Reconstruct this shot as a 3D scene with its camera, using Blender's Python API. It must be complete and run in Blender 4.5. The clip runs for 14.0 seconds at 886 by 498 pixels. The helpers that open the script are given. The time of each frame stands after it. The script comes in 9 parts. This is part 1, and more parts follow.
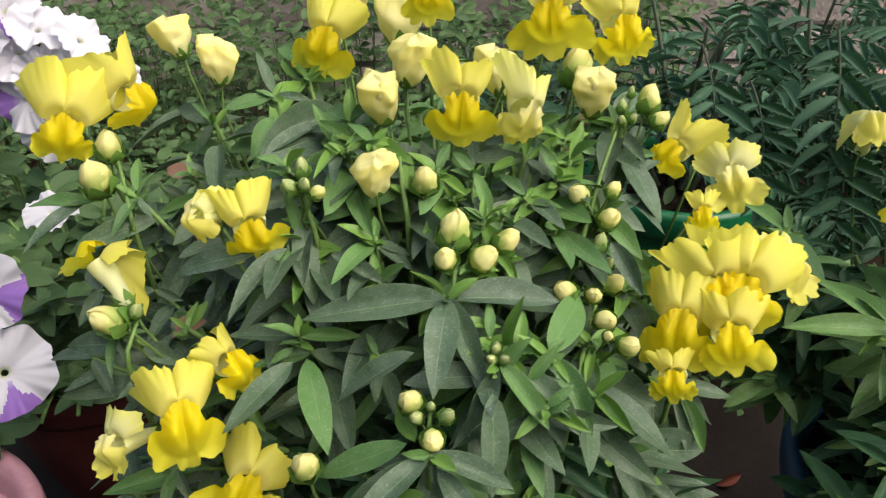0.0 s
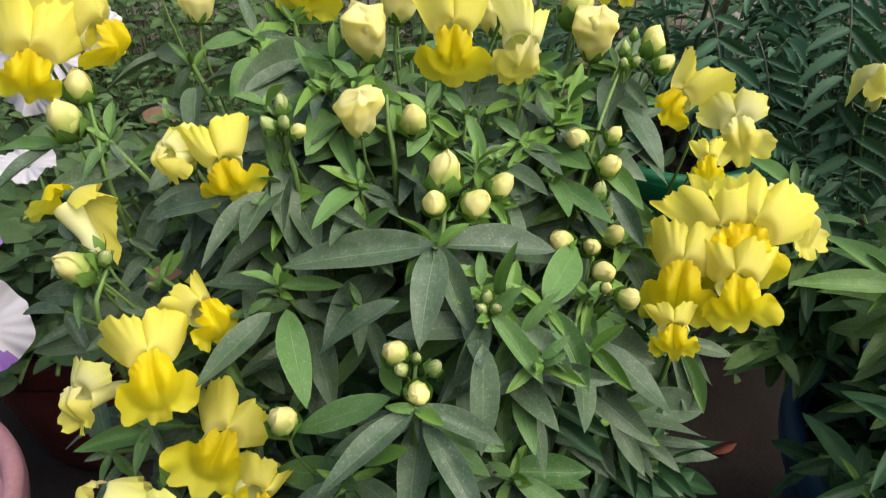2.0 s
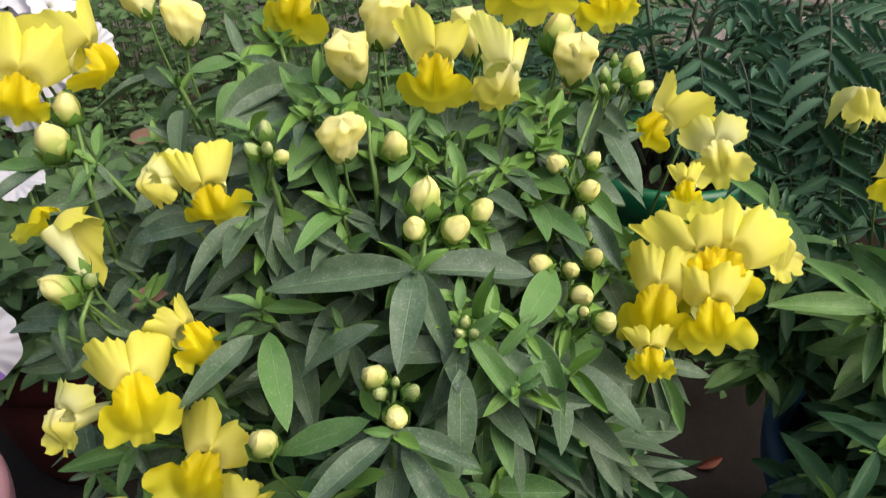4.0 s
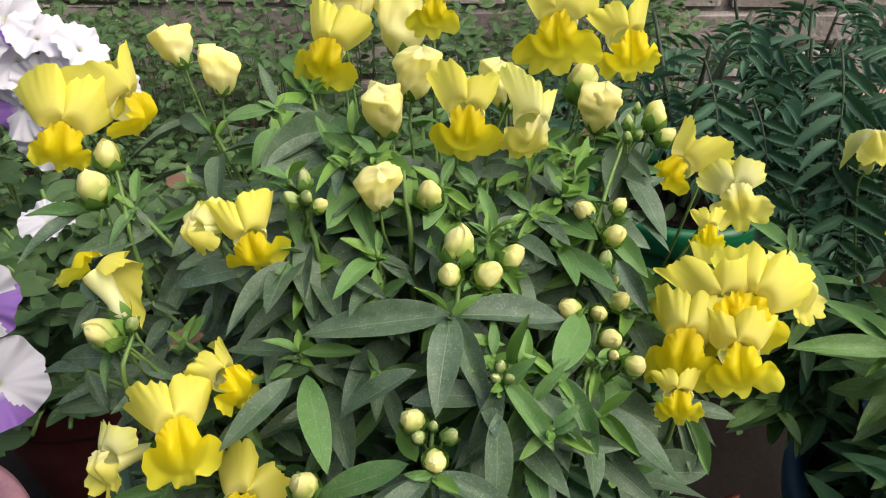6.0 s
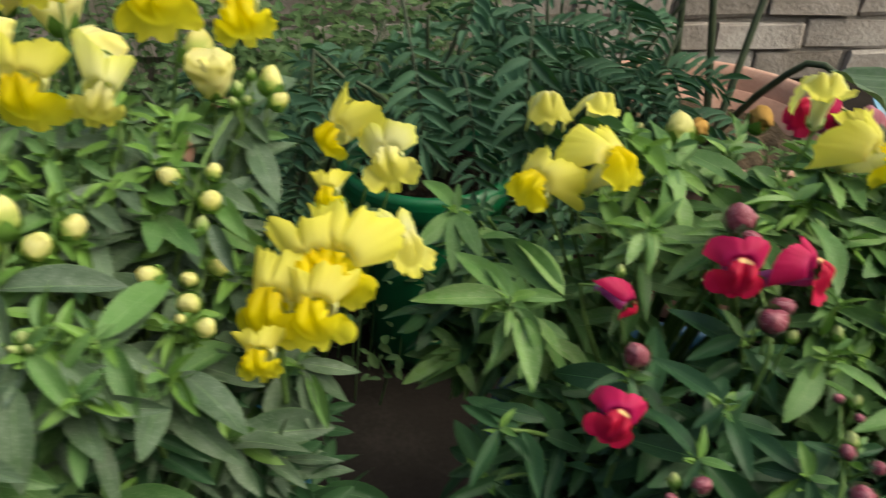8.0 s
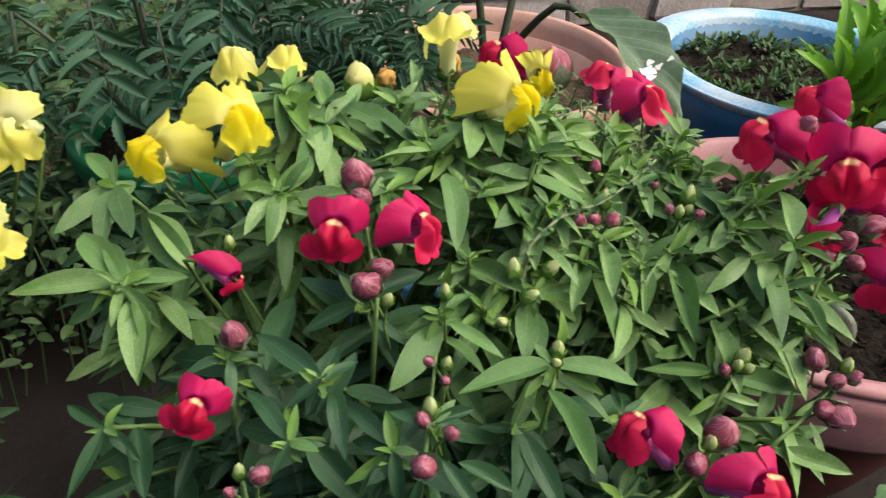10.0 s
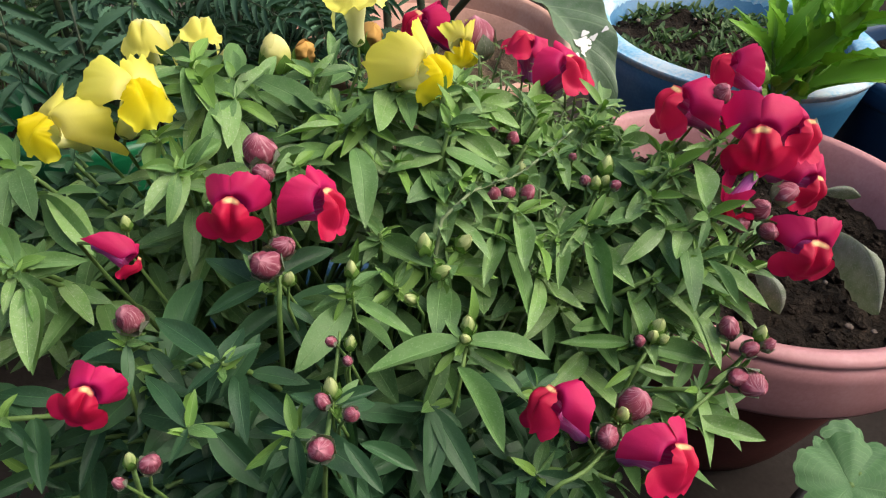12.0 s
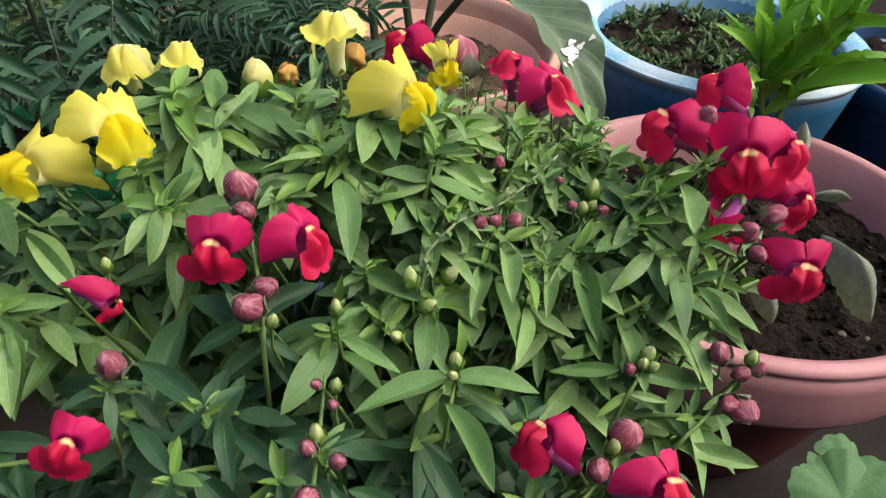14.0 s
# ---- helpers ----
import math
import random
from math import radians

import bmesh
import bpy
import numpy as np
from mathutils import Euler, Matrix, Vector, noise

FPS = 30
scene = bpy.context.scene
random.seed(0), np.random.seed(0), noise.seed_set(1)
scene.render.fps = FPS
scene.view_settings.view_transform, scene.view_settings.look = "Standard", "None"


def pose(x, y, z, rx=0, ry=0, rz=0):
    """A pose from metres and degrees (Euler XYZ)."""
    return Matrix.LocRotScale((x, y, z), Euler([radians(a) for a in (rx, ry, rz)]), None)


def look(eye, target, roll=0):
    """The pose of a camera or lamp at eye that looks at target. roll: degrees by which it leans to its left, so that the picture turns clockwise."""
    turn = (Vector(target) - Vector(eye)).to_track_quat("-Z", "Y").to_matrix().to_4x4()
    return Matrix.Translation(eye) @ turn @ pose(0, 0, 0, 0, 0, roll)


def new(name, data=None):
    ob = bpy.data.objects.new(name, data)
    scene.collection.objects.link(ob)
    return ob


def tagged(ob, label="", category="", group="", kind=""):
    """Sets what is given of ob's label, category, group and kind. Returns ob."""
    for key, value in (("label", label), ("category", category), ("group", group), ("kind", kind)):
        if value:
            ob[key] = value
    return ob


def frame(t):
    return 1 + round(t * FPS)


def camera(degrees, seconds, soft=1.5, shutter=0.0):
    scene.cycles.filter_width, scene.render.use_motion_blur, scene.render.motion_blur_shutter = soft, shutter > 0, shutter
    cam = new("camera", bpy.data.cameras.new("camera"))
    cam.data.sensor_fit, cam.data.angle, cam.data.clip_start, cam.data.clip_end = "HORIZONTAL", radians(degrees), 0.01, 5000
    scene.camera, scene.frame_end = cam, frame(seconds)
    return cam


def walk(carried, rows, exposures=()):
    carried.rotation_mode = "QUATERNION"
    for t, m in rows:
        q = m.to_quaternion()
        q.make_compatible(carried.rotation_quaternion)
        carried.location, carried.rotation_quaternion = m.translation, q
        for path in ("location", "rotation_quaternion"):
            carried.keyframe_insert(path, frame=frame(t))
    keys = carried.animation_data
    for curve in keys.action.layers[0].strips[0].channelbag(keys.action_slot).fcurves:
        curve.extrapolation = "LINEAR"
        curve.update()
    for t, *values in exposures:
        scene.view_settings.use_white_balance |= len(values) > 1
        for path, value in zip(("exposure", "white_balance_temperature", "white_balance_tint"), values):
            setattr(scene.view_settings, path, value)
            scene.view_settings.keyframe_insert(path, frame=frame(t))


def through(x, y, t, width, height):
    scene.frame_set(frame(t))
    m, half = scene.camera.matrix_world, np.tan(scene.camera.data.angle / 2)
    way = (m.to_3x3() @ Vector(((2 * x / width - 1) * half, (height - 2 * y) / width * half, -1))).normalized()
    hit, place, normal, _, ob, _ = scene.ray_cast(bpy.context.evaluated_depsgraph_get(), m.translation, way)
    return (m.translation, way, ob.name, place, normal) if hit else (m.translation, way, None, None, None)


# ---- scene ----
cam = camera(60.4, 14.0, soft=1.15, shutter=0.5)
PATH = [
    (0, (0.005, -0.15, 0.702), (-0.012, 1.502, -0.425), -0.4),
    (0.5, (0.016, -0.153, 0.707), (0.007, 1.504, -0.413), -0.9),
    (1, (0.016, -0.149, 0.7), (0.005, 1.506, -0.422), -1.1),
    (1.5, (0.011, -0.144, 0.688), (-0.001, 1.494, -0.46), -0.5),
    (2, (0.008, -0.139, 0.679), (0.002, 1.473, -0.505), 0.3),
    (2.5, (0.009, -0.14, 0.676), (-0.006, 1.452, -0.534), 0.4),
    (3, (0.01, -0.14, 0.675), (-0.006, 1.442, -0.548), 0.4),
    (3.5, (0.012, -0.135, 0.675), (0.008, 1.46, -0.532), 0.6),
    (4, (0.014, -0.14, 0.688), (0.024, 1.486, -0.475), 0.8),
    (4.2, (0.011, -0.143, 0.693), (0.019, 1.495, -0.453), 0.9),
    (6.3, (0.001, -0.145, 0.701), (-0.008, 1.526, -0.397), 0.4),
    (6.5, (0.008, -0.151, 0.703), (0.004, 1.52, -0.396), 0.1),
    (7, (0.041, -0.161, 0.711), (0.089, 1.509, -0.388), -0.3),
    (7.5, (0.095, -0.163, 0.703), (0.265, 1.497, -0.4), 1.2),
    (8, (0.154, -0.163, 0.695), (0.429, 1.467, -0.43), 2.5),
    (8.5, (0.214, -0.157, 0.689), (0.574, 1.421, -0.486), 2.7),
    (9, (0.254, -0.158, 0.689), (0.68, 1.387, -0.507), 2.5),
    (9.2, (0.266, -0.162, 0.686), (0.718, 1.377, -0.507), 2.8),
    (11.3, (0.332, -0.166, 0.684), (0.951, 1.285, -0.545), 4.4),
    (11.5, (0.332, -0.167, 0.685), (0.955, 1.278, -0.549), 4.5),
    (12, (0.333, -0.166, 0.68), (0.953, 1.275, -0.561), 4.7),
    (12.5, (0.331, -0.162, 0.679), (0.952, 1.273, -0.568), 4.8),
    (13, (0.335, -0.162, 0.68), (0.96, 1.273, -0.566), 4.5),
    (13.5, (0.339, -0.161, 0.682), (0.962, 1.277, -0.561), 4.0),
    (14, (0.342, -0.153, 0.692), (0.972, 1.275, -0.559), 3.8),
]
EXPOSURES = [(t, stops + 0.62, kelvin, tint) for t, stops, kelvin, tint in (
    (0.0, 0.0, 6500, 10), (7.0, 0.0, 6500, 10), (7.5, -0.02, 6600, 9), (8.0, -0.18, 6950, 0), (8.5, 0.03, 6650, 10), (9.0, 0.14, 6500, 12), (11.5, 0.13, 6500, 12), (14.0, 0.12, 6500, 12))]
walk(cam, [(t, look(eye, target, roll)) for t, eye, target, roll in PATH], EXPOSURES)

# ---------------------------------------------------------------- light
world = bpy.data.worlds.new("overcast_evening")
scene.world = world
world.use_nodes = True
wn = world.node_tree.nodes
sky = wn.new("ShaderNodeTexSky")
sky.sky_type, sky.sun_disc = "NISHITA", False
sky.sun_elevation, sky.sun_rotation = radians(52), radians(117)
sky.air_density, sky.dust_density, sky.ozone_density = 1.0, 5.0, 0.6
wn["Background"].inputs["Strength"].default_value = 0.15
world.node_tree.links.new(sky.outputs["Color"], wn["Background"].inputs["Color"])

sun_data = bpy.data.lights.new("sun", "SUN")
sun_data.energy, sun_data.angle, sun_data.color = 2.2, radians(72), (1.0, 0.95, 0.80)
sun = new("sun", sun_data)
sun.matrix_world = look((1.38, -0.50, 2.0), (0.2, 0.1, 0.3))

# ---------------------------------------------------------------- materials


class Nodes:
    """A node material under construction."""

    def __init__(self, name):
        self.mat = bpy.data.materials.new(name)
        self.mat.use_nodes = True
        self.tree = self.mat.node_tree
        self.shader = self.tree.nodes["Principled BSDF"]
        self.out = self.tree.nodes["Material Output"]

    def add(self, kind, **values):
        node = self.tree.nodes.new(kind)
        for key, value in values.items():
            node.inputs[key.replace("_", " ")].default_value = value
        return node

    def link(self, a, b):
        self.tree.links.new(a, b)

    def coords(self, which="Object"):
        return self.add("ShaderNodeTexCoord").outputs[which]

    def noise(self, scale, detail=4.0, vector=None, rough=0.55):
        node = self.add("ShaderNodeTexNoise", Scale=scale, Detail=detail, Roughness=rough)
        if vector is not None:
            self.link(vector, node.inputs["Vector"])
        return node.outputs["Fac"]

    def ramp(self, fac, stops):
        node = self.tree.nodes.new("ShaderNodeValToRGB")
        ramp = node.color_ramp
        while len(ramp.elements) < len(stops):
            ramp.elements.new(0.5)
        for el, (at, col) in zip(ramp.elements, stops):
            el.position, el.color = at, (*col, 1)
        self.link(fac, node.inputs["Fac"])
        return node.outputs["Color"]

    def math(self, op, a, b=None, clamp=False):
        node = self.tree.nodes.new("ShaderNodeMath")
        node.operation, node.use_clamp = op, clamp
        for i, v in enumerate((a, b)):
            if v is None:
                continue
            if isinstance(v, (int, float)):
                node.inputs[i].default_value = v
            else:
                self.link(v, node.inputs[i])
        return node.outputs["Value"]

    def mix(self, fac, a, b, blend="MIX"):
        node = self.tree.nodes.new("ShaderNodeMix")
        node.data_type, node.blend_type = "RGBA", blend
        for i, v in ((0, fac), (6, a), (7, b)):
            if isinstance(v, (int, float)):
                node.inputs[i].default_value = v
            elif isinstance(v, tuple):
                node.inputs[i].default_value = (*v, 1)
            else:
                self.link(v, node.inputs[i])
        return node.outputs[2]

    def bump(self, height, strength, distance):
        node = self.add("ShaderNodeBump", Strength=strength, Distance=distance)
        self.link(height, node.inputs["Height"])
        self.link(node.outputs["Normal"], self.shader.inputs["Normal"])

    def done(self, colour, rough=0.5, spec=0.5, glow_through=0.0, through_tint=None):
        self.link(colour, self.shader.inputs["Base Color"])
        if isinstance(rough, (int, float)):
            self.shader.inputs["Roughness"].default_value = rough
        else:
            self.link(rough, self.shader.inputs["Roughness"])
        self.shader.inputs["Specular IOR Level"].default_value = spec
        if glow_through:
            thin = self.tree.nodes.new("ShaderNodeBsdfTranslucent")
            self.link(self.mix(1.0, colour, through_tint or (1, 1, 1), "MULTIPLY"), thin.inputs["Color"])
            mixer = self.tree.nodes.new("ShaderNodeMixShader")
            mixer.inputs["Fac"].default_value = glow_through
            self.link(self.shader.outputs["BSDF"], mixer.inputs[1])
            self.link(thin.outputs["BSDF"], mixer.inputs[2])
            self.link(mixer.outputs["Shader"], self.out.inputs["Surface"])
        return self.mat


def leaf_material(name, dark, light, dust, vein, rough=0.5, dusty=0.5, ribs=0.07):
    """Leaf blade: midrib and side veins along the blade's own coordinates, dust, and leaf-to-leaf variation."""
    n = Nodes(name)
    split = n.add("ShaderNodeSeparateXYZ")
    n.link(n.coords("UV"), split.inputs[0])
    along, across = split.outputs["X"], split.outputs["Y"]
    rnd = n.math("FRACT", n.math("ADD", n.add("ShaderNodeObjectInfo").outputs["Random"], n.add("ShaderNodeNewGeometry").outputs["Random Per Island"]))
    where = n.add("ShaderNodeNewGeometry").outputs["Position"]
    fine = n.noise(900, 3, where)
    coarse = n.noise(38, 3, where)
    col = n.mix(rnd, dark, light)
    col = n.mix(n.math("MULTIPLY", n.math("SUBTRACT", coarse, 0.35, True), 1.1, True), col, light)
    off = n.math("ABSOLUTE", n.math("SUBTRACT", across, 0.5))
    rib = n.math("SUBTRACT", 1.0, n.math("MULTIPLY", off, 34.0), True)
    chevron = n.math("SINE", n.math("MULTIPLY", n.math("SUBTRACT", along, n.math("MULTIPLY", off, 0.55)), 62.0))
    side = n.math("MULTIPLY", n.math("POWER", n.math("MAXIMUM", chevron, 0.0), 9.0), ribs)
    col = n.mix(n.math("MULTIPLY", n.math("MAXIMUM", n.math("MULTIPLY", rib, 0.55), side), 0.8), col, vein)
    edge = n.math("MULTIPLY", n.math("SUBTRACT", off, 0.465, True), 8.0, True)
    col = n.mix(edge, col, vein)
    speck = n.math("MULTIPLY", n.math("SUBTRACT", fine, 0.56, True), 6.0, True)
    film = n.math("MULTIPLY", n.math("SUBTRACT", n.noise(110, 5, where), 0.28, True), dusty * 1.5)
    col = n.mix(n.math("ADD", n.math("MULTIPLY", speck, 1.1 * dusty), film, True), col, dust)
    relief = n.math("SUBTRACT", n.math("MULTIPLY", fine, 0.25), n.math("ADD", n.math("MULTIPLY", rib, 0.35), n.math("MULTIPLY", side, 0.6)))
    n.bump(relief, 0.7, 0.0008)
    return n.done(col, n.math("ADD", n.math("MULTIPLY", coarse, 0.25), rough - 0.12), 0.30, 0.13, (1.0, 1.25, 0.45))


def petal_material(name, stops, spots=None, rough=0.55, through=0.32, streaks=None):
    """Petal: colour runs from throat to rim, with fine veins and a soft sheen."""
    n = Nodes(name)
    split = n.add("ShaderNodeSeparateXYZ")
    n.link(n.coords("UV"), split.inputs[0])
    along, across = split.outputs["X"], split.outputs["Y"]
    where = n.add("ShaderNodeNewGeometry").outputs["Position"]
    cloud = n.noise(70, 3, where)
    at = n.math("ADD", along, n.math("MULTIPLY", n.math("SUBTRACT", cloud, 0.5), 0.30), True)
    col = n.ramp(at, stops)
    tone = n.math("ADD", n.math("MULTIPLY", n.add("ShaderNodeObjectInfo").outputs["Random"], 0.22), 0.86)
    grey = n.add("ShaderNodeCombineColor")
    for k in ("Red", "Green", "Blue"):
        n.link(tone, grey.inputs[k])
    col = n.mix(0.8, col, grey.outputs["Color"], "MULTIPLY")
    if spots:
        off = n.math("ABSOLUTE", n.math("SUBTRACT", across, 0.5))
        near = n.math("SUBTRACT", 1.0, n.math("MULTIPLY", off, 8.5), True)
        band = n.math("SUBTRACT", 1.0, n.math("MULTIPLY", n.math("ABSOLUTE", n.math("SUBTRACT", along, 0.07)), 20.0), True)
        col = n.mix(n.math("MULTIPLY", n.math("MULTIPLY", near, band), 2.2, True), col, spots)
    if streaks:
        way = n.add("ShaderNodeCombineXYZ")
        n.link(n.math("MULTIPLY", across, 26.0), way.inputs[0])
        n.link(n.math("MULTIPLY", along, 2.2), way.inputs[1])
        n.link(n.math("MULTIPLY", n.add("ShaderNodeObjectInfo").outputs["Random"], 40.0), way.inputs[2])
        lines = n.noise(1.0, 4, way.outputs[0])
        col = n.mix(n.math("MULTIPLY", n.math("SUBTRACT", lines, 0.50, True), 4.5, True), col, streaks)
    veins = n.math("SINE", n.math("MULTIPLY", n.math("ADD", across, n.math("MULTIPLY", cloud, 0.06)), 330.0))
    n.bump(n.math("ADD", n.math("MULTIPLY", veins, 0.05), n.math("ADD", n.noise(700, 2, where), n.noise(160, 3, where))), 0.16, 0.0006)
    return n.done(col, rough, 0.3, through)


def rough_material(name, stops, scale, grain=220, relief=0.5, depth=0.002, rough=0.8, spec=0.3, islands=False):
    """Mineral, soil or painted surface with colour patches, grain and relief at true size."""
    n = Nodes(name)
    where = n.add("ShaderNodeNewGeometry").outputs["Position"]
    big, small = n.noise(scale, 5, where), n.noise(grain, 4, where)
    fac = n.math("ADD", n.math("MULTIPLY", big, 0.7), n.math("MULTIPLY", small, 0.3))
    if islands:
        fac = n.math("ADD", fac, n.math("MULTIPLY", n.math("SUBTRACT", n.add("ShaderNodeObjectInfo").outputs["Random"], 0.5), 0.35))
    col = n.ramp(fac, stops)
    n.bump(n.math("ADD", n.math("MULTIPLY", big, 0.5), n.math("MULTIPLY", small, 0.5)), relief, depth)
    return n.done(col, rough, spec)


leaf_mature = leaf_material("leaf_mature", (0.026, 0.060, 0.030), (0.060, 0.112, 0.050), (0.235, 0.28, 0.235), (0.22, 0.36, 0.15), 0.46, 0.46)
leaf_young = leaf_material("leaf_young", (0.080, 0.180, 0.028), (0.140, 0.265, 0.048), (0.21, 0.31, 0.15), (0.28, 0.45, 0.13), 0.45, 0.15)
leaf_fresh = leaf_material("leaf_fresh", (0.030, 0.090, 0.024), (0.088, 0.196, 0.046), (0.22, 0.31, 0.16), (0.22, 0.38, 0.15), 0.52, 0.36)
leaf_light = leaf_material("leaf_light", (0.062, 0.160, 0.030), (0.145, 0.285, 0.062), (0.36, 0.42, 0.29), (0.32, 0.46, 0.19), 0.50, 0.46)
# darker copy of the leaf green: shade low in the bushes put into colour
leaf_shaded = leaf_material("leaf_shaded", (0.010, 0.044, 0.018), (0.032, 0.092, 0.034), (0.10, 0.17, 0.10), (0.10, 0.25, 0.09), 0.46, 0.24)
leaf_feather = leaf_material("leaf_feather", (0.018, 0.060, 0.036), (0.052, 0.125, 0.070), (0.07, 0.11, 0.08), (0.06, 0.12, 0.05), 0.65, 0.12)
leaf_low = leaf_material("leaf_low", (0.022, 0.066, 0.020), (0.066, 0.128, 0.040), (0.12, 0.15, 0.08), (0.11, 0.17, 0.06), 0.6, 0.3)
leaf_broad = leaf_material("leaf_broad", (0.050, 0.105, 0.050), (0.078, 0.140, 0.068), (0.20, 0.23, 0.19), (0.20, 0.29, 0.16), 0.5, 0.5, 0.5)
leaf_bright = leaf_material("leaf_bright", (0.095, 0.24, 0.018), (0.155, 0.36, 0.032), (0.18, 0.28, 0.08), (0.24, 0.42, 0.09), 0.4, 0.12)
leaf_round = leaf_material("leaf_round", (0.035, 0.105, 0.034), (0.060, 0.150, 0.050), (0.14, 0.21, 0.12), (0.17, 0.30, 0.12), 0.6, 0.3, 0.3)
leaf_limp = leaf_material("leaf_limp", (0.075, 0.105, 0.060), (0.13, 0.16, 0.095), (0.30, 0.30, 0.27), (0.30, 0.34, 0.22), 0.75, 0.8)
leaf_rust = leaf_material("leaf_rust", (0.17, 0.045, 0.03), (0.30, 0.085, 0.055), (0.30, 0.16, 0.12), (0.32, 0.14, 0.09), 0.8, 0.2)
leaf_dry = leaf_material("leaf_dry", (0.16, 0.09, 0.06), (0.28, 0.15, 0.11), (0.33, 0.25, 0.22), (0.34, 0.22, 0.15), 0.8, 0.3)

yellow_upper = petal_material("yellow_upper", ((0.0, (0.80, 0.76, 0.40)), (0.35, (0.84, 0.785, 0.20)), (1.0, (0.86, 0.81, 0.12))), through=0.52)
yellow_lower = petal_material("yellow_lower", ((0.0, (0.88, 0.69, 0.010)), (0.35, (0.87, 0.755, 0.014)), (0.7, (0.86, 0.80, 0.05)), (1.0, (0.84, 0.80, 0.11))), through=0.60)
yellow_tube = petal_material("yellow_tube", ((0.0, (0.68, 0.73, 0.46)), (1.0, (0.82, 0.82, 0.40))))
faded_upper = petal_material("faded_upper", ((0.0, (0.79, 0.80, 0.52)), (0.6, (0.83, 0.82, 0.36)), (1.0, (0.84, 0.84, 0.22))), through=0.52)
cream_bud = petal_material("cream_bud", ((0.0, (0.30, 0.44, 0.09)), (0.45, (0.60, 0.65, 0.20)), (0.7, (0.84, 0.80, 0.33)), (1.0, (0.88, 0.83, 0.38))), through=0.38)
opening_bud = petal_material("opening_bud", ((0.0, (0.70, 0.74, 0.36)), (0.5, (0.88, 0.83, 0.40)), (1.0, (0.90, 0.84, 0.28))), through=0.42)
red_upper = petal_material("red_upper", ((0.0, (0.32, 0.016, 0.170)), (0.30, (0.48, 0.008, 0.115)), (0.6, (0.54, 0.008, 0.098)), (1.0, (0.58, 0.012, 0.110))), rough=0.6)
red_lower = petal_material("red_lower", ((0.0, (0.50, 0.007, 0.050)), (0.4, (0.55, 0.006, 0.056)), (1.0, (0.57, 0.008, 0.085))), (0.85, 0.60, 0.28), rough=0.6)
red_tube = petal_material("red_tube", ((0.0, (0.42, 0.15, 0.42)), (0.5, (0.40, 0.075, 0.31)), (1.0, (0.42, 0.02, 0.16))), streaks=(0.45, 0.24, 0.44))
crimson_bud = petal_material("crimson_bud", ((0.0, (0.20, 0.17, 0.09)), (0.3, (0.26, 0.070, 0.095)), (0.85, (0.25, 0.045, 0.080)), (1.0, (0.46, 0.18, 0.23))), through=0.18, streaks=(0.50, 0.27, 0.31))
green_bud = petal_material("green_bud", ((0.0, (0.16, 0.28, 0.07)), (0.5, (0.34, 0.44, 0.15)), (1.0, (0.52, 0.56, 0.26))), through=0.25, streaks=(0.20, 0.31, 0.09))
withered_petal = petal_material("withered_petal", ((0.0, (0.30, 0.17, 0.06)), (1.0, (0.50, 0.28, 0.07))), rough=0.8, through=0.15)
petunia_white = petal_material("petunia_white", ((0.0, (0.55, 0.57, 0.36)), (0.15, (0.66, 0.65, 0.72)), (1.0, (0.70, 0.69, 0.76))))
petunia_purple = petal_material("petunia_purple", ((0.0, (0.70, 0.68, 0.75)), (0.45, (0.30, 0.16, 0.52)), (1.0, (0.33, 0.17, 0.55))))

stalk_green = rough_material("stalk_green", ((0.3, (0.07, 0.13, 0.03)), (0.7, (0.15, 0.25, 0.07))), 60, 400, 0.3, 0.0006, 0.55)
stalk_pale = rough_material("stalk_pale", ((0.3, (0.14, 0.19, 0.09)), (0.7, (0.26, 0.32, 0.17))), 60, 400, 0.3, 0.0006, 0.6)
stalk_dark = rough_material("stalk_dark", ((0.3, (0.02, 0.03, 0.018)), (0.7, (0.05, 0.07, 0.035))), 50, 400, 0.3, 0.0006, 0.6)
soil_dark = rough_material("soil_dark", ((0.30, (0.005, 0.004, 0.003)), (0.55, (0.015, 0.011, 0.008)), (0.75, (0.050, 0.038, 0.028))), 45, 180, 1.0, 0.012, 0.95, 0.1)
soil_dry = rough_material("soil_dry", ((0.30, (0.020, 0.014, 0.009)), (0.55, (0.075, 0.052, 0.032)), (0.75, (0.17, 0.13, 0.08))), 30, 160, 1.0, 0.012, 0.95)
ground_damp = rough_material("ground_damp", ((0.30, (0.014, 0.011, 0.010)), (0.55, (0.025, 0.021, 0.019)), (0.72, (0.045, 0.039, 0.035))), 7, 150, 0.5, 0.003, 0.9, 0.06)
brick_grey = rough_material("brick_grey", ((0.28, (0.20, 0.17, 0.15)), (0.5, (0.31, 0.27, 0.25)), (0.72, (0.42, 0.38, 0.36))), 9, 90, 1.0, 0.008, 0.95, islands=True)
mortar_grey = rough_material("mortar_grey", ((0.3, (0.16, 0.14, 0.125)), (0.7, (0.30, 0.27, 0.25))), 20, 160, 0.8, 0.004, 0.95)
pebble_grey = rough_material("pebble_grey", ((0.3, (0.07, 0.052, 0.042)), (0.7, (0.18, 0.145, 0.12))), 60, 300, 0.5, 0.001, 0.9, islands=True)
pink_clay = rough_material("pink_clay", ((0.25, (0.29, 0.125, 0.130)), (0.5, (0.40, 0.190, 0.200)), (0.8, (0.49, 0.29, 0.295))), 11, 260, 0.25, 0.0012, 0.55, 0.4)
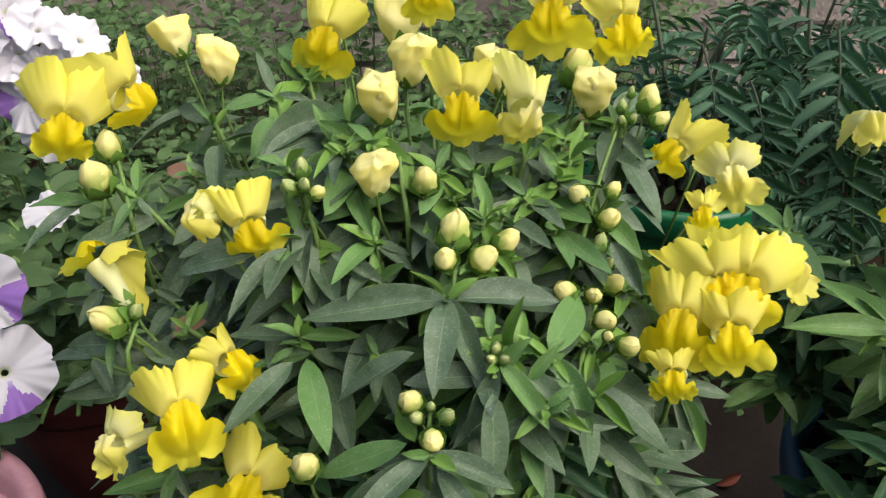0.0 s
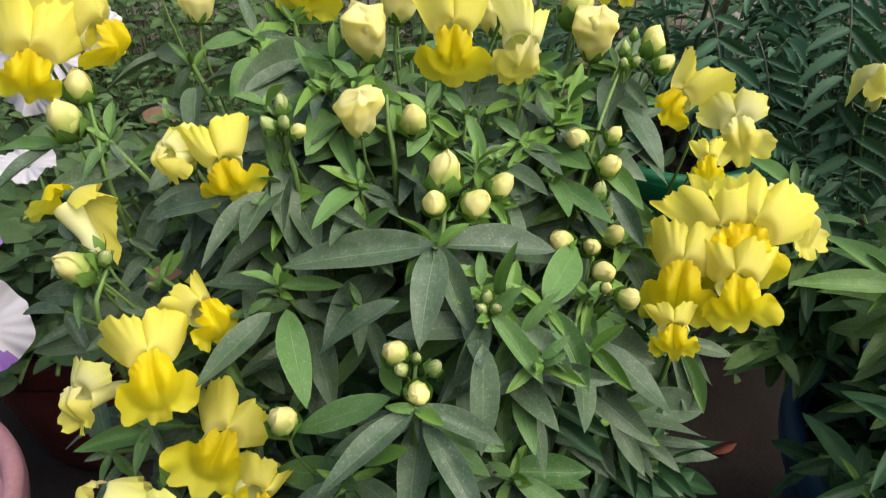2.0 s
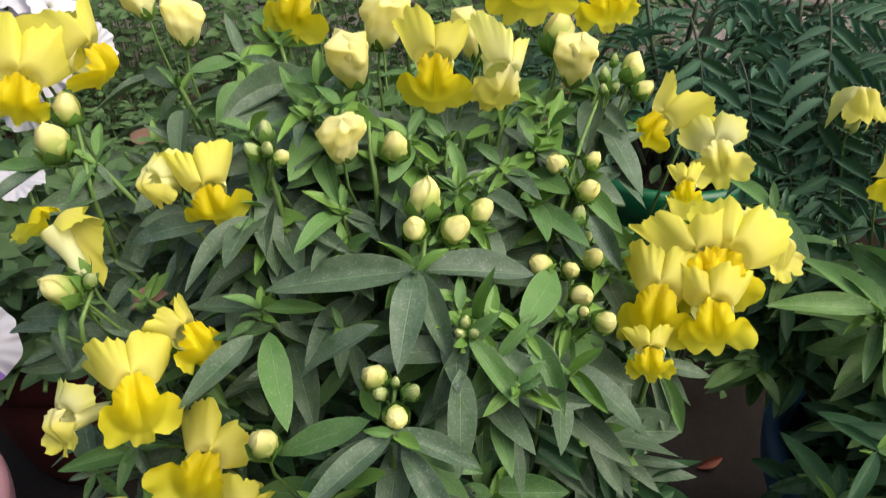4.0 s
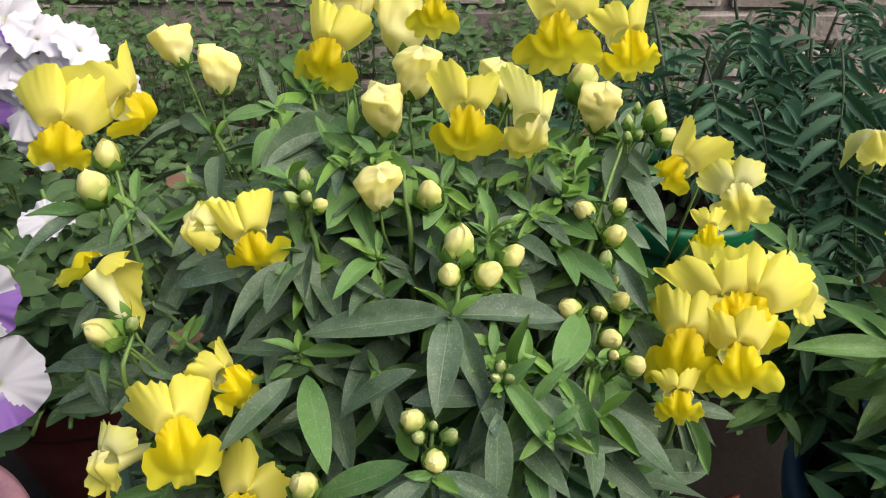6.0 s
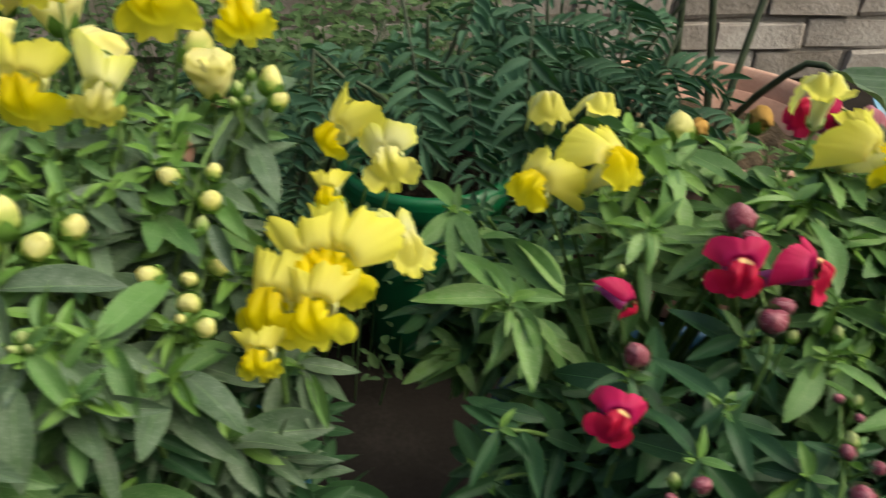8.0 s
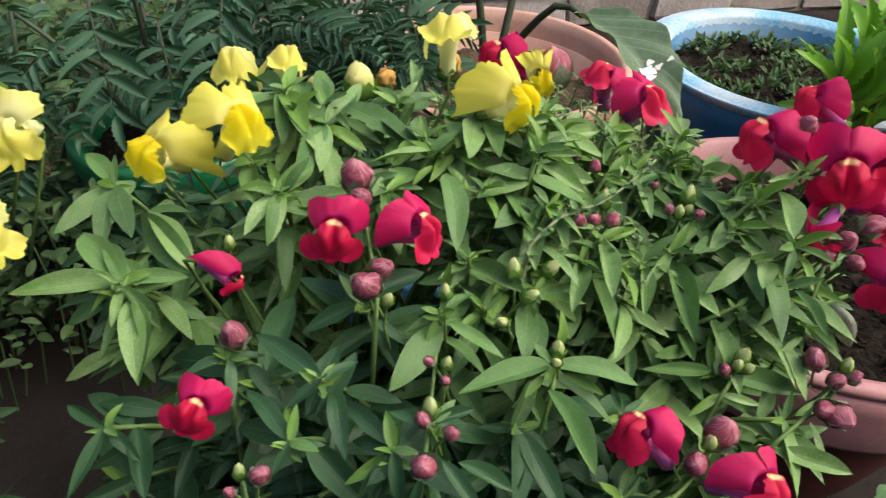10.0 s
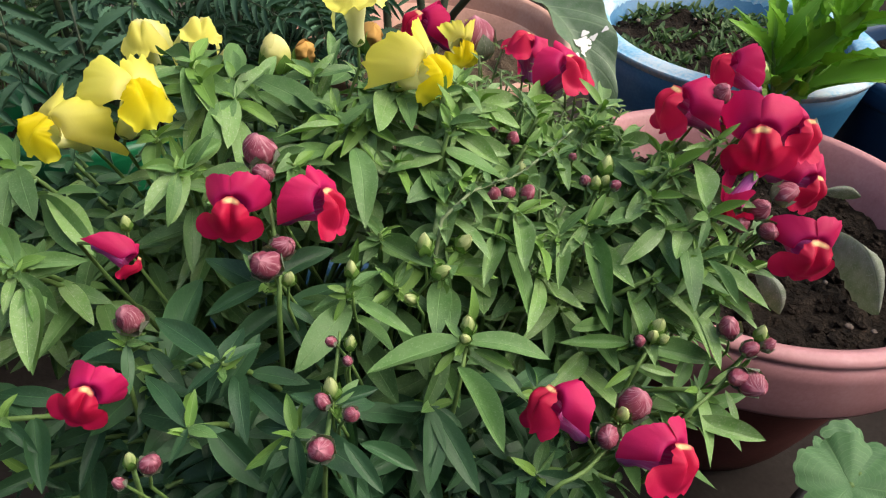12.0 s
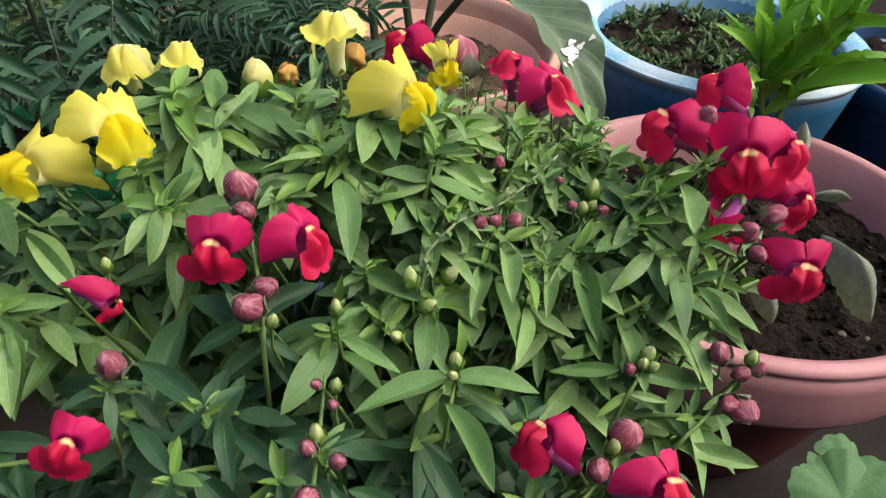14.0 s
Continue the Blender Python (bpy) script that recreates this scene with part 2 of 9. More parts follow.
terracotta = rough_material("terracotta", ((0.25, (0.34, 0.18, 0.14)), (0.5, (0.48, 0.275, 0.215)), (0.8, (0.56, 0.40, 0.34))), 12, 220, 0.4, 0.0015, 0.8)
# true maroon on the petunia pot; on the wide pot it paints in shade
maroon_or_shaded_clay = rough_material("maroon_or_shaded_clay", ((0.25, (0.045, 0.010, 0.010)), (0.5, (0.085, 0.020, 0.018)), (0.8, (0.15, 0.05, 0.045))), 14, 240, 0.3, 0.0012, 0.5)
mauve_paint = rough_material("mauve_paint", ((0.25, (0.34, 0.16, 0.19)), (0.5, (0.46, 0.24, 0.27)), (0.8, (0.55, 0.36, 0.38))), 14, 240, 0.3, 0.0012, 0.5)
blue_paint = rough_material("blue_paint", ((0.25, (0.010, 0.070, 0.16)), (0.5, (0.020, 0.12, 0.24)), (0.8, (0.08, 0.22, 0.34))), 12, 240, 0.3, 0.0012, 0.45, 0.4)
rim_paint = rough_material("rim_paint", ((0.36, (0.06, 0.27, 0.47)), (0.46, (0.18, 0.38, 0.54)), (0.55, (0.38, 0.47, 0.54)), (0.85, (0.54, 0.55, 0.55))), 9, 200, 0.4, 0.0015, 0.6)
blue_plastic = rough_material("blue_plastic", ((0.25, (0.010, 0.045, 0.10)), (0.6, (0.022, 0.085, 0.17)), (0.85, (0.06, 0.15, 0.24))), 16, 300, 0.2, 0.001, 0.45, 0.5)
navy_plastic = rough_material("navy_plastic", ((0.25, (0.006, 0.022, 0.060)), (0.6, (0.012, 0.045, 0.11)), (0.85, (0.04, 0.09, 0.16))), 16, 300, 0.2, 0.001, 0.4, 0.5)
teal_plastic = rough_material("teal_plastic", ((0.25, (0.02, 0.12, 0.22)), (0.6, (0.05, 0.22, 0.36)), (0.85, (0.20, 0.38, 0.50))), 16, 300, 0.2, 0.001, 0.4, 0.5)
green_plastic = rough_material("green_plastic", ((0.25, (0.003, 0.085, 0.030)), (0.6, (0.005, 0.13, 0.048)), (0.85, (0.018, 0.18, 0.08))), 16, 300, 0.15, 0.001, 0.4, 0.5)
# near-black that paints in the deep shade beneath the geranium
shade_black_plastic = rough_material("shade_black_plastic", ((0.25, (0.006, 0.006, 0.007)), (0.6, (0.010, 0.010, 0.011)), (0.85, (0.022, 0.022, 0.022))), 16, 300, 0.2, 0.001, 0.5, 0.4)
white_mark = rough_material("white_mark", ((0.3, (0.62, 0.62, 0.60)), (0.7, (0.80, 0.80, 0.78))), 80, 400, 0.3, 0.0006, 0.7)

# ---------------------------------------------------------------- builders


def mesh_of(name, verts, faces, mats, uvs=None, face_mats=None, smooth=True):
    me = bpy.data.meshes.new(name)
    me.from_pydata([tuple(v) for v in verts], [], [tuple(f) for f in faces])
    for m in mats:
        me.materials.append(m)
    if uvs is not None:
        layer = me.uv_layers.new(name="blade")
        index = np.zeros(len(me.loops), dtype=np.int32)
        me.loops.foreach_get("vertex_index", index)
        layer.data.foreach_set("uv", np.asarray(uvs, dtype=np.float32)[index].ravel())
    if face_mats is not None:
        me.polygons.foreach_set("material_index", np.asarray(face_mats, dtype=np.int32))
    if smooth:
        me.polygons.foreach_set("use_smooth", np.ones(len(me.polygons), dtype=bool))
    me.update()
    return me


def sheet(f, nu, nv):
    """A curved sheet f(along 0..1, across -1..1) as verts, faces, uvs."""
    verts, uvs, faces = [], [], []
    for i in range(nu + 1):
        for j in range(nv + 1):
            s, u = i / nu, 2 * j / nv - 1
            verts.append(f(s, u))
            uvs.append((s, (u + 1) / 2))
    for i in range(nu):
        for j in range(nv):
            a = i * (nv + 1) + j
            faces.append((a, a + nv + 1, a + nv + 2, a + 1))
    return verts, faces, uvs


def tube(points, radii, sides=7):
    """A round tapering tube along points, closed at its end."""
    pts = [Vector(p) for p in points]
    verts, faces, uvs = [], [], []
    side = Vector((0.31, 0.87, 0.21)).normalized()
    for i, p in enumerate(pts):
        d = (pts[min(i + 1, len(pts) - 1)] - pts[max(i - 1, 0)]).normalized()
        a = side - d * side.dot(d)
        if a.length < 1e-4:
            a = d.orthogonal()
        a.normalize()
        b = d.cross(a)
        for k in range(sides):
            w = 2 * math.pi * k / sides
            verts.append(p + (a * math.cos(w) + b * math.sin(w)) * radii[i])
            uvs.append((i / (len(pts) - 1), k / sides))
    for i in range(len(pts) - 1):
        for k in range(sides):
            q = (k + 1) % sides
            faces.append((i * sides + k, i * sides + q, (i + 1) * sides + q, (i + 1) * sides + k))
    faces.append(tuple(range((len(pts) - 1) * sides, len(pts) * sides)))
    return verts, faces, uvs


def joined(pieces):
    """Several (verts, faces, uvs) or (..., slot) as one."""
    verts, faces, uvs, slots = [], [], [], []
    for piece in pieces:
        n = len(verts)
        verts += list(piece[0])
        faces += [tuple(i + n for i in f) for f in piece[1]]
        uvs += list(piece[2])
        slots += [piece[3] if len(piece) > 3 else 0] * len(piece[1])
    return verts, faces, uvs, slots


def thing(name, at, label, category, group="", kind=""):
    ob = new(name)
    ob.location = at
    ob.empty_display_size = 0.05
    return tagged(ob, label, category, group, kind)


def part(name, mesh, parent, label="", m=None, kind=""):
    """Links a mesh as one part, its coordinates in the world, under a thing or a part."""
    ob = new(name, mesh)
    ob.parent = parent
    if parent.type == "EMPTY":
        ob.matrix_parent_inverse = Matrix.Translation(-parent.location)
    if m is not None:
        ob.matrix_basis = m
    if label or kind:
        tagged(ob, label, kind=kind)
    return ob


def lathe(profile, sides=56, wobble=0.0, centre=(0, 0, 0)):
    """A turned body from (radius, height) pairs."""
    verts, faces, uvs = [], [], []
    for i, (r, z) in enumerate(profile):
        for k in range(sides):
            w = 2 * math.pi * k / sides
            q = r * (1 + wobble * noise.noise((math.cos(w) * 1.5, math.sin(w) * 1.5, z * 6 + r * 3)))
            verts.append((centre[0] + q * math.cos(w), centre[1] + q * math.sin(w), centre[2] + z))
            uvs.append((i / (len(profile) - 1), k / sides))
    for i in range(len(profile) - 1):
        for k in range(sides):
            q = (k + 1) % sides
            faces.append((i * sides + k, i * sides + q, (i + 1) * sides + q, (i + 1) * sides + k))
    return verts, faces, uvs


def soil_disc(x, y, z, r, lumps=0.013, rings=34, sides=96):
    verts, faces, uvs = [(x, y, z)], [], [(0, 0)]
    for i in range(1, rings + 1):
        for k in range(sides):
            w, q = 2 * math.pi * k / sides, r * i / rings
            a, b = q * math.cos(w), q * math.sin(w)
            h = lumps * (noise.noise((a * 22 + x, b * 22 + y, 1.0)) + 0.7 * noise.noise((a * 60, b * 60 + y, 4.0)) + 0.4 * noise.noise((a * 150, b * 150, 7.0)))
            verts.append((x + a, y + b, z + h - 0.01 * (i / rings) ** 4))
            uvs.append((i / rings, k / sides))
    for k in range(sides):
        faces.append((0, 1 + k, 1 + (k + 1) % sides))
    for i in range(rings - 1):
        for k in range(sides):
            q = (k + 1) % sides
            a, b = 1 + i * sides, 1 + (i + 1) * sides
            faces.append((a + k, b + k, b + q, a + q))
    return verts, faces, uvs


def pot(name, x, y, rim_z, r, body_mat, rim_mat, label, soil_mat, foot=0.68, collar=0.035, flare=0.012, thick=0.012, soil_drop=0.03, rim_label=""):
    """A round flower pot: tapering wall, thick rolled collar, and its earth as a separate thing."""
    p = thing(name, (x, y, 0), label, "flower pot", "flower pots")
    h, groove, g = rim_z - collar, 0.0028 if collar > 0.04 else 0.0004, min(1.0, collar / 0.035)
    rb = r - flare
    body = [(0.0, 0.004), (r * foot - 0.01, 0.004), (r * foot, 0.010)]
    body += [(r * foot + (rb - r * foot) * (i / 10) ** 0.8, 0.010 + (h - 0.010) * i / 10) for i in range(1, 11)]
    body += [(rb - thick, h), (rb - thick - 0.01, h * 0.6), (r * foot * 0.8, 0.03)]
    part("body", mesh_of("body", *lathe(body, 64, 0.004, (x, y, 0))[:2], [body_mat]), p)
    rim = [(rb - 0.001, h - 0.002), (r - 0.003, h - 0.001), (r - 0.001, h + 0.004), (r + 0.001, h + collar * 0.35), (r + 0.002, h + collar * 0.62), (r + 0.002, rim_z - 0.0125 * g), (r + 0.002 - groove, rim_z - 0.0110 * g), (r + 0.002 - groove, rim_z - 0.0095 * g), (r + 0.0016, rim_z - 0.0080 * g), (r + 0.001, rim_z - 0.004), (r - 0.003, rim_z - 0.001), (r - thick * 0.55, rim_z),
           (r - thick, rim_z - 0.003), (r - thick - 0.004, rim_z - collar * 0.5), (rb - thick - 0.001, h - 0.03)]
    part("rim", mesh_of("rim", *lathe(rim, 80, 0.004, (x, y, 0))[:2], [rim_mat]), p, rim_label)
    v, f, uv = soil_disc(x, y, rim_z - soil_drop, r - thick - 0.006)
    earth = new("soil", mesh_of("soil", v, f, [soil_mat], uv))
    tagged(earth, "dark crumbly potting soil filling a flower pot", "soil", kind="stuff")
    return p


# leaf blades, each a unit long; width and length come from the leaf's own scale
def blade(arch, fold, twist, bend, wide=0.36, n=11, across=4, teeth=0.0):
    peak = max((i / 60) ** 0.72 * (1 - i / 60) ** 0.98 for i in range(61))

    def f(s, u):
        w = 0.5 * (0.03 + 0.97 * s ** 0.72 * (1 - s) ** 0.98 / peak) * (1 if s < 0.999 else 0.0)
        w *= 1 + teeth * (math.sin(s * 55) if abs(u) > 0.9 else 0)
        z = arch * math.sin(math.pi * s) + fold * abs(u) ** 1.2 * w * 0.55 + 0.010 * math.sin(9 * s + 2.5 * u) * abs(u)
        z += twist * u * w * s
        y = u * w + bend * math.sin(math.pi * s)
        return (s, y, z)
    return sheet(f, n, across)


BLADES = [blade(0.04, 0.30, 0.1, 0.02), blade(0.07, 0.22, -0.15, -0.03), blade(0.02, 0.40, 0.2, 0.03), blade(0.09, 0.18, 0.05, -0.01), blade(0.05, 0.12, -0.3, 0.04), blade(0.02, 0.50, 0.12, -0.03)]
BLADE_MATS = {"mature": leaf_mature, "young": leaf_young, "fresh": leaf_fresh, "light": leaf_light, "dim": leaf_shaded, "dry": leaf_dry}
BLADE_MESH = {(k, i): mesh_of("leaf", b[0], b[1], [m], b[2]) for k, m in BLADE_MATS.items() for i, b in enumerate(BLADES)}
rng = random.Random(7)


def aim(base, tip, width, roll=0.0, deep=1.0):
    """The pose and scale that lay a unit blade from base to tip, its face up."""
    b, t = Vector(base), Vector(tip)
    x = (t - b)
    size = x.length
    x.normalize()
    up = Vector((0, -0.45, 1))
    z = up - x * up.dot(x)
    if z.length < 0.05:
        z = Vector((0, -1, 0.1)) - x * Vector((0, -1, 0.1)).dot(x)
    z.normalize()
    y = z.cross(x)
    m = Matrix((x, y, z)).transposed().to_4x4() @ Matrix.Rotation(roll, 4, "X")
    return Matrix.Translation(b) @ m @ Matrix.Diagonal((size, width, size * deep, 1))


def leaf(parent, base, tip, width, sort="mature", variant=None):
    i = rng.randrange(len(BLADES)) if variant is None else variant
    # leaves of the low front shoots take the green with shade in it
    if sort == "mature" and parent.get("dim"):
        sort = "dim"
    if sort == "mature" and parent.get("light"):
        sort = "light" if rng.random() < 0.4 else "fresh"
    if sort == "mature" and parent.get("fresh") and base[0] > 0.46 and rng.random() < 0.6:
        sort = "light"
    if sort == "mature" and (parent.get("fresh") or rng.random() < (0.15 if width > 0.010 else 0.34)):
        sort = "fresh"
    return part("leaf", BLADE_MESH[sort, i], parent, m=aim(base, tip, width * (rng.uniform(1.08, 1.36) if base[0] < 0.2 else rng.uniform(1.04, 1.32) if base[0] < 0.48 else rng.uniform(0.90, 1.16)), rng.uniform(-0.3, 0.3), rng.uniform(0.6, 1.2)))


def blades_joined(places):
    """Many leaves as one mesh: places are (base, tip, width, variant)."""
    pieces = []
    for base, tip, width, i in places:
        m = np.array(aim(base, tip, width, rng.uniform(-0.5, 0.5)))
        v = np.array(BLADES[i][0])
        pieces.append((v @ m[:3, :3].T + m[:3, 3], BLADES[i][1], BLADES[i][2]))
    return joined(pieces)


ROOTS = {}


def curve_points(a, b, sag, n=9):
    """A stalk that leaves a upright and bends over to b."""
    a, b = Vector(a), Vector(b)
    mid = a.lerp(b, 0.45) + Vector((0, 0, sag))
    return [a * (1 - t) ** 2 + mid * 2 * t * (1 - t) + b * t * t for t in (i / (n - 1) for i in range(n))]


def stem(plant, top, lower=8, tuft=True, dim=False):
    """A leafy shoot from the plant's foot to top, with pairs of leaves down its length and a tuft of small leaves at its tip."""
    root, spread = ROOTS[plant.name]
    top = Vector(top)
    foot = Vector(root) + Vector((top.x - root[0], top.y - root[1], 0)) * spread
    pts = curve_points(foot, top, 0.05)
    ob = part("stem", mesh_of("stem", *tube(pts, [0.0024 - 0.0011 * i / 8 for i in range(9)])[:2], [stalk_green]), plant)
    if dim:
        ob["dim"] = 1
    if plant.get("fresh"):
        ob["fresh"] = 1
    if plant.get("light"):
        ob["light"] = 1
    out = Vector((top.x - root[0], top.y - root[1], 0))
    turn0 = rng.uniform(0, 6.28)
    for k in range(lower):
        t = 0.93 - 0.09 * (k // 2) - rng.uniform(0, 0.02)
        q = pts[0].lerp(pts[-1], t) if t < 0 else pts[min(8, int(t * 8))].lerp(pts[min(8, int(t * 8) + 1)], t * 8 - int(t * 8))
        w = turn0 + math.pi * (k % 2) + 1.35 * (k // 2) + rng.uniform(-0.3, 0.3)
        size = rng.uniform(0.024, 0.046)
        d = Vector((math.cos(w), math.sin(w), 0)) * size + out * 0.06
        leaf(ob, q, q + d + Vector((0, 0, rng.uniform(-0.022, 0.008))), size * rng.uniform(0.24, 0.30))
    if tuft:
        for k in range(7):
            w = turn0 + 2.1 * k + rng.uniform(-0.3, 0.3)
            size = rng.uniform(0.007, 0.014) * (1.3 if k < 2 else 0.9)
            o = top + Vector((0, 0, -0.0012 * k))
            leaf(ob, o, o + Vector((math.cos(w) * size, math.sin(w) * size, size * rng.uniform(0.1, 1.1))), size * 0.30, "young" if k % 3 else "fresh")
    return ob


def undergrowth(plant, middle, radii, top, low, count, sort=None, length=(0.026, 0.046), seed=1):
    """The dense inner leaves of a bush, below its outer shoots."""
    r = random.Random(seed)
    places, stalks = [], []
    root, spread = ROOTS[plant.name]
    for i in range(count):
        w, q = r.uniform(0, 6.283), math.sqrt(r.uniform(0.0, 1.0))
        x, y = middle[0] + radii[0] * q * math.cos(w), middle[1] + radii[1] * q * math.sin(w)
        z = low + (top - low) * (1 - q ** 2.4) * r.uniform(0.72, 1.0)
        foot = Vector(root) + Vector((x - root[0], y - root[1], 0)) * spread
        pts = curve_points(foot, (x, y, z), 0.04, 8)
        stalks.append(tube(pts, [0.0026 - 0.0012 * k / 7 for k in range(8)], 5))
        t0 = r.uniform(0, 6.28)
        for k in range(12):
            t = 1.0 - 0.055 * (k // 2) * 1.2
            a = min(6, int(t * 7))
            p = pts[a].lerp(pts[a + 1], t * 7 - a)
            w2 = t0 + math.pi * (k % 2) + 1.3 * (k // 2) + r.uniform(-0.3, 0.3)
            size = r.uniform(*length) * (0.6 + 0.07 * k if k < 5 else 1.0)
            d = Vector((math.cos(w2), math.sin(w2), 0)) * size + Vector((x - middle[0], y - middle[1], 0)) * 0.08
            places.append((p, p + d + Vector((0, 0, r.uniform(-0.02, 0.012))), size * r.uniform(0.25, 0.33), r.randrange(len(BLADES))))
    v, f, uv, _ = blades_joined(places)
    part("inner_foliage", mesh_of("inner_foliage", v, f, [BLADE_MATS[sort or "mature"]], uv), plant, kind="stuff")
    v, f, uv, _ = joined(stalks)
    part("inner_growth", mesh_of("inner_growth", v, f, [stalk_green]), plant, kind="stuff")


# snapdragon flowers: mouth at the origin, facing +x, about 1.8 units high
def upper_lip(seed, reach, frill, hood, spread=0, notch=0.46):
    """Two broad lobes, joined low over the mouth, each with its own fold, backward roll and torn, waved rim."""
    r = random.Random(seed)
    pieces, lean = [], r.uniform(0.15, 0.55)
    for k in (-1, 1):
        back, curl = r.uniform(0.05, 0.95), r.uniform(0.30, 1.0)
        c, a, size = radians(r.uniform(30, 38)), radians(r.uniform(40, 54) + spread), reach * r.uniform(0.86, 1.10)
        o, tear, inner = 10 * r.random(), r.uniform(-0.3, 0.9), c + radians(4)

        def f(s, u, k=k, back=back, curl=curl, c=c, a=a, size=size, o=o, tear=tear, inner=inner):
            turn = k * (c + u * (a if u > 0 else inner))
            rim = 0.20 * noise.noise((u * 1.6 + o, 0.3, o)) + 0.12 * noise.noise((u * 5 + o, 1.7, o)) + 0.10 * noise.noise((u * 13, 4.1, o))
            rim -= 0.10 * math.exp(-((u - tear) / 0.09) ** 2)
            edge = 0.24 * max(0.0, u) ** 2.2 + notch * max(0.0, -u) ** 3.5
            q = 0.20 + (size * (1 - edge) * (1 + frill * rim * s ** 4) - 0.10) * s
            own = min(1.0, (u + 1) * 0.75)
            x = 0.14 + hood * math.sin(min(1, s / 0.42) * math.pi / 2) - 1.35 * (lean + (back - lean) * own) * max(0.0, s - 0.25) ** 1.5 - curl * ((u + 1) / 2) ** 2 * s
            x += own * (0.30 * s * s * noise.noise((u * 1.1 + o, s * 1.1, 2.0)) + frill * s ** 6 * 0.08 * noise.noise((u * 4.5 + o, s, 5.0))) + 0.006 * k
            return (x, q * math.sin(turn), 0.02 + q * math.cos(turn))
        pieces.append(sheet(f, 12, 26))
    return joined(pieces)[:3]


def lower_lip(seed, reach, middle, wide, frill, puff):
    """A swollen two-humped palate that closes the mouth, ringed below by three spreading waved lobes."""
    r = random.Random(seed + 50)
    o, droop, flare = 10 * r.random(), r.uniform(0.05, 0.40), r.uniform(0.10, 0.35)
    m, n, verts, faces, uvs = 16, 72, [], [], []

    def lobe(w, centre, half, size):
        return size * max(0.0, math.cos(min(1.0, abs(w - centre) / half) * math.pi / 2)) ** 0.45
    for i in range(m + 1):
        s = i / m
        for k in range(n):
            w = 360 * k / n - 180
            cw, sw = math.cos(radians(w)), math.sin(radians(w))
            rim = 0.11 * noise.noise((cw * 1.8 + o, sw * 1.8, o)) + 0.08 * noise.noise((cw * 5 + o, sw * 5, o)) + 0.05 * noise.noise((cw * 13, sw * 13, o))
            q = s * max(0.38, lobe(w, 0, 40, reach * middle), lobe(w, 52, 48, reach), lobe(w, -52, 48, reach)) * (1 + frill * rim * s ** 4)
            y, z = q * sw * wide, -q * cw - 0.04
            t = max(0.0, (q - 0.34) / 0.5)
            dome = 0.10 + 0.50 * math.sqrt(max(0.0, 1 - (q / 0.54) ** 2))
            skirt = 0.24 + flare * t - droop * t * t
            x = 0.5 * (dome + skirt + math.sqrt((dome - skirt) ** 2 + 0.012))
            x += puff * 0.15 * math.exp(-((abs(y) - 0.19) / 0.14) ** 2 - ((z + 0.02) / 0.24) ** 2) - 0.10 * math.exp(-(y / 0.06) ** 2 - (z / 0.32) ** 2)
            x += s ** 4 * 0.14 * noise.noise((cw * 2.0 + o, sw * 2.0, 3.0)) + s ** 7 * 0.10 * frill * noise.noise((cw * 5, sw * 5 + o, 6.0))
            verts.append((x, y, z))
            uvs.append((min(1, max(0, (0.36 - z) / 1.2)), 0.5 + y / 1.5))
    for i in range(m):
        for k in range(n):
            j = (k + 1) % n
            faces.append((i * n + k, i * n + j, (i + 1) * n + j, (i + 1) * n + k))
    return verts, faces, uvs


def opening_shape(seed):
    """A bud about to open: a widening folded body with blunt overlapping lobes at its mouth."""
    r = random.Random(seed + 300)
    ph, n, m, lean, cut = r.uniform(0, 6), 36, 20, r.uniform(-0.18, 0.18), r.uniform(0.10, 0.24)
    verts, faces, uvs = [], [], []
    for i in range(m + 1):
        s = i / m
        body = min(1.0, s / 0.80)
        q = (0.17 + 0.22 * math.sin(min(1.0, body * 1.25) * math.pi / 2) - 0.02 * body ** 3) * (1.0 if s < 0.80 else max(0.02, 1 - ((s - 0.80) / 0.20) ** 2.2))
        for k in range(n):
            w = 2 * math.pi * k / n
            lap = math.tanh(6 * math.sin(w - ph - 0.8 * s)) * 0.17 * body + math.tanh(5 * math.sin(2 * w + ph + 1.2 * s)) * 0.11 * body + 0.05 * math.sin(5 * w + ph) * body ** 3
            a = q * (1 + lap + 0.26 * noise.noise((math.cos(w) * 2 + ph, math.sin(w) * 2, s * 4)))
            top = 0.86 * body + max(0.0, s - 0.8) * 0.55 + 0.6 * cut * math.cos(w - ph) * body ** 3 * (1 if s <= 0.8 else 0.6) + 0.045 * math.sin(3 * w + 2 * ph) * body ** 4
            flat = 1.0 + 0.16 * math.cos(2 * w - ph)
            verts.append((top, a * flat * math.cos(w) + lean * body * body, a * math.sin(w) / flat))
            uvs.append((body if s <= 0.8 else 0.85 - (s - 0.8) * 2, k / n))
    for i in range(m):
        for k in range(n):
            j = (k + 1) % n
            faces.append((i * n + k, i * n + j, (i + 1) * n + j, (i + 1) * n + k))

    def flap(s, u):
        k = ph + 2.2 + 1.0 * u * (0.7 + 0.3 * s)
        q = 0.30 + 0.16 * s - 0.20 * s ** 4 + 0.03 * math.sin(4 * u + ph)
        x = 0.45 + 0.62 * s * (1 - 0.22 * u * u + 0.06 * math.sin(7 * u + ph)) - 0.16 * max(0, s - 0.7) / 0.3
        return (x, q * math.cos(k) + lean * 0.8, q * math.sin(k))
    fv, ff, fu = sheet(flap, 9, 12)
    n0 = len(verts)
    return verts + fv, faces + [tuple(i + n0 for i in q) for q in ff], uvs + fu


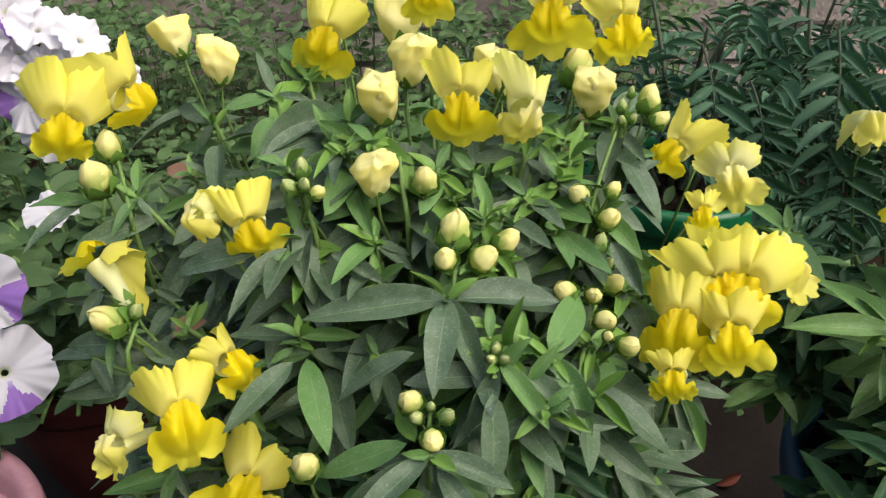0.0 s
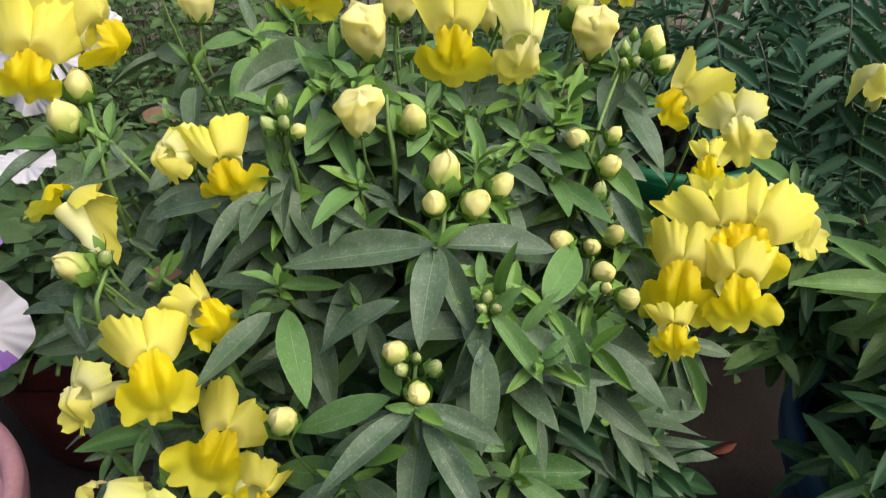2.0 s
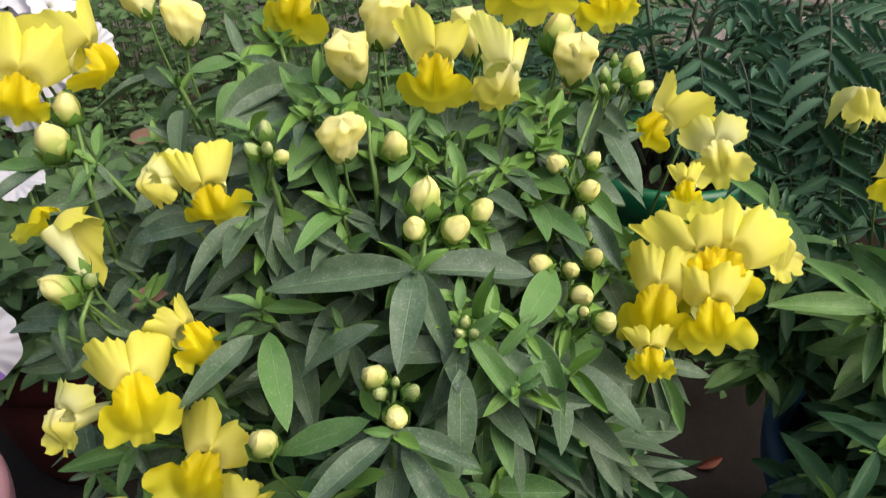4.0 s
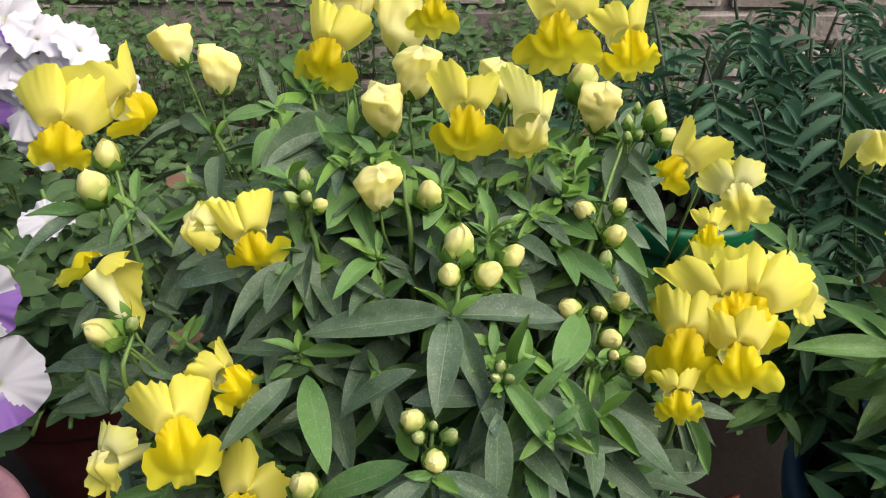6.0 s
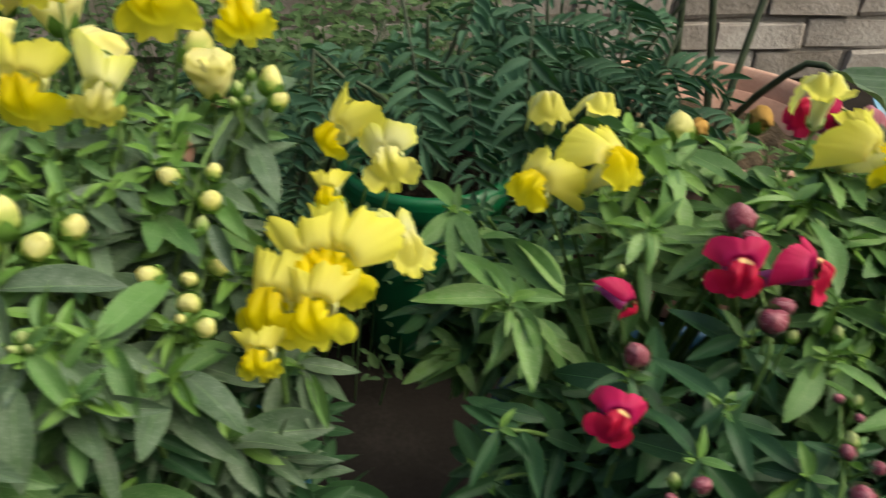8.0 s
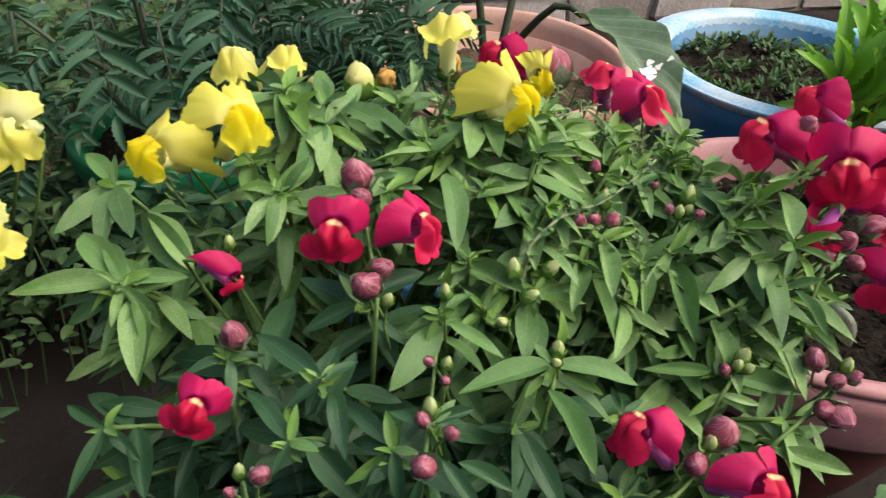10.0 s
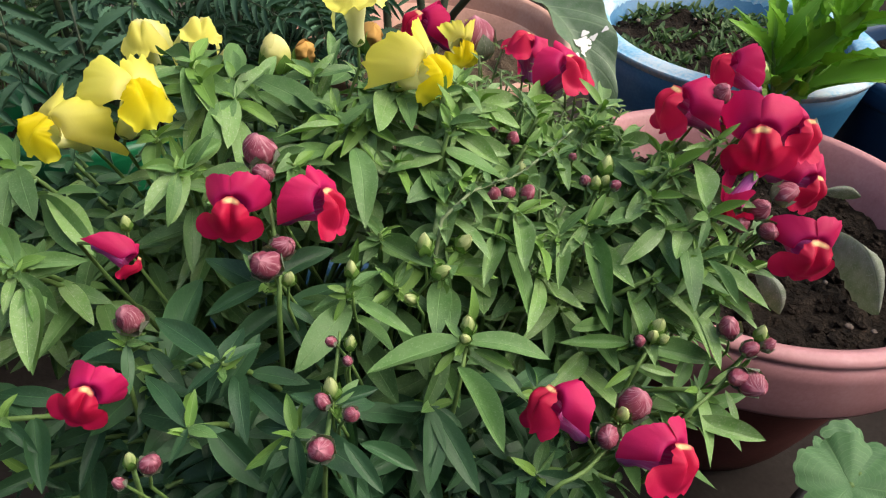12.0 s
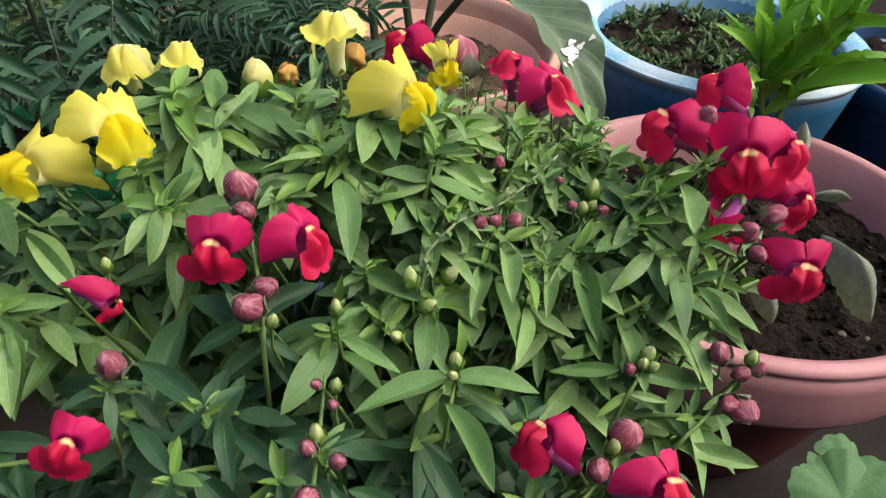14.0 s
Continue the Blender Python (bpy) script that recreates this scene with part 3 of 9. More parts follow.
def flower_back(seed):
    """Tube, its pouched base and five green sepals."""
    r = random.Random(seed + 90)
    prof = [(-1.06, 0.05), (-1.03, 0.13), (-0.95, 0.19), (-0.80, 0.20), (-0.60, 0.19), (-0.35, 0.22), (-0.12, 0.27), (0.08, 0.30), (0.20, 0.29)]
    verts, faces, uvs, n = [], [], [], 14
    for i, (x, q) in enumerate(prof):
        for k in range(n):
            w = 2 * math.pi * k / n
            verts.append((x, q * math.cos(w) * (1.0 + 0.12 * math.cos(2 * w)), q * math.sin(w) * 1.02 - 0.05 * math.exp(-((x + 0.9) / 0.15) ** 2)))
            uvs.append((i / (len(prof) - 1), k / n))
    for i in range(len(prof) - 1):
        for k in range(n):
            j = (k + 1) % n
            faces.append((i * n + k, i * n + j, (i + 1) * n + j, (i + 1) * n + k))
    return verts, faces, uvs


def sepals(count, x0, r0, length, width, lean):
    out = []
    for k in range(count):
        w = 2 * math.pi * k / count + 0.3
        cw, sw = math.cos(w), math.sin(w)

        def f(s, u, cw=cw, sw=sw):
            q = r0 * (0.3 + 0.9 * min(1, s * 2.5)) + lean * s * s
            wd = width * math.sin(math.pi * min(1, 0.25 + s * 0.75)) * u
            return (x0 + length * s, q * cw - wd * sw, q * sw + wd * cw)
        out.append((*sheet(f, 4, 2), 1))
    return out


def bud_shape(seed, blunt, fat=0.34, crumple=0.16):
    """A closed bud: a blunt folded body whose upper flap laps over the lower one at the tip."""
    r = random.Random(seed + 30)
    ph, n, m = r.uniform(0, 6), 20, 16
    lean, tilt = r.uniform(-0.08, 0.08), r.uniform(0.10, 0.22)
    verts, faces, uvs = [], [], []
    for i in range(m + 1):
        s = i / m
        swell = min(1.0, 0.35 + 2.6 * s) ** 0.8 * (1 - max(0.0, s - blunt) ** 2 / (1.0001 - blunt) ** 2) ** 0.5
        q = fat * swell * (1 + 0.08 * math.sin(math.pi * s))
        for k in range(n):
            w = 2 * math.pi * k / n
            ridge = 1 + 0.09 * math.cos(2 * w + ph + 1.6 * s) * s + 0.05 * math.cos(3 * w + ph) * s
            fold = 0.10 * math.tanh(7 * math.sin(w - ph - 1.5 * s)) * min(1, max(0, s - 0.2) * 2) + 0.05 * math.tanh(5 * math.sin(2 * w + ph + 2 * s)) * s
            a = q * (ridge + fold + crumple * noise.noise((math.cos(w) * 2.4, math.sin(w) * 2.4 + ph, s * 4)) * min(1, s * 3))
            x = s + tilt * math.cos(w - ph) * q * s * 1.2 + 0.02 * math.sin(5 * w + ph) * s ** 4
            verts.append((x, a * math.cos(w) + lean * s * s, a * math.sin(w)))
            uvs.append((s, k / n))
    for i in range(m):
        for k in range(n):
            j = (k + 1) % n
            faces.append((i * n + k, i * n + j, (i + 1) * n + j, (i + 1) * n + k))
    def flap(s, u):
        t = 0.30 + 0.74 * s
        k = ph + 1.5 * t + 1.35 * u
        swell = min(1.0, 0.35 + 2.6 * t) ** 0.8 * max(0.02, 1 - max(0.0, min(1, t) - blunt) ** 2 / (1.0001 - blunt) ** 2) ** 0.5
        q = fat * swell * (1.10 + 0.05 * math.sin(3 * k)) + 0.02 * s
        x = t + tilt * math.cos(k - ph) * q * t * 1.2 + 0.03 * math.cos(4 * u) * s + 0.025 * s
        return (x, q * math.cos(k) + lean * t * t, q * math.sin(k))
    fv, ff, fu = sheet(flap, 8, 10)
    n0 = len(verts)
    return verts + fv, faces + [tuple(i + n0 for i in q) for q in ff], uvs + fu


LIPS = {}
for kind, up, low, back in (("yellow", yellow_upper, yellow_lower, yellow_tube), ("faded", faded_upper, yellow_upper, yellow_tube), ("red", red_upper, red_lower, red_tube)):
    for i in range(8):
        if kind == "red":
            u = upper_lip(11 * i + 3, (0.70, 0.76, 0.66)[i % 3], 0.40, 0.26, 10, 0.26)
            lo = lower_lip(7 * i + 3, (0.80, 0.84, 0.76)[i % 3], 0.82, (0.94, 0.88, 0.90)[i % 3], 0.45, 0.8)
        else:
            u = upper_lip(11 * i + len(kind), (0.74, 0.82, 0.68)[i % 3] if i < 6 else 0.98, 1.0, 0.24)
            lo = lower_lip(7 * i + len(kind), (0.84, 0.88, 0.80)[i % 3] if i < 6 else 0.66, 0.88, (0.88, 0.94, 0.80)[i % 3], 1.4, 1.0)
        v, f, uv, slots = joined([(*flower_back(i), 0)] + sepals(5, -1.10, 0.17, 0.42, 0.11, 0.10))
        LIPS[kind, i] = (mesh_of("flower", v, f, [back, leaf_young], uv, slots), mesh_of("upper_lip", *u[:2], [up], u[2]), mesh_of("lower_lip", *lo[:2], [low], lo[2]))
BUDS = {}
for kind, m, blunt, fat in (("cream", cream_bud, 0.40, 0.37), ("crimson", crimson_bud, 0.45, 0.40), ("green", green_bud, 0.30, 0.32), ("withered", withered_petal, 0.7, 0.34), ("opening", opening_bud, 0, 0)):
    for i in range(4):
        shape = opening_shape(i) if kind == "opening" else bud_shape(i * 5 + len(kind), blunt, fat, 0.75 if kind == "withered" else 0.20)
        cup = sepals(5, -0.10, 0.18, 0.34, 0.12, 0.10) if kind == "opening" else sepals(5, -0.14, fat * 1.0, 0.78 if kind != "cream" else 0.68, 0.30, 0.07)
        v, f, uv, slots = joined([(*shape, 0)] + cup)
        BUDS[kind, i] = mesh_of("bud", v, f, [m, leaf_young if kind != "crimson" else leaf_limp], uv, slots)


def facing(p, yaw, pitch, roll, size):
    return Matrix.Translation(p) @ Matrix.Rotation(radians(yaw), 4, "Z") @ Matrix.Rotation(radians(-pitch), 4, "Y") @ Matrix.Rotation(radians(roll), 4, "X") @ Matrix.Scale(size, 4)


def stalk_to(plant, m, back, thick):
    """A short stalk that carries a flower or bud and runs down into the bush."""
    a = m @ Vector((back, 0, 0))
    d = (m.to_3x3() @ Vector((-1, 0, 0))).normalized()
    root = Vector(ROOTS[plant.name][0])
    inward = Vector((root.x - a.x, root.y - a.y, 0))
    inward = inward.normalized() * min(0.03, inward.length)
    b = a + d * 0.010 + Vector((0, 0, -0.006))
    c = b + d * 0.006 + inward * 0.4 + Vector((0, 0, -0.028))
    e = c + inward * 0.8 + Vector((0, 0, -0.06))
    part("flower_stalk", mesh_of("flower_stalk", *tube([a, b, c, e], [thick * 0.8, thick, thick * 1.1, thick * 1.2], 6)[:2], [stalk_green]), plant)


def flower(plant, kind, at, yaw, pitch, roll, size, variant=0):
    m = facing(at, yaw, pitch, roll, size) @ Matrix.Diagonal((1, rng.uniform(0.88, 1.08), rng.uniform(0.92, 1.08), 1))
    back, up, low = LIPS[kind, variant]
    ob = part("flower", back, plant, "" if kind != "faded" else "pale fading flower", m)
    part("upper_lip", up, ob)
    part("lower_lip", low, ob)
    stalk_to(plant, m, -1.0, 0.0010)


def bud(plant, kind, at, yaw, pitch, size):
    m = facing(at, yaw, pitch, rng.uniform(0, 360), size)
    part("bud", BUDS[kind, rng.randrange(4)], plant, {"green": "small green bud", "withered": "withered brown flower", "opening": "pale cream bud about to open"}.get(kind, ""), m)
    stalk_to(plant, m, 0.02, 0.0008)


def spike(plant, points, thick):
    """A thick upright flowering stalk."""
    pts = [Vector(p) for p in points]
    pts.append(pts[-1] + Vector((0, 0.01, -0.07)))
    fine = []
    for i in range(len(pts) - 1):
        fine += [pts[i].lerp(pts[i + 1], t / 3) for t in range(3)]
    fine.append(pts[-1])
    soft_pts = [fine[0]] + [(fine[i - 1] + fine[i] * 2 + fine[i + 1]) / 4 for i in range(1, len(fine) - 1)] + [fine[-1]]
    n = len(soft_pts)
    part("flower_spike", mesh_of("flower_spike", *tube(soft_pts[::-1], [thick * (1.15 - 0.6 * i / (n - 1)) for i in range(n)], 8)[:2], [stalk_green]), plant)


# ---------------------------------------------------------------- ground, wall and bed
def ground_sheet():
    lines = [-60, -20, -8, -4, -2.5] + [-1.6 + 0.05 * i for i in range(0, 78)] + [2.6, 4, 8, 20, 60]
    n = len(lines)
    verts = [(x, y, 0.004 * noise.noise((x * 3, y * 3, 0.5)) if abs(x) < 3 and abs(y) < 3 else 0.0) for x in lines for y in lines]
    faces = [(i * n + j, (i + 1) * n + j, (i + 1) * n + j + 1, i * n + j + 1) for i in range(n - 1) for j in range(n - 1)]
    return verts, faces


ob = new("ground", mesh_of("ground", *ground_sheet(), [ground_damp]))
tagged(ob, "damp grey-brown bare concrete ground", "ground", kind="structure")


def bed_sheet(x0, x1, y0, y1, n=46):
    verts, faces = [], []
    for i in range(n + 1):
        for j in range(n + 1):
            a, b = i / n, j / n
            x, y = x0 + (x1 - x0) * a, y0 + (y1 - y0) * b
            edge = min(a, 1 - a, b, 1 - b) * 8
            z = 0.012 + 0.03 * min(1, edge) + 0.018 * noise.noise((x * 7, y * 7, 2)) + 0.012 * noise.noise((x * 24, y * 24, 5))
            if edge == 0:
                z = -0.01
            verts.append((x, y, z))
    for i in range(n):
        for j in range(n):
            a = i * (n + 1) + j
            faces.append((a, a + n + 1, a + n + 2, a + 1))
    return verts, faces


ob = new("planting_bed", mesh_of("planting_bed", *bed_sheet(-1.9, 0.42, 0.66, 1.46), [soil_dry]))
tagged(ob, "dry brown earth of a planting bed", "soil", kind="stuff")

# ---------------------------------------------------------------- pots
pot("flower_pot", 0.0, 0.20, 0.255, 0.125, teal_plastic, teal_plastic, "blue plastic pot holding a yellow snapdragon bush", soil_dark, soil_drop=0.02)
pot("flower_pot", 0.41, 0.21, 0.245, 0.150, blue_plastic, blue_plastic, "dull blue plastic pot holding mixed snapdragons", soil_dark, soil_drop=0.02)
pot("flower_pot", 0.265, 0.625, 0.285, 0.105, green_plastic, green_plastic, "dark green plastic pot holding a marigold", soil_dark, soil_drop=0.02)
pot("flower_pot", -0.36, 0.455, 0.205, 0.125, maroon_or_shaded_clay, maroon_or_shaded_clay, "dark red clay pot holding petunias", soil_dark, soil_drop=0.02)
pot("flower_pot", -0.425, 0.17, 0.205, 0.125, mauve_paint, mauve_paint, "pink painted clay pot beside the dark red pot", soil_dark, soil_drop=0.05)
# maroon body: the shade below the pink collar put into the clay colour
pot("flower_pot", 0.855, 0.288, 0.272, 0.205, maroon_or_shaded_clay, pink_clay, "wide clay pot with a deep pink collar and bare dark soil", soil_dark, foot=0.58, collar=0.072, flare=0.030, thick=0.015, soil_drop=0.045)
pot("flower_pot", 1.085, 0.640, 0.292, 0.200, blue_paint, rim_paint, "blue painted clay pot with a chipped pale rim", soil_dark, foot=0.66, collar=0.013, flare=0.004, thick=0.030, soil_drop=0.035, rim_label="pale blue rim with worn white paint")
pot("flower_pot", 0.690, 0.775, 0.27, 0.198, terracotta, terracotta, "weathered terracotta pot with a broad-leaved plant", soil_dry, foot=0.84, soil_drop=0.06)
pot("flower_pot", 1.42, 0.50, 0.26, 0.19, navy_plastic, navy_plastic, "dark blue pot standing beside the pink pot", soil_dark)

# ---------------------------------------------------------------- snapdragons
yellow_bush = thing("snapdragon_plant", (0.0, 0.20, 0.235), "bushy snapdragon with yellow flowers and cream buds", "flowering plant", "potted snapdragons")
pale_bush = thing("snapdragon_plant", (0.37, 0.27, 0.225), "yellow snapdragon with fresh green leaves in a shared pot", "flowering plant", "potted snapdragons")
red_bush = thing("snapdragon_plant", (0.44, 0.17, 0.225), "crimson snapdragon with dark red buds in a shared pot", "flowering plant", "potted snapdragons")
pale_bush["light"] = red_bush["fresh"] = 1
for plant, spread in ((yellow_bush, 0.32), (pale_bush, 0.3), (red_bush, 0.3)):
    ROOTS[plant.name] = (tuple(plant.location), spread)


# flowers of the yellow bush
flower(yellow_bush, "yellow", (-0.216, 0.252, 0.516), -73, 2, -18, 0.0339, 7)
flower(yellow_bush, "yellow", (-0.193, 0.276, 0.523), -21, -4, 1, 0.0327, 6)
flower(yellow_bush, "yellow", (-0.090, 0.154, 0.511), -69, -7, 14, 0.0246, 0)
flower(yellow_bush, "faded", (-0.109, 0.151, 0.515), -128, 17, 25, 0.0158, 0)
flower(yellow_bush, "yellow", (-0.175, 0.170, 0.472), 144, 43, 68, 0.0226, 1)
flower(yellow_bush, "yellow", (-0.103, 0.120, 0.453), -40, 18, 7, 0.0254, 2)
flower(yellow_bush, "yellow", (-0.118, 0.093, 0.444), -61, 26, -6, 0.0281, 0)
flower(yellow_bush, "faded", (-0.145, 0.089, 0.431), -123, 26, 31, 0.0193, 1)
flower(yellow_bush, "yellow", (-0.094, 0.090, 0.400), -80, 31, -29, 0.0266, 1)
flower(yellow_bush, "yellow", (-0.079, 0.074, 0.386), -72, 13, -51, 0.0255, 2)
flower(yellow_bush, "faded", (-0.142, 0.069, 0.378), 163, 29, 66, 0.0251, 2)
flower(yellow_bush, "faded", (-0.114, 0.062, 0.370), -67, 20, -22, 0.0230, 1)
flower(yellow_bush, "yellow", (-0.075, 0.340, 0.537), -93, -1, -15, 0.0359, 0)
flower(yellow_bush, "yellow", (0.011, 0.211, 0.549), -91, -7, 0, 0.0297, 3)
flower(yellow_bush, "faded", (0.042, 0.213, 0.544), -82, -12, -21, 0.0265, 2)
flower(yellow_bush, "yellow", (0.064, 0.285, 0.572), -100, -6, 9, 0.0321, 1)
flower(yellow_bush, "yellow", (0.105, 0.299, 0.559), -87, -6, 10, 0.0345, 2)
flower(yellow_bush, "yellow", (0.162, 0.319, 0.465), -132, 6, -17, 0.0316, 6)
flower(yellow_bush, "faded", (0.193, 0.298, 0.454), -104, 21, 17, 0.0279, 1)
flower(yellow_bush, "yellow", (0.152, 0.228, 0.471), -107, 7, 9, 0.0180, 2)
flower(yellow_bush, "yellow", (0.154, 0.208, 0.453), -94, -16, -17, 0.0271, 3)
flower(yellow_bush, "yellow", (0.142, 0.167, 0.466), -89, 6, 23, 0.0284, 1)
flower(yellow_bush, "yellow", (0.157, 0.166, 0.464), -116, 16, -5, 0.0328, 4)
flower(yellow_bush, "yellow", (0.122, 0.151, 0.451), -110, 20, 3, 0.0300, 0)
flower(yellow_bush, "yellow", (0.144, 0.139, 0.456), -105, 16, 16, 0.0285, 5)
flower(yellow_bush, "yellow", (0.115, 0.127, 0.439), -105, 14, 11, 0.0201, 2)
flower(yellow_bush, "faded", (0.189, 0.194, 0.451), -50, 38, -17, 0.0227, 1)
flower(yellow_bush, "yellow", (-0.007, 0.313, 0.574), -88, -7, -0, 0.0228, 1)

# buds of the yellow bush
bud(yellow_bush, "opening", (-0.109, 0.164, 0.5), 169, 64, 0.0183)
bud(yellow_bush, "opening", (-0.076, 0.423, 0.515), 28, 76, 0.0403)
bud(yellow_bush, "opening", (-0.029, 0.395, 0.512), 113, 74, 0.0475)
bud(yellow_bush, "opening", (-0.018, 0.241, 0.544), 13, 84, 0.0279)
bud(yellow_bush, "opening", (-0.028, 0.211, 0.536), -131, 80, 0.0276)
bud(yellow_bush, "opening", (0.035, 0.258, 0.53), 90, 74, 0.0270)
bud(yellow_bush, "cream", (0.08, 0.28, 0.527), 90, 74, 0.0218)
bud(yellow_bush, "opening", (0.088, 0.264, 0.515), 13, 84, 0.0276)
bud(yellow_bush, "cream", (0.119, 0.263, 0.517), 39, 67, 0.0157)
bud(yellow_bush, "cream", (0.122, 0.252, 0.513), -0, 50, 0.0111)
bud(yellow_bush, "opening", (-0.162, 0.312, 0.534), 145, 65, 0.0254)
bud(yellow_bush, "opening", (-0.132, 0.283, 0.528), 54, 80, 0.0263)
bud(yellow_bush, "cream", (-0.191, 0.242, 0.498), 13, 84, 0.0170)
bud(yellow_bush, "cream", (-0.191, 0.224, 0.486), -150, 76, 0.0204)
bud(yellow_bush, "cream", (-0.156, 0.138, 0.46), -155, 45, 0.0172)
bud(yellow_bush, "cream", (-0.128, 0.111, 0.442), -150, 67, 0.0131)
bud(yellow_bush, "cream", (-0.056, 0.066, 0.437), -131, 80, 0.0141)
bud(yellow_bush, "opening", (-0.03, 0.166, 0.519), -131, 80, 0.0218)
bud(yellow_bush, "cream", (-0.007, 0.168, 0.519), -90, 74, 0.0148)
bud(yellow_bush, "cream", (0.007, 0.146, 0.501), 90, 74, 0.0176)
bud(yellow_bush, "cream", (0.004, 0.138, 0.498), -100, 51, 0.0123)
bud(yellow_bush, "cream", (0.018, 0.145, 0.492), -46, 48, 0.0151)
bud(yellow_bush, "cream", (0.028, 0.157, 0.493), -4, 40, 0.0135)
bud(yellow_bush, "cream", (0.076, 0.194, 0.499), -155, 45, 0.0123)
bud(yellow_bush, "cream", (0.09, 0.202, 0.496), -5, 65, 0.0092)
bud(yellow_bush, "cream", (0.087, 0.196, 0.483), -51, 47, 0.0131)
bud(yellow_bush, "cream", (0.067, 0.155, 0.466), -158, 41, 0.0124)
bud(yellow_bush, "cream", (0.079, 0.164, 0.458), -90, 40, 0.0100)
bud(yellow_bush, "cream", (0.089, 0.177, 0.454), -36, 49, 0.0126)
bud(yellow_bush, "cream", (0.081, 0.145, 0.457), -82, 39, 0.0127)
bud(yellow_bush, "cream", (0.088, 0.128, 0.455), -54, 41, 0.0118)
bud(yellow_bush, "cream", (0.08, 0.127, 0.462), -90, 46, 0.0061)
bud(yellow_bush, "cream", (-0.01, 0.081, 0.462), -140, 66, 0.0123)
bud(yellow_bush, "cream", (-0.002, 0.066, 0.46), -90, 39, 0.0109)
bud(yellow_bush, "cream", (-0.059, 0.159, 0.521), -13, 48, 0.0076)
bud(yellow_bush, "green", (-0.008, 0.075, 0.462), -109, 50, 0.0081)
bud(yellow_bush, "green", (0.002, 0.07, 0.467), -32, 54, 0.0083)
bud(yellow_bush, "green", (-0.003, 0.075, 0.467), -32, 83, 0.0051)
bud(yellow_bush, "green", (-0.065, 0.169, 0.526), 91, 75, 0.0097)
bud(yellow_bush, "green", (-0.068, 0.164, 0.52), -170, 57, 0.0092)
bud(yellow_bush, "green", (-0.064, 0.164, 0.522), -57, 65, 0.0082)
bud(yellow_bush, "green", (0.084, 0.183, 0.472), 75, 68, 0.0108)
bud(yellow_bush, "green", (0.082, 0.177, 0.466), -157, 62, 0.0091)
bud(yellow_bush, "green", (0.088, 0.182, 0.463), -30, 67, 0.0082)
bud(yellow_bush, "green", (0.025, 0.096, 0.48), -90, 74, 0.0070)
bud(yellow_bush, "green", (0.024, 0.091, 0.48), -128, 47, 0.0060)
bud(yellow_bush, "green", (0.027, 0.091, 0.48), -51, 47, 0.0060)
bud(yellow_bush, "green", (-0.151, 0.141, 0.463), -5, 65, 0.0085)
bud(yellow_bush, "green", (0.103, 0.252, 0.521), 91, 75, 0.0081)
bud(yellow_bush, "green", (0.107, 0.246, 0.518), -23, 62, 0.0063)
bud(yellow_bush, "green", (0.102, 0.244, 0.518), -117, 63, 0.0069)
bud(yellow_bush, "green", (0.11, 0.265, 0.525), 73, 68, 0.0065)
bud(yellow_bush, "green", (-0.031, 0.173, 0.533), 13, 51, 0.0058)

# flowering spikes of the yellow bush
spike(yellow_bush, [(0.086, 0.188, 0.48), (0.086, 0.181, 0.463), (0.083, 0.169, 0.45), (0.072, 0.133, 0.45), (0.062, 0.103, 0.453)], 0.0014)
spike(yellow_bush, [(0.106, 0.266, 0.525), (0.101, 0.248, 0.515), (0.087, 0.214, 0.504), (0.079, 0.195, 0.484), (0.074, 0.187, 0.471)], 0.0014)
spike(yellow_bush, [(0.008, 0.159, 0.513), (0.008, 0.146, 0.499), (0.007, 0.132, 0.489), (0.005, 0.122, 0.48)], 0.0014)
spike(yellow_bush, [(-0.003, 0.078, 0.468), (-0.004, 0.07, 0.458), (-0.004, 0.061, 0.452)], 0.0014)
spike(yellow_bush, [(-0.067, 0.177, 0.53), (-0.066, 0.169, 0.522), (-0.062, 0.16, 0.511), (-0.059, 0.155, 0.502)], 0.0014)
spike(yellow_bush, [(-0.019, 0.178, 0.532), (-0.018, 0.169, 0.522), (-0.015, 0.159, 0.512)], 0.0014)
spike(yellow_bush, [(-0.198, 0.26, 0.509), (-0.187, 0.242, 0.499), (-0.179, 0.225, 0.487), (-0.173, 0.209, 0.474)], 0.0014)
spike(yellow_bush, [(-0.149, 0.149, 0.465), (-0.151, 0.136, 0.457), (-0.153, 0.124, 0.45)], 0.0014)
spike(yellow_bush, [(0.142, 0.218, 0.469), (0.147, 0.195, 0.453), (0.136, 0.158, 0.443), (0.122, 0.137, 0.431)], 0.0014)

# leading shoots of the yellow bush
s = stem(yellow_bush, (0.004, 0.125, 0.487), 10)
leaf(s, (0.004, 0.125, 0.487), (-0.064, 0.124, 0.475), 0.0148)
leaf(s, (0.004, 0.125, 0.487), (-0.002, 0.077, 0.471), 0.0111)
leaf(s, (0.004, 0.125, 0.487), (0.02, 0.087, 0.467), 0.0099)
leaf(s, (0.023, 0.152, 0.481), (0.056, 0.185, 0.477), 0.0102)
leaf(s, (0.004, 0.125, 0.487), (0.058, 0.135, 0.477), 0.0119)
leaf(s, (0.009, 0.117, 0.481), (0.029, 0.119, 0.475), 0.0045, "young")
leaf(s, (-0.002, 0.129, 0.481), (-0.009, 0.112, 0.475), 0.0044, "young")
leaf(s, (-0.01, 0.095, 0.481), (-0.046, 0.094, 0.451), 0.0100)
leaf(s, (-0.004, 0.145, 0.481), (-0.019, 0.202, 0.463), 0.0133)
s = stem(yellow_bush, (-0.066, 0.124, 0.465), 10)
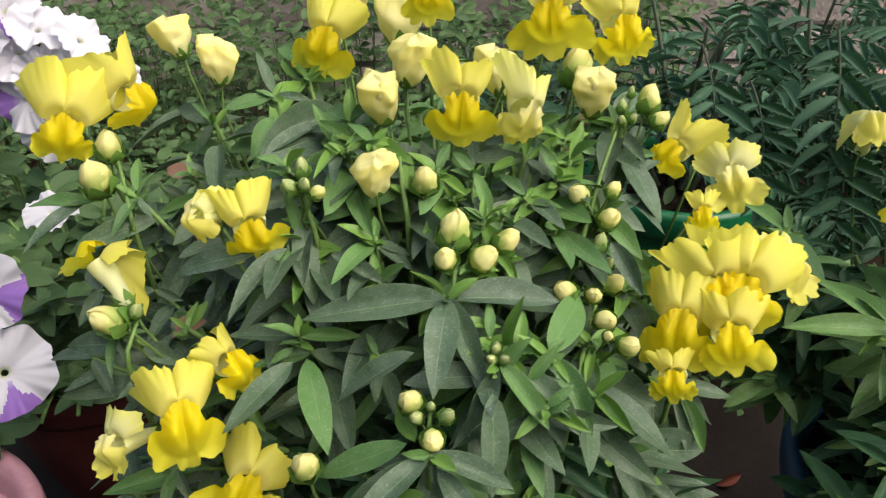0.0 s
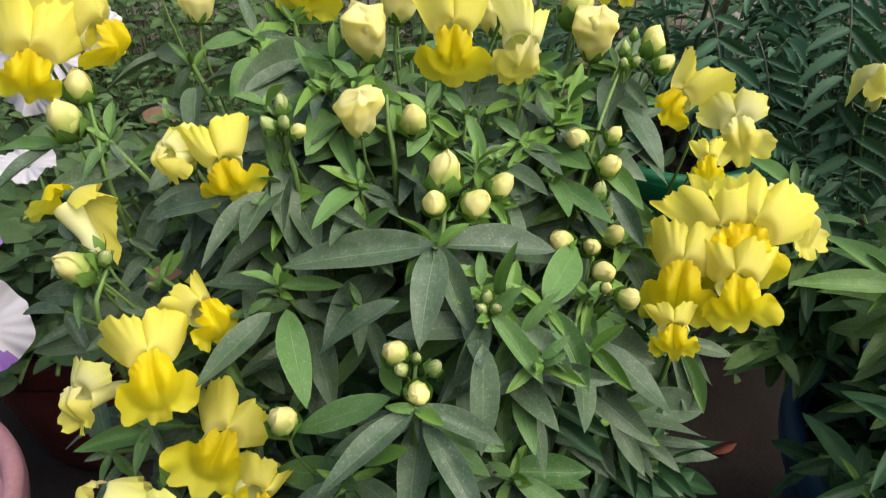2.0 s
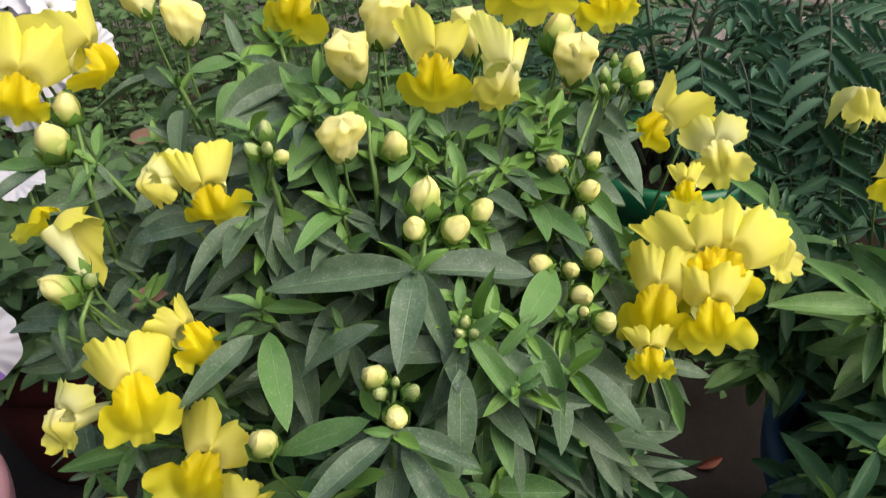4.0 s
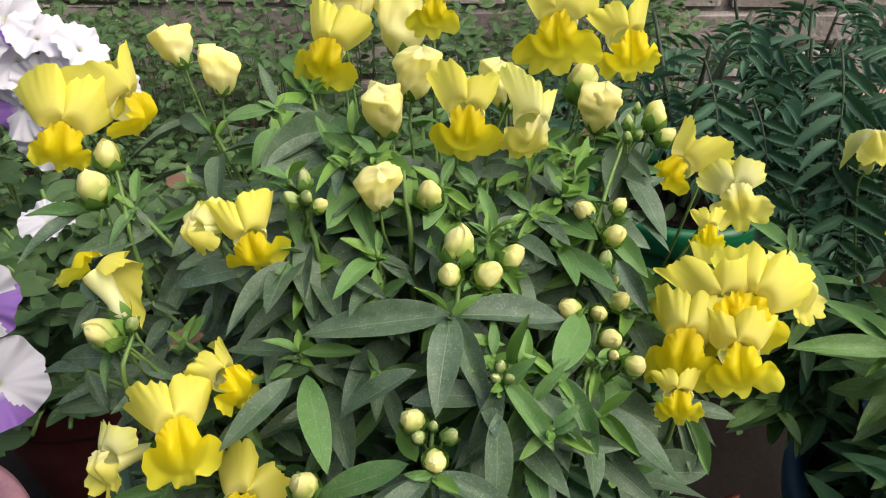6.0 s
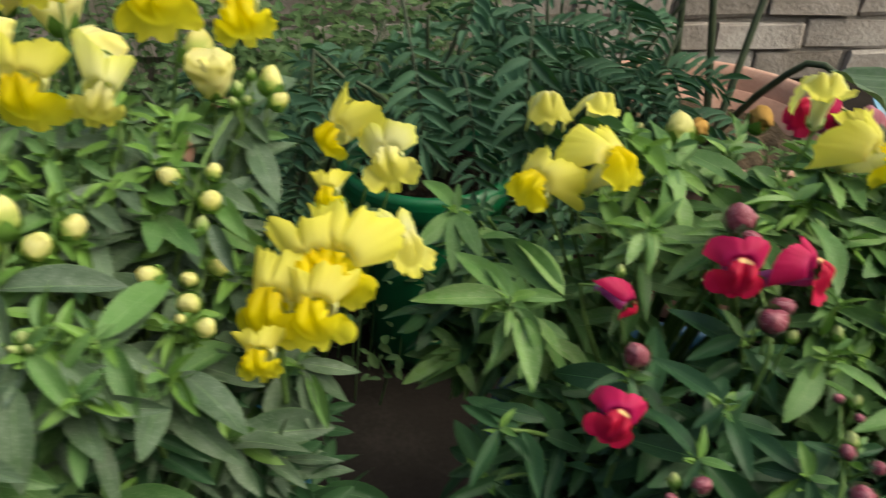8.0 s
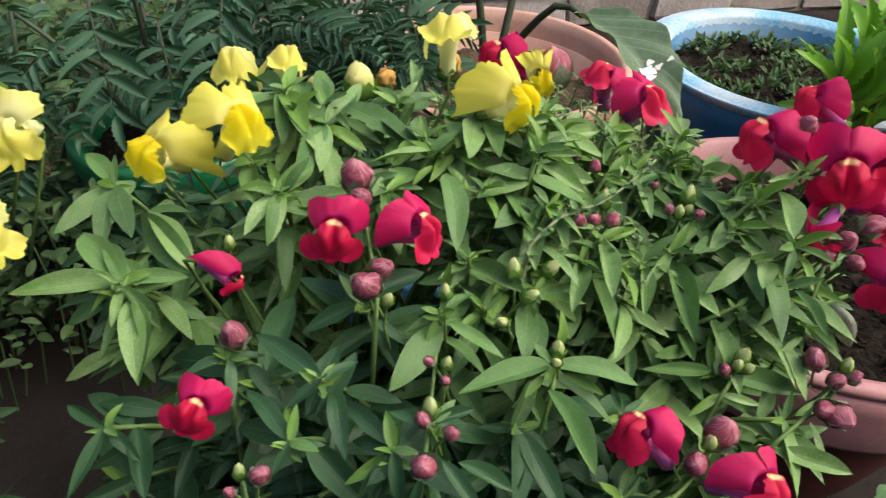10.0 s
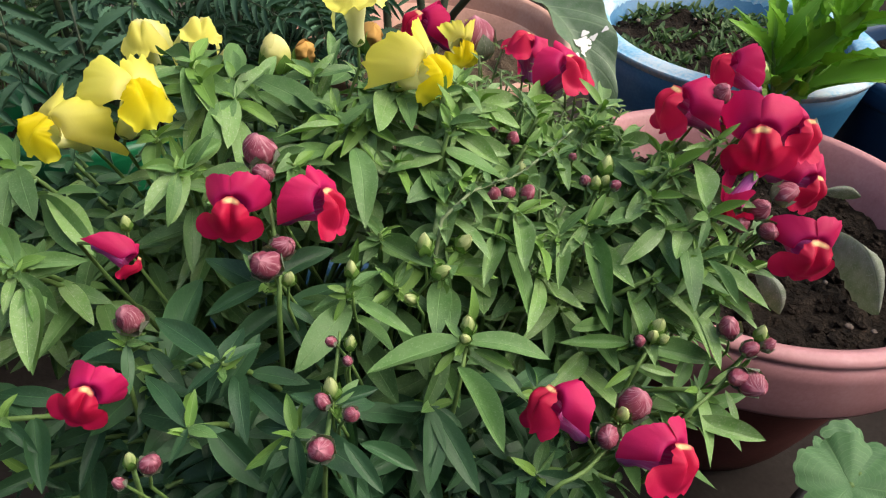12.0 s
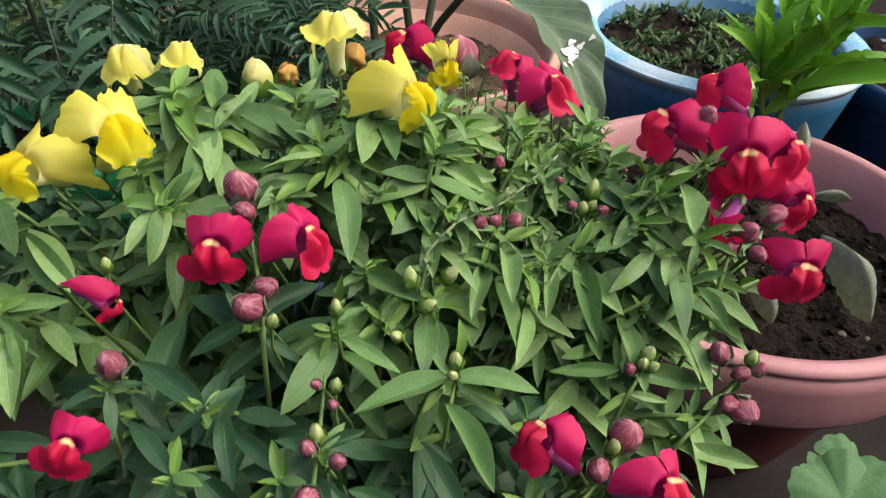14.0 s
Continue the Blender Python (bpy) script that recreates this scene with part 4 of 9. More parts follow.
leaf(s, (-0.066, 0.124, 0.465), (-0.102, 0.129, 0.461), 0.0079)
leaf(s, (-0.066, 0.124, 0.465), (-0.037, 0.129, 0.461), 0.0064)
leaf(s, (-0.062, 0.115, 0.459), (-0.047, 0.068, 0.447), 0.0109)
leaf(s, (-0.069, 0.123, 0.459), (-0.08, 0.116, 0.455), 0.0028)
leaf(s, (-0.068, 0.113, 0.459), (-0.098, 0.087, 0.439), 0.0096)
leaf(s, (-0.068, 0.133, 0.459), (-0.068, 0.139, 0.463), 0.0015, "young")
s = stem(yellow_bush, (-0.003, 0.058, 0.459), 10)
leaf(s, (-0.003, 0.058, 0.459), (-0.038, 0.029, 0.444), 0.0104)
leaf(s, (-0, 0.056, 0.453), (0.023, 0.024, 0.433), 0.0094)
leaf(s, (-0.003, 0.058, 0.459), (0.031, 0.049, 0.449), 0.0078)
leaf(s, (-0.013, 0.069, 0.453), (-0.053, 0.068, 0.433), 0.0097)
leaf(s, (-0.01, 0.07, 0.453), (-0.019, 0.103, 0.443), 0.0077, "young")
leaf(s, (-0.002, 0.061, 0.453), (-0.001, 0.051, 0.447), 0.0026)
leaf(s, (-0.005, 0.043, 0.453), (-0.024, 0.052, 0.433), 0.0058, "young")
s = stem(yellow_bush, (0.026, 0.091, 0.479), 10)
leaf(s, (0.026, 0.091, 0.479), (0.047, 0.071, 0.459), 0.0075)
leaf(s, (0.036, 0.095, 0.473), (0.061, 0.073, 0.453), 0.0084)
leaf(s, (0.03, 0.107, 0.473), (0.037, 0.107, 0.503), 0.0055, "young")
leaf(s, (0.026, 0.091, 0.479), (0.012, 0.078, 0.449), 0.0077)
leaf(s, (0.023, 0.079, 0.473), (0.023, 0.056, 0.433), 0.0099)
s = stem(yellow_bush, (0.049, 0.103, 0.473), 10)
leaf(s, (0.048, 0.114, 0.467), (0.035, 0.13, 0.463), 0.0044, "young")
leaf(s, (0.053, 0.107, 0.467), (0.067, 0.077, 0.447), 0.0082)
leaf(s, (0.052, 0.107, 0.467), (0.058, 0.095, 0.463), 0.0029, "young")
leaf(s, (0.049, 0.103, 0.473), (0.037, 0.107, 0.463), 0.0036)
leaf(s, (0.049, 0.103, 0.473), (0.071, 0.158, 0.463), 0.0128)
s = stem(yellow_bush, (0.077, 0.14, 0.439), 10)
leaf(s, (0.076, 0.123, 0.433), (0.109, 0.089, 0.421), 0.0127)
leaf(s, (0.078, 0.166, 0.433), (0.079, 0.121, 0.423), 0.0099)
leaf(s, (0.045, 0.086, 0.433), (0.052, 0.068, 0.403), 0.0077)
leaf(s, (0.08, 0.123, 0.433), (0.098, 0.123, 0.403), 0.0075)
leaf(s, (0.089, 0.147, 0.433), (0.122, 0.173, 0.387), 0.0133)
s = stem(yellow_bush, (-0.068, 0.167, 0.504), 10)
leaf(s, (-0.071, 0.175, 0.498), (-0.063, 0.133, 0.488), 0.0094)
leaf(s, (-0.072, 0.15, 0.498), (-0.097, 0.119, 0.478), 0.0090)
leaf(s, (-0.087, 0.145, 0.498), (-0.127, 0.145, 0.486), 0.0089)
leaf(s, (-0.059, 0.173, 0.498), (-0.018, 0.214, 0.494), 0.0126)
leaf(s, (-0.051, 0.145, 0.498), (-0.025, 0.137, 0.486), 0.0064)
leaf(s, (-0.068, 0.167, 0.504), (-0.06, 0.136, 0.474), 0.0095)
s = stem(yellow_bush, (-0.016, 0.172, 0.517), 10)
leaf(s, (-0.013, 0.22, 0.511), (0.018, 0.182, 0.499), 0.0108)
leaf(s, (-0.017, 0.182, 0.511), (-0.057, 0.163, 0.505), 0.0097)
leaf(s, (-0.016, 0.172, 0.517), (0, 0.173, 0.497), 0.0056)
leaf(s, (-0.016, 0.172, 0.517), (-0.038, 0.227, 0.507), 0.0130)
s = stem(yellow_bush, (0.08, 0.198, 0.485), 10)
leaf(s, (0.102, 0.237, 0.479), (0.123, 0.198, 0.473), 0.0095)
leaf(s, (0.08, 0.22, 0.479), (0.054, 0.22, 0.473), 0.0057)
leaf(s, (0.09, 0.183, 0.479), (0.103, 0.156, 0.464), 0.0073)
leaf(s, (0.08, 0.198, 0.485), (0.096, 0.201, 0.465), 0.0056)
s = stem(yellow_bush, (-0.098, 0.268, 0.525), 10)
leaf(s, (-0.096, 0.253, 0.519), (-0.104, 0.224, 0.507), 0.0071)
leaf(s, (-0.102, 0.286, 0.519), (-0.114, 0.305, 0.539), 0.0064)
leaf(s, (-0.098, 0.268, 0.525), (-0.126, 0.26, 0.521), 0.0064)
leaf(s, (-0.098, 0.268, 0.525), (-0.075, 0.269, 0.521), 0.0050)
leaf(s, (-0.091, 0.201, 0.519), (-0.051, 0.248, 0.514), 0.0149)
leaf(s, (-0.094, 0.204, 0.519), (-0.059, 0.255, 0.524), 0.0133)
s = stem(yellow_bush, (-0.173, 0.224, 0.483), 10)
leaf(s, (-0.205, 0.23, 0.477), (-0.228, 0.19, 0.467), 0.0103)
leaf(s, (-0.201, 0.228, 0.477), (-0.241, 0.23, 0.473), 0.0086)
leaf(s, (-0.179, 0.24, 0.477), (-0.185, 0.265, 0.487), 0.0057)
leaf(s, (-0.173, 0.224, 0.483), (-0.163, 0.215, 0.473), 0.0036)
leaf(s, (-0.173, 0.224, 0.483), (-0.182, 0.201, 0.471), 0.0059)
leaf(s, (-0.173, 0.224, 0.483), (-0.178, 0.207, 0.463), 0.0057)
s = stem(yellow_bush, (-0.138, 0.275, 0.505), 10)
leaf(s, (-0.132, 0.257, 0.499), (-0.122, 0.208, 0.487), 0.0110)
leaf(s, (-0.161, 0.31, 0.499), (-0.192, 0.272, 0.489), 0.0107)
leaf(s, (-0.138, 0.275, 0.505), (-0.152, 0.269, 0.485), 0.0054)
leaf(s, (-0.138, 0.275, 0.505), (-0.124, 0.306, 0.495), 0.0075)
leaf(s, (-0.138, 0.275, 0.505), (-0.171, 0.308, 0.5), 0.0100)
s = stem(yellow_bush, (-0.036, 0.213, 0.526), 10)
leaf(s, (-0.036, 0.213, 0.526), (-0.024, 0.21, 0.514), 0.0036)
leaf(s, (-0.036, 0.213, 0.526), (-0.064, 0.229, 0.506), 0.0081)
leaf(s, (-0.036, 0.213, 0.526), (-0.052, 0.249, 0.526), 0.0085)
leaf(s, (-0.036, 0.213, 0.526), (-0.032, 0.209, 0.506), 0.0044)
s = stem(yellow_bush, (0.017, 0.189, 0.518), 10)
leaf(s, (0.017, 0.189, 0.518), (0.026, 0.172, 0.498), 0.0059)
leaf(s, (0.027, 0.2, 0.512), (0.049, 0.222, 0.506), 0.0071, "young")
leaf(s, (0.017, 0.189, 0.518), (0.006, 0.219, 0.512), 0.0071)
leaf(s, (0.018, 0.206, 0.512), (0.017, 0.226, 0.522), 0.0049)
s = stem(yellow_bush, (0.044, 0.24, 0.511), 10)
leaf(s, (0.044, 0.24, 0.511), (0.072, 0.252, 0.507), 0.0065)
leaf(s, (0.044, 0.24, 0.511), (0.03, 0.212, 0.501), 0.0071)
leaf(s, (0.044, 0.24, 0.511), (0.06, 0.237, 0.491), 0.0055)
leaf(s, (0.044, 0.24, 0.511), (0.022, 0.253, 0.501), 0.0059)
s = stem(yellow_bush, (0.063, 0.225, 0.498), 10)
leaf(s, (0.063, 0.225, 0.498), (0.074, 0.204, 0.478), 0.0068)
leaf(s, (0.063, 0.226, 0.492), (0.05, 0.215, 0.482), 0.0043, "young")
leaf(s, (0.063, 0.225, 0.498), (0.09, 0.246, 0.498), 0.0073)
leaf(s, (0.063, 0.225, 0.498), (0.045, 0.233, 0.488), 0.0047)
s = stem(yellow_bush, (0.108, 0.253, 0.494), 10)
leaf(s, (0.108, 0.253, 0.494), (0.129, 0.261, 0.49), 0.0048)
leaf(s, (0.108, 0.253, 0.494), (0.123, 0.209, 0.474), 0.0108)
leaf(s, (0.108, 0.253, 0.494), (0.095, 0.225, 0.464), 0.0092)
leaf(s, (0.108, 0.253, 0.494), (0.125, 0.281, 0.499), 0.0072)
s = stem(yellow_bush, (-0.164, 0.146, 0.449), 10)
leaf(s, (-0.164, 0.146, 0.449), (-0.161, 0.122, 0.439), 0.0057)
leaf(s, (-0.164, 0.146, 0.449), (-0.154, 0.132, 0.439), 0.0043)
leaf(s, (-0.164, 0.146, 0.449), (-0.152, 0.151, 0.445), 0.0029)
leaf(s, (-0.164, 0.146, 0.449), (-0.187, 0.162, 0.439), 0.0065)
leaf(s, (-0.164, 0.146, 0.449), (-0.153, 0.151, 0.429), 0.0051)
s = stem(yellow_bush, (-0.084, 0.153, 0.474), 10)
leaf(s, (-0.084, 0.153, 0.474), (-0.101, 0.204, 0.474), 0.0117)
leaf(s, (-0.084, 0.153, 0.474), (-0.125, 0.198, 0.464), 0.0133)
leaf(s, (-0.084, 0.153, 0.474), (-0.064, 0.144, 0.454), 0.0064)
leaf(s, (-0.084, 0.153, 0.474), (-0.1, 0.153, 0.454), 0.0056)
s = stem(yellow_bush, (0.092, 0.121, 0.385), 10)
leaf(s, (0.092, 0.121, 0.385), (0.108, 0.099, 0.365), 0.0073)
leaf(s, (0.092, 0.121, 0.385), (0.148, 0.141, 0.366), 0.0133)
leaf(s, (0.095, 0.127, 0.379), (0.12, 0.119, 0.364), 0.0063, "young")
leaf(s, (0.092, 0.121, 0.385), (0.082, 0.106, 0.355), 0.0075)
leaf(s, (0.091, 0.126, 0.379), (0.073, 0.122, 0.379), 0.0039, "young")
s = stem(yellow_bush, (0.04, 0.084, 0.385), 10)
leaf(s, (0.039, 0.087, 0.379), (0.032, 0.076, 0.367), 0.0038, "young")
leaf(s, (0.04, 0.084, 0.385), (0.056, 0.081, 0.365), 0.0055)
leaf(s, (0.04, 0.084, 0.385), (0.074, 0.072, 0.365), 0.0088)
leaf(s, (0.038, 0.087, 0.379), (0.027, 0.094, 0.369), 0.0036, "young")
leaf(s, (0.041, 0.09, 0.379), (0.049, 0.107, 0.379), 0.0041, "young")
s = stem(yellow_bush, (-0.035, 0.069, 0.4), 10)
leaf(s, (-0.036, 0.074, 0.394), (-0.048, 0.063, 0.384), 0.0041, "young")
leaf(s, (-0.035, 0.071, 0.394), (-0.026, 0.064, 0.374), 0.0050)
leaf(s, (-0.033, 0.074, 0.394), (-0.019, 0.082, 0.392), 0.0036, "young")
leaf(s, (-0.035, 0.069, 0.4), (-0.063, 0.06, 0.38), 0.0077)
s = stem(yellow_bush, (0.129, 0.16, 0.4), 10)
leaf(s, (0.129, 0.16, 0.4), (0.164, 0.159, 0.39), 0.0078)
leaf(s, (0.134, 0.158, 0.394), (0.144, 0.132, 0.374), 0.0073)
leaf(s, (0.13, 0.158, 0.394), (0.135, 0.132, 0.374), 0.0071)
leaf(s, (0.129, 0.16, 0.4), (0.156, 0.156, 0.37), 0.0087)
leaf(s, (0.129, 0.16, 0.4), (0.112, 0.163, 0.38), 0.0057)
s = stem(yellow_bush, (-0.101, 0.131, 0.422), 10)
leaf(s, (-0.101, 0.131, 0.422), (-0.126, 0.125, 0.412), 0.0060)
leaf(s, (-0.101, 0.131, 0.422), (-0.09, 0.121, 0.402), 0.0054)
leaf(s, (-0.101, 0.131, 0.422), (-0.082, 0.132, 0.422), 0.0041)
leaf(s, (-0.101, 0.131, 0.422), (-0.116, 0.148, 0.422), 0.0048)
s = stem(yellow_bush, (0.012, 0.125, 0.4), 10)
leaf(s, (0.012, 0.125, 0.4), (0.001, 0.14, 0.4), 0.0042)
leaf(s, (0.012, 0.125, 0.4), (0.041, 0.121, 0.38), 0.0076)
leaf(s, (0.012, 0.125, 0.4), (0.021, 0.074, 0.37), 0.0128)
leaf(s, (0.012, 0.125, 0.4), (0.035, 0.141, 0.4), 0.0061)
s = stem(yellow_bush, (-0.142, 0.12, 0.375), 10)
leaf(s, (-0.142, 0.12, 0.375), (-0.159, 0.125, 0.375), 0.0037)
leaf(s, (-0.142, 0.12, 0.375), (-0.124, 0.122, 0.375), 0.0040)
leaf(s, (-0.142, 0.12, 0.375), (-0.145, 0.097, 0.365), 0.0053)
leaf(s, (-0.142, 0.12, 0.375), (-0.13, 0.105, 0.365), 0.0048)
leaf(s, (-0.142, 0.12, 0.375), (-0.164, 0.141, 0.379), 0.0065)
s = stem(yellow_bush, (-0.169, 0.123, 0.35), 10)
leaf(s, (-0.169, 0.123, 0.35), (-0.182, 0.117, 0.35), 0.0031)
leaf(s, (-0.169, 0.123, 0.35), (-0.195, 0.169, 0.35), 0.0112)
leaf(s, (-0.172, 0.128, 0.344), (-0.163, 0.136, 0.344), 0.0027, "young")
leaf(s, (-0.169, 0.123, 0.35), (-0.173, 0.109, 0.34), 0.0039)
leaf(s, (-0.169, 0.123, 0.35), (-0.15, 0.113, 0.34), 0.0052)
s = stem(yellow_bush, (-0.128, 0.095, 0.36), 10)
leaf(s, (-0.128, 0.095, 0.36), (-0.135, 0.081, 0.36), 0.0032)
leaf(s, (-0.128, 0.095, 0.36), (-0.113, 0.102, 0.36), 0.0036)
leaf(s, (-0.128, 0.095, 0.36), (-0.117, 0.079, 0.35), 0.0046)
leaf(s, (-0.131, 0.099, 0.354), (-0.139, 0.121, 0.358), 0.0052, "young")
s = stem(yellow_bush, (-0.095, 0.132, 0.39), 10)
leaf(s, (-0.095, 0.132, 0.39), (-0.1, 0.111, 0.38), 0.0052)
leaf(s, (-0.095, 0.132, 0.39), (-0.08, 0.122, 0.38), 0.0044)
leaf(s, (-0.095, 0.132, 0.39), (-0.09, 0.149, 0.39), 0.0037)
leaf(s, (-0.095, 0.132, 0.39), (-0.108, 0.128, 0.39), 0.0030)

# withered leaves caught in the yellow bush
s = stem(yellow_bush, (0.071, 0.22, 0.508), 6)
leaf(s, (0.076, 0.231, 0.502), (0.065, 0.245, 0.502), 0.0072, "dry")
leaf(s, (0.072, 0.238, 0.502), (0.076, 0.226, 0.492), 0.0064, "dry")
leaf(s, (0.085, 0.276, 0.502), (0.094, 0.291, 0.502), 0.0088, "dry")
s = stem(yellow_bush, (-0.148, 0.246, 0.486), 6)
leaf(s, (-0.15, 0.253, 0.48), (-0.169, 0.264, 0.48), 0.0097, "dry")
leaf(s, (-0.15, 0.253, 0.48), (-0.144, 0.264, 0.48), 0.0049, "dry")
s = stem(yellow_bush, (-0.134, 0.157, 0.443), 6)
leaf(s, (-0.143, 0.164, 0.437), (-0.127, 0.169, 0.437), 0.0097, "dry")
leaf(s, (-0.134, 0.167, 0.437), (-0.142, 0.155, 0.437), 0.0054, "dry")

# flowers and buds of the yellow plant in the second pot
flower(pale_bush, "yellow", (0.276, 0.229, 0.466), -126, 38, -17, 0.0273, 6)
flower(pale_bush, "yellow", (0.319, 0.227, 0.477), -63, 48, -9, 0.0295, 7)
flower(pale_bush, "faded", (0.328, 0.385, 0.447), -108, 66, 10, 0.0248, 0)
flower(pale_bush, "faded", (0.364, 0.374, 0.451), -66, 68, -27, 0.0249, 2)
flower(pale_bush, "faded", (0.433, 0.209, 0.530), -126, 75, 7, 0.0217, 1)
flower(pale_bush, "yellow", (0.469, 0.199, 0.493), -63, 31, 4, 0.0275, 6)
flower(pale_bush, "yellow", (0.531, 0.296, 0.465), -95, -5, -3, 0.0251, 2)
bud(pale_bush, "cream", (0.409, 0.318, 0.448), 94, 81, 0.0233)
bud(pale_bush, "cream", (0.374, 0.314, 0.455), 32, 75, 0.0110)
bud(pale_bush, "withered", (0.428, 0.333, 0.442), -9, 74, 0.0177)
bud(pale_bush, "withered", (0.475, 0.332, 0.45), -41, 73, 0.0199)

# leading shoots of the yellow plant in the second pot
s = stem(pale_bush, (0.419, 0.186, 0.476), 10)
leaf(s, (0.419, 0.186, 0.476), (0.385, 0.188, 0.472), 0.0072)
leaf(s, (0.432, 0.205, 0.47), (0.464, 0.229, 0.474), 0.0085)
leaf(s, (0.423, 0.171, 0.47), (0.414, 0.12, 0.455), 0.0117)
leaf(s, (0.434, 0.195, 0.47), (0.45, 0.178, 0.464), 0.0051, "young")
leaf(s, (0.428, 0.175, 0.47), (0.437, 0.163, 0.458), 0.0040, "young")
leaf(s, (0.419, 0.18, 0.47), (0.406, 0.175, 0.462), 0.0034, "young")
leaf(s, (0.423, 0.198, 0.47), (0.42, 0.202, 0.48), 0.0024, "young")
s = stem(pale_bush, (0.421, 0.208, 0.465), 10)
leaf(s, (0.421, 0.226, 0.459), (0.382, 0.274, 0.467), 0.0133)
leaf(s, (0.438, 0.198, 0.459), (0.489, 0.182, 0.449), 0.0118)
leaf(s, (0.421, 0.208, 0.465), (0.407, 0.266, 0.455), 0.0130)
leaf(s, (0.421, 0.208, 0.465), (0.41, 0.217, 0.445), 0.0053)
s = stem(pale_bush, (0.338, 0.191, 0.457), 10)
leaf(s, (0.338, 0.201, 0.451), (0.314, 0.213, 0.449), 0.0058, "young")
leaf(s, (0.338, 0.201, 0.451), (0.348, 0.19, 0.447), 0.0032, "young")
leaf(s, (0.338, 0.191, 0.457), (0.326, 0.163, 0.445), 0.0070)
leaf(s, (0.338, 0.191, 0.457), (0.359, 0.215, 0.457), 0.0069)
leaf(s, (0.338, 0.191, 0.457), (0.323, 0.189, 0.447), 0.0038)
s = stem(pale_bush, (0.371, 0.242, 0.469), 10)
leaf(s, (0.371, 0.242, 0.469), (0.346, 0.203, 0.457), 0.0103)
leaf(s, (0.371, 0.242, 0.469), (0.361, 0.208, 0.457), 0.0081)
leaf(s, (0.37, 0.251, 0.463), (0.394, 0.232, 0.453), 0.0068, "young")
leaf(s, (0.371, 0.242, 0.469), (0.347, 0.277, 0.469), 0.0091)
leaf(s, (0.371, 0.242, 0.469), (0.395, 0.267, 0.474), 0.0076)
leaf(s, (0.369, 0.253, 0.463), (0.335, 0.274, 0.459), 0.0085)
s = stem(pale_bush, (0.251, 0.167, 0.427), 10)
leaf(s, (0.286, 0.178, 0.421), (0.259, 0.233, 0.427), 0.0133)
leaf(s, (0.253, 0.167, 0.421), (0.28, 0.181, 0.417), 0.0067)
leaf(s, (0.257, 0.163, 0.421), (0.254, 0.121, 0.401), 0.0101)
leaf(s, (0.251, 0.167, 0.427), (0.241, 0.209, 0.427), 0.0094)
leaf(s, (0.251, 0.167, 0.427), (0.266, 0.153, 0.407), 0.0062)
leaf(s, (0.251, 0.167, 0.427), (0.244, 0.149, 0.417), 0.0046)
s = stem(pale_bush, (0.25, 0.172, 0.428), 10)
leaf(s, (0.25, 0.172, 0.428), (0.194, 0.184, 0.42), 0.0124)
leaf(s, (0.285, 0.178, 0.422), (0.264, 0.236, 0.427), 0.0133)
leaf(s, (0.253, 0.162, 0.422), (0.254, 0.118, 0.407), 0.0101)
leaf(s, (0.25, 0.172, 0.428), (0.284, 0.17, 0.425), 0.0075)
leaf(s, (0.25, 0.172, 0.428), (0.228, 0.229, 0.422), 0.0133)
leaf(s, (0.246, 0.176, 0.422), (0.233, 0.169, 0.412), 0.0039, "young")
s = stem(pale_bush, (0.241, 0.296, 0.411), 10)
leaf(s, (0.241, 0.296, 0.411), (0.221, 0.342, 0.411), 0.0108)
leaf(s, (0.241, 0.296, 0.411), (0.205, 0.263, 0.401), 0.0106)
leaf(s, (0.241, 0.296, 0.411), (0.25, 0.248, 0.401), 0.0106)
leaf(s, (0.241, 0.296, 0.411), (0.23, 0.247, 0.391), 0.0115)
s = stem(pale_bush, (0.333, 0.186, 0.46), 10)
leaf(s, (0.336, 0.198, 0.454), (0.315, 0.208, 0.452), 0.0050, "young")
leaf(s, (0.336, 0.198, 0.454), (0.349, 0.198, 0.452), 0.0029, "young")
leaf(s, (0.333, 0.186, 0.46), (0.324, 0.156, 0.448), 0.0071)
leaf(s, (0.333, 0.186, 0.46), (0.359, 0.212, 0.46), 0.0079)
leaf(s, (0.333, 0.186, 0.46), (0.314, 0.166, 0.45), 0.0064)
s = stem(pale_bush, (0.387, 0.275, 0.455), 10)
leaf(s, (0.387, 0.275, 0.455), (0.355, 0.25, 0.455), 0.0088)
leaf(s, (0.387, 0.275, 0.455), (0.408, 0.251, 0.445), 0.0071)
leaf(s, (0.387, 0.275, 0.455), (0.406, 0.302, 0.465), 0.0075)
leaf(s, (0.387, 0.275, 0.455), (0.375, 0.302, 0.455), 0.0065)
leaf(s, (0.387, 0.275, 0.455), (0.389, 0.257, 0.435), 0.0058)
s = stem(pale_bush, (0.439, 0.289, 0.46), 10)
leaf(s, (0.439, 0.289, 0.46), (0.41, 0.286, 0.46), 0.0064)
leaf(s, (0.439, 0.289, 0.46), (0.461, 0.288, 0.45), 0.0052)
leaf(s, (0.439, 0.289, 0.46), (0.446, 0.323, 0.47), 0.0076)
leaf(s, (0.439, 0.289, 0.46), (0.424, 0.273, 0.44), 0.0066)
s = stem(pale_bush, (0.424, 0.275, 0.462), 10)
leaf(s, (0.424, 0.275, 0.462), (0.397, 0.285, 0.452), 0.0066)
leaf(s, (0.424, 0.275, 0.462), (0.455, 0.28, 0.462), 0.0067)
leaf(s, (0.424, 0.275, 0.462), (0.44, 0.283, 0.472), 0.0045)
leaf(s, (0.424, 0.275, 0.462), (0.415, 0.302, 0.462), 0.0061)
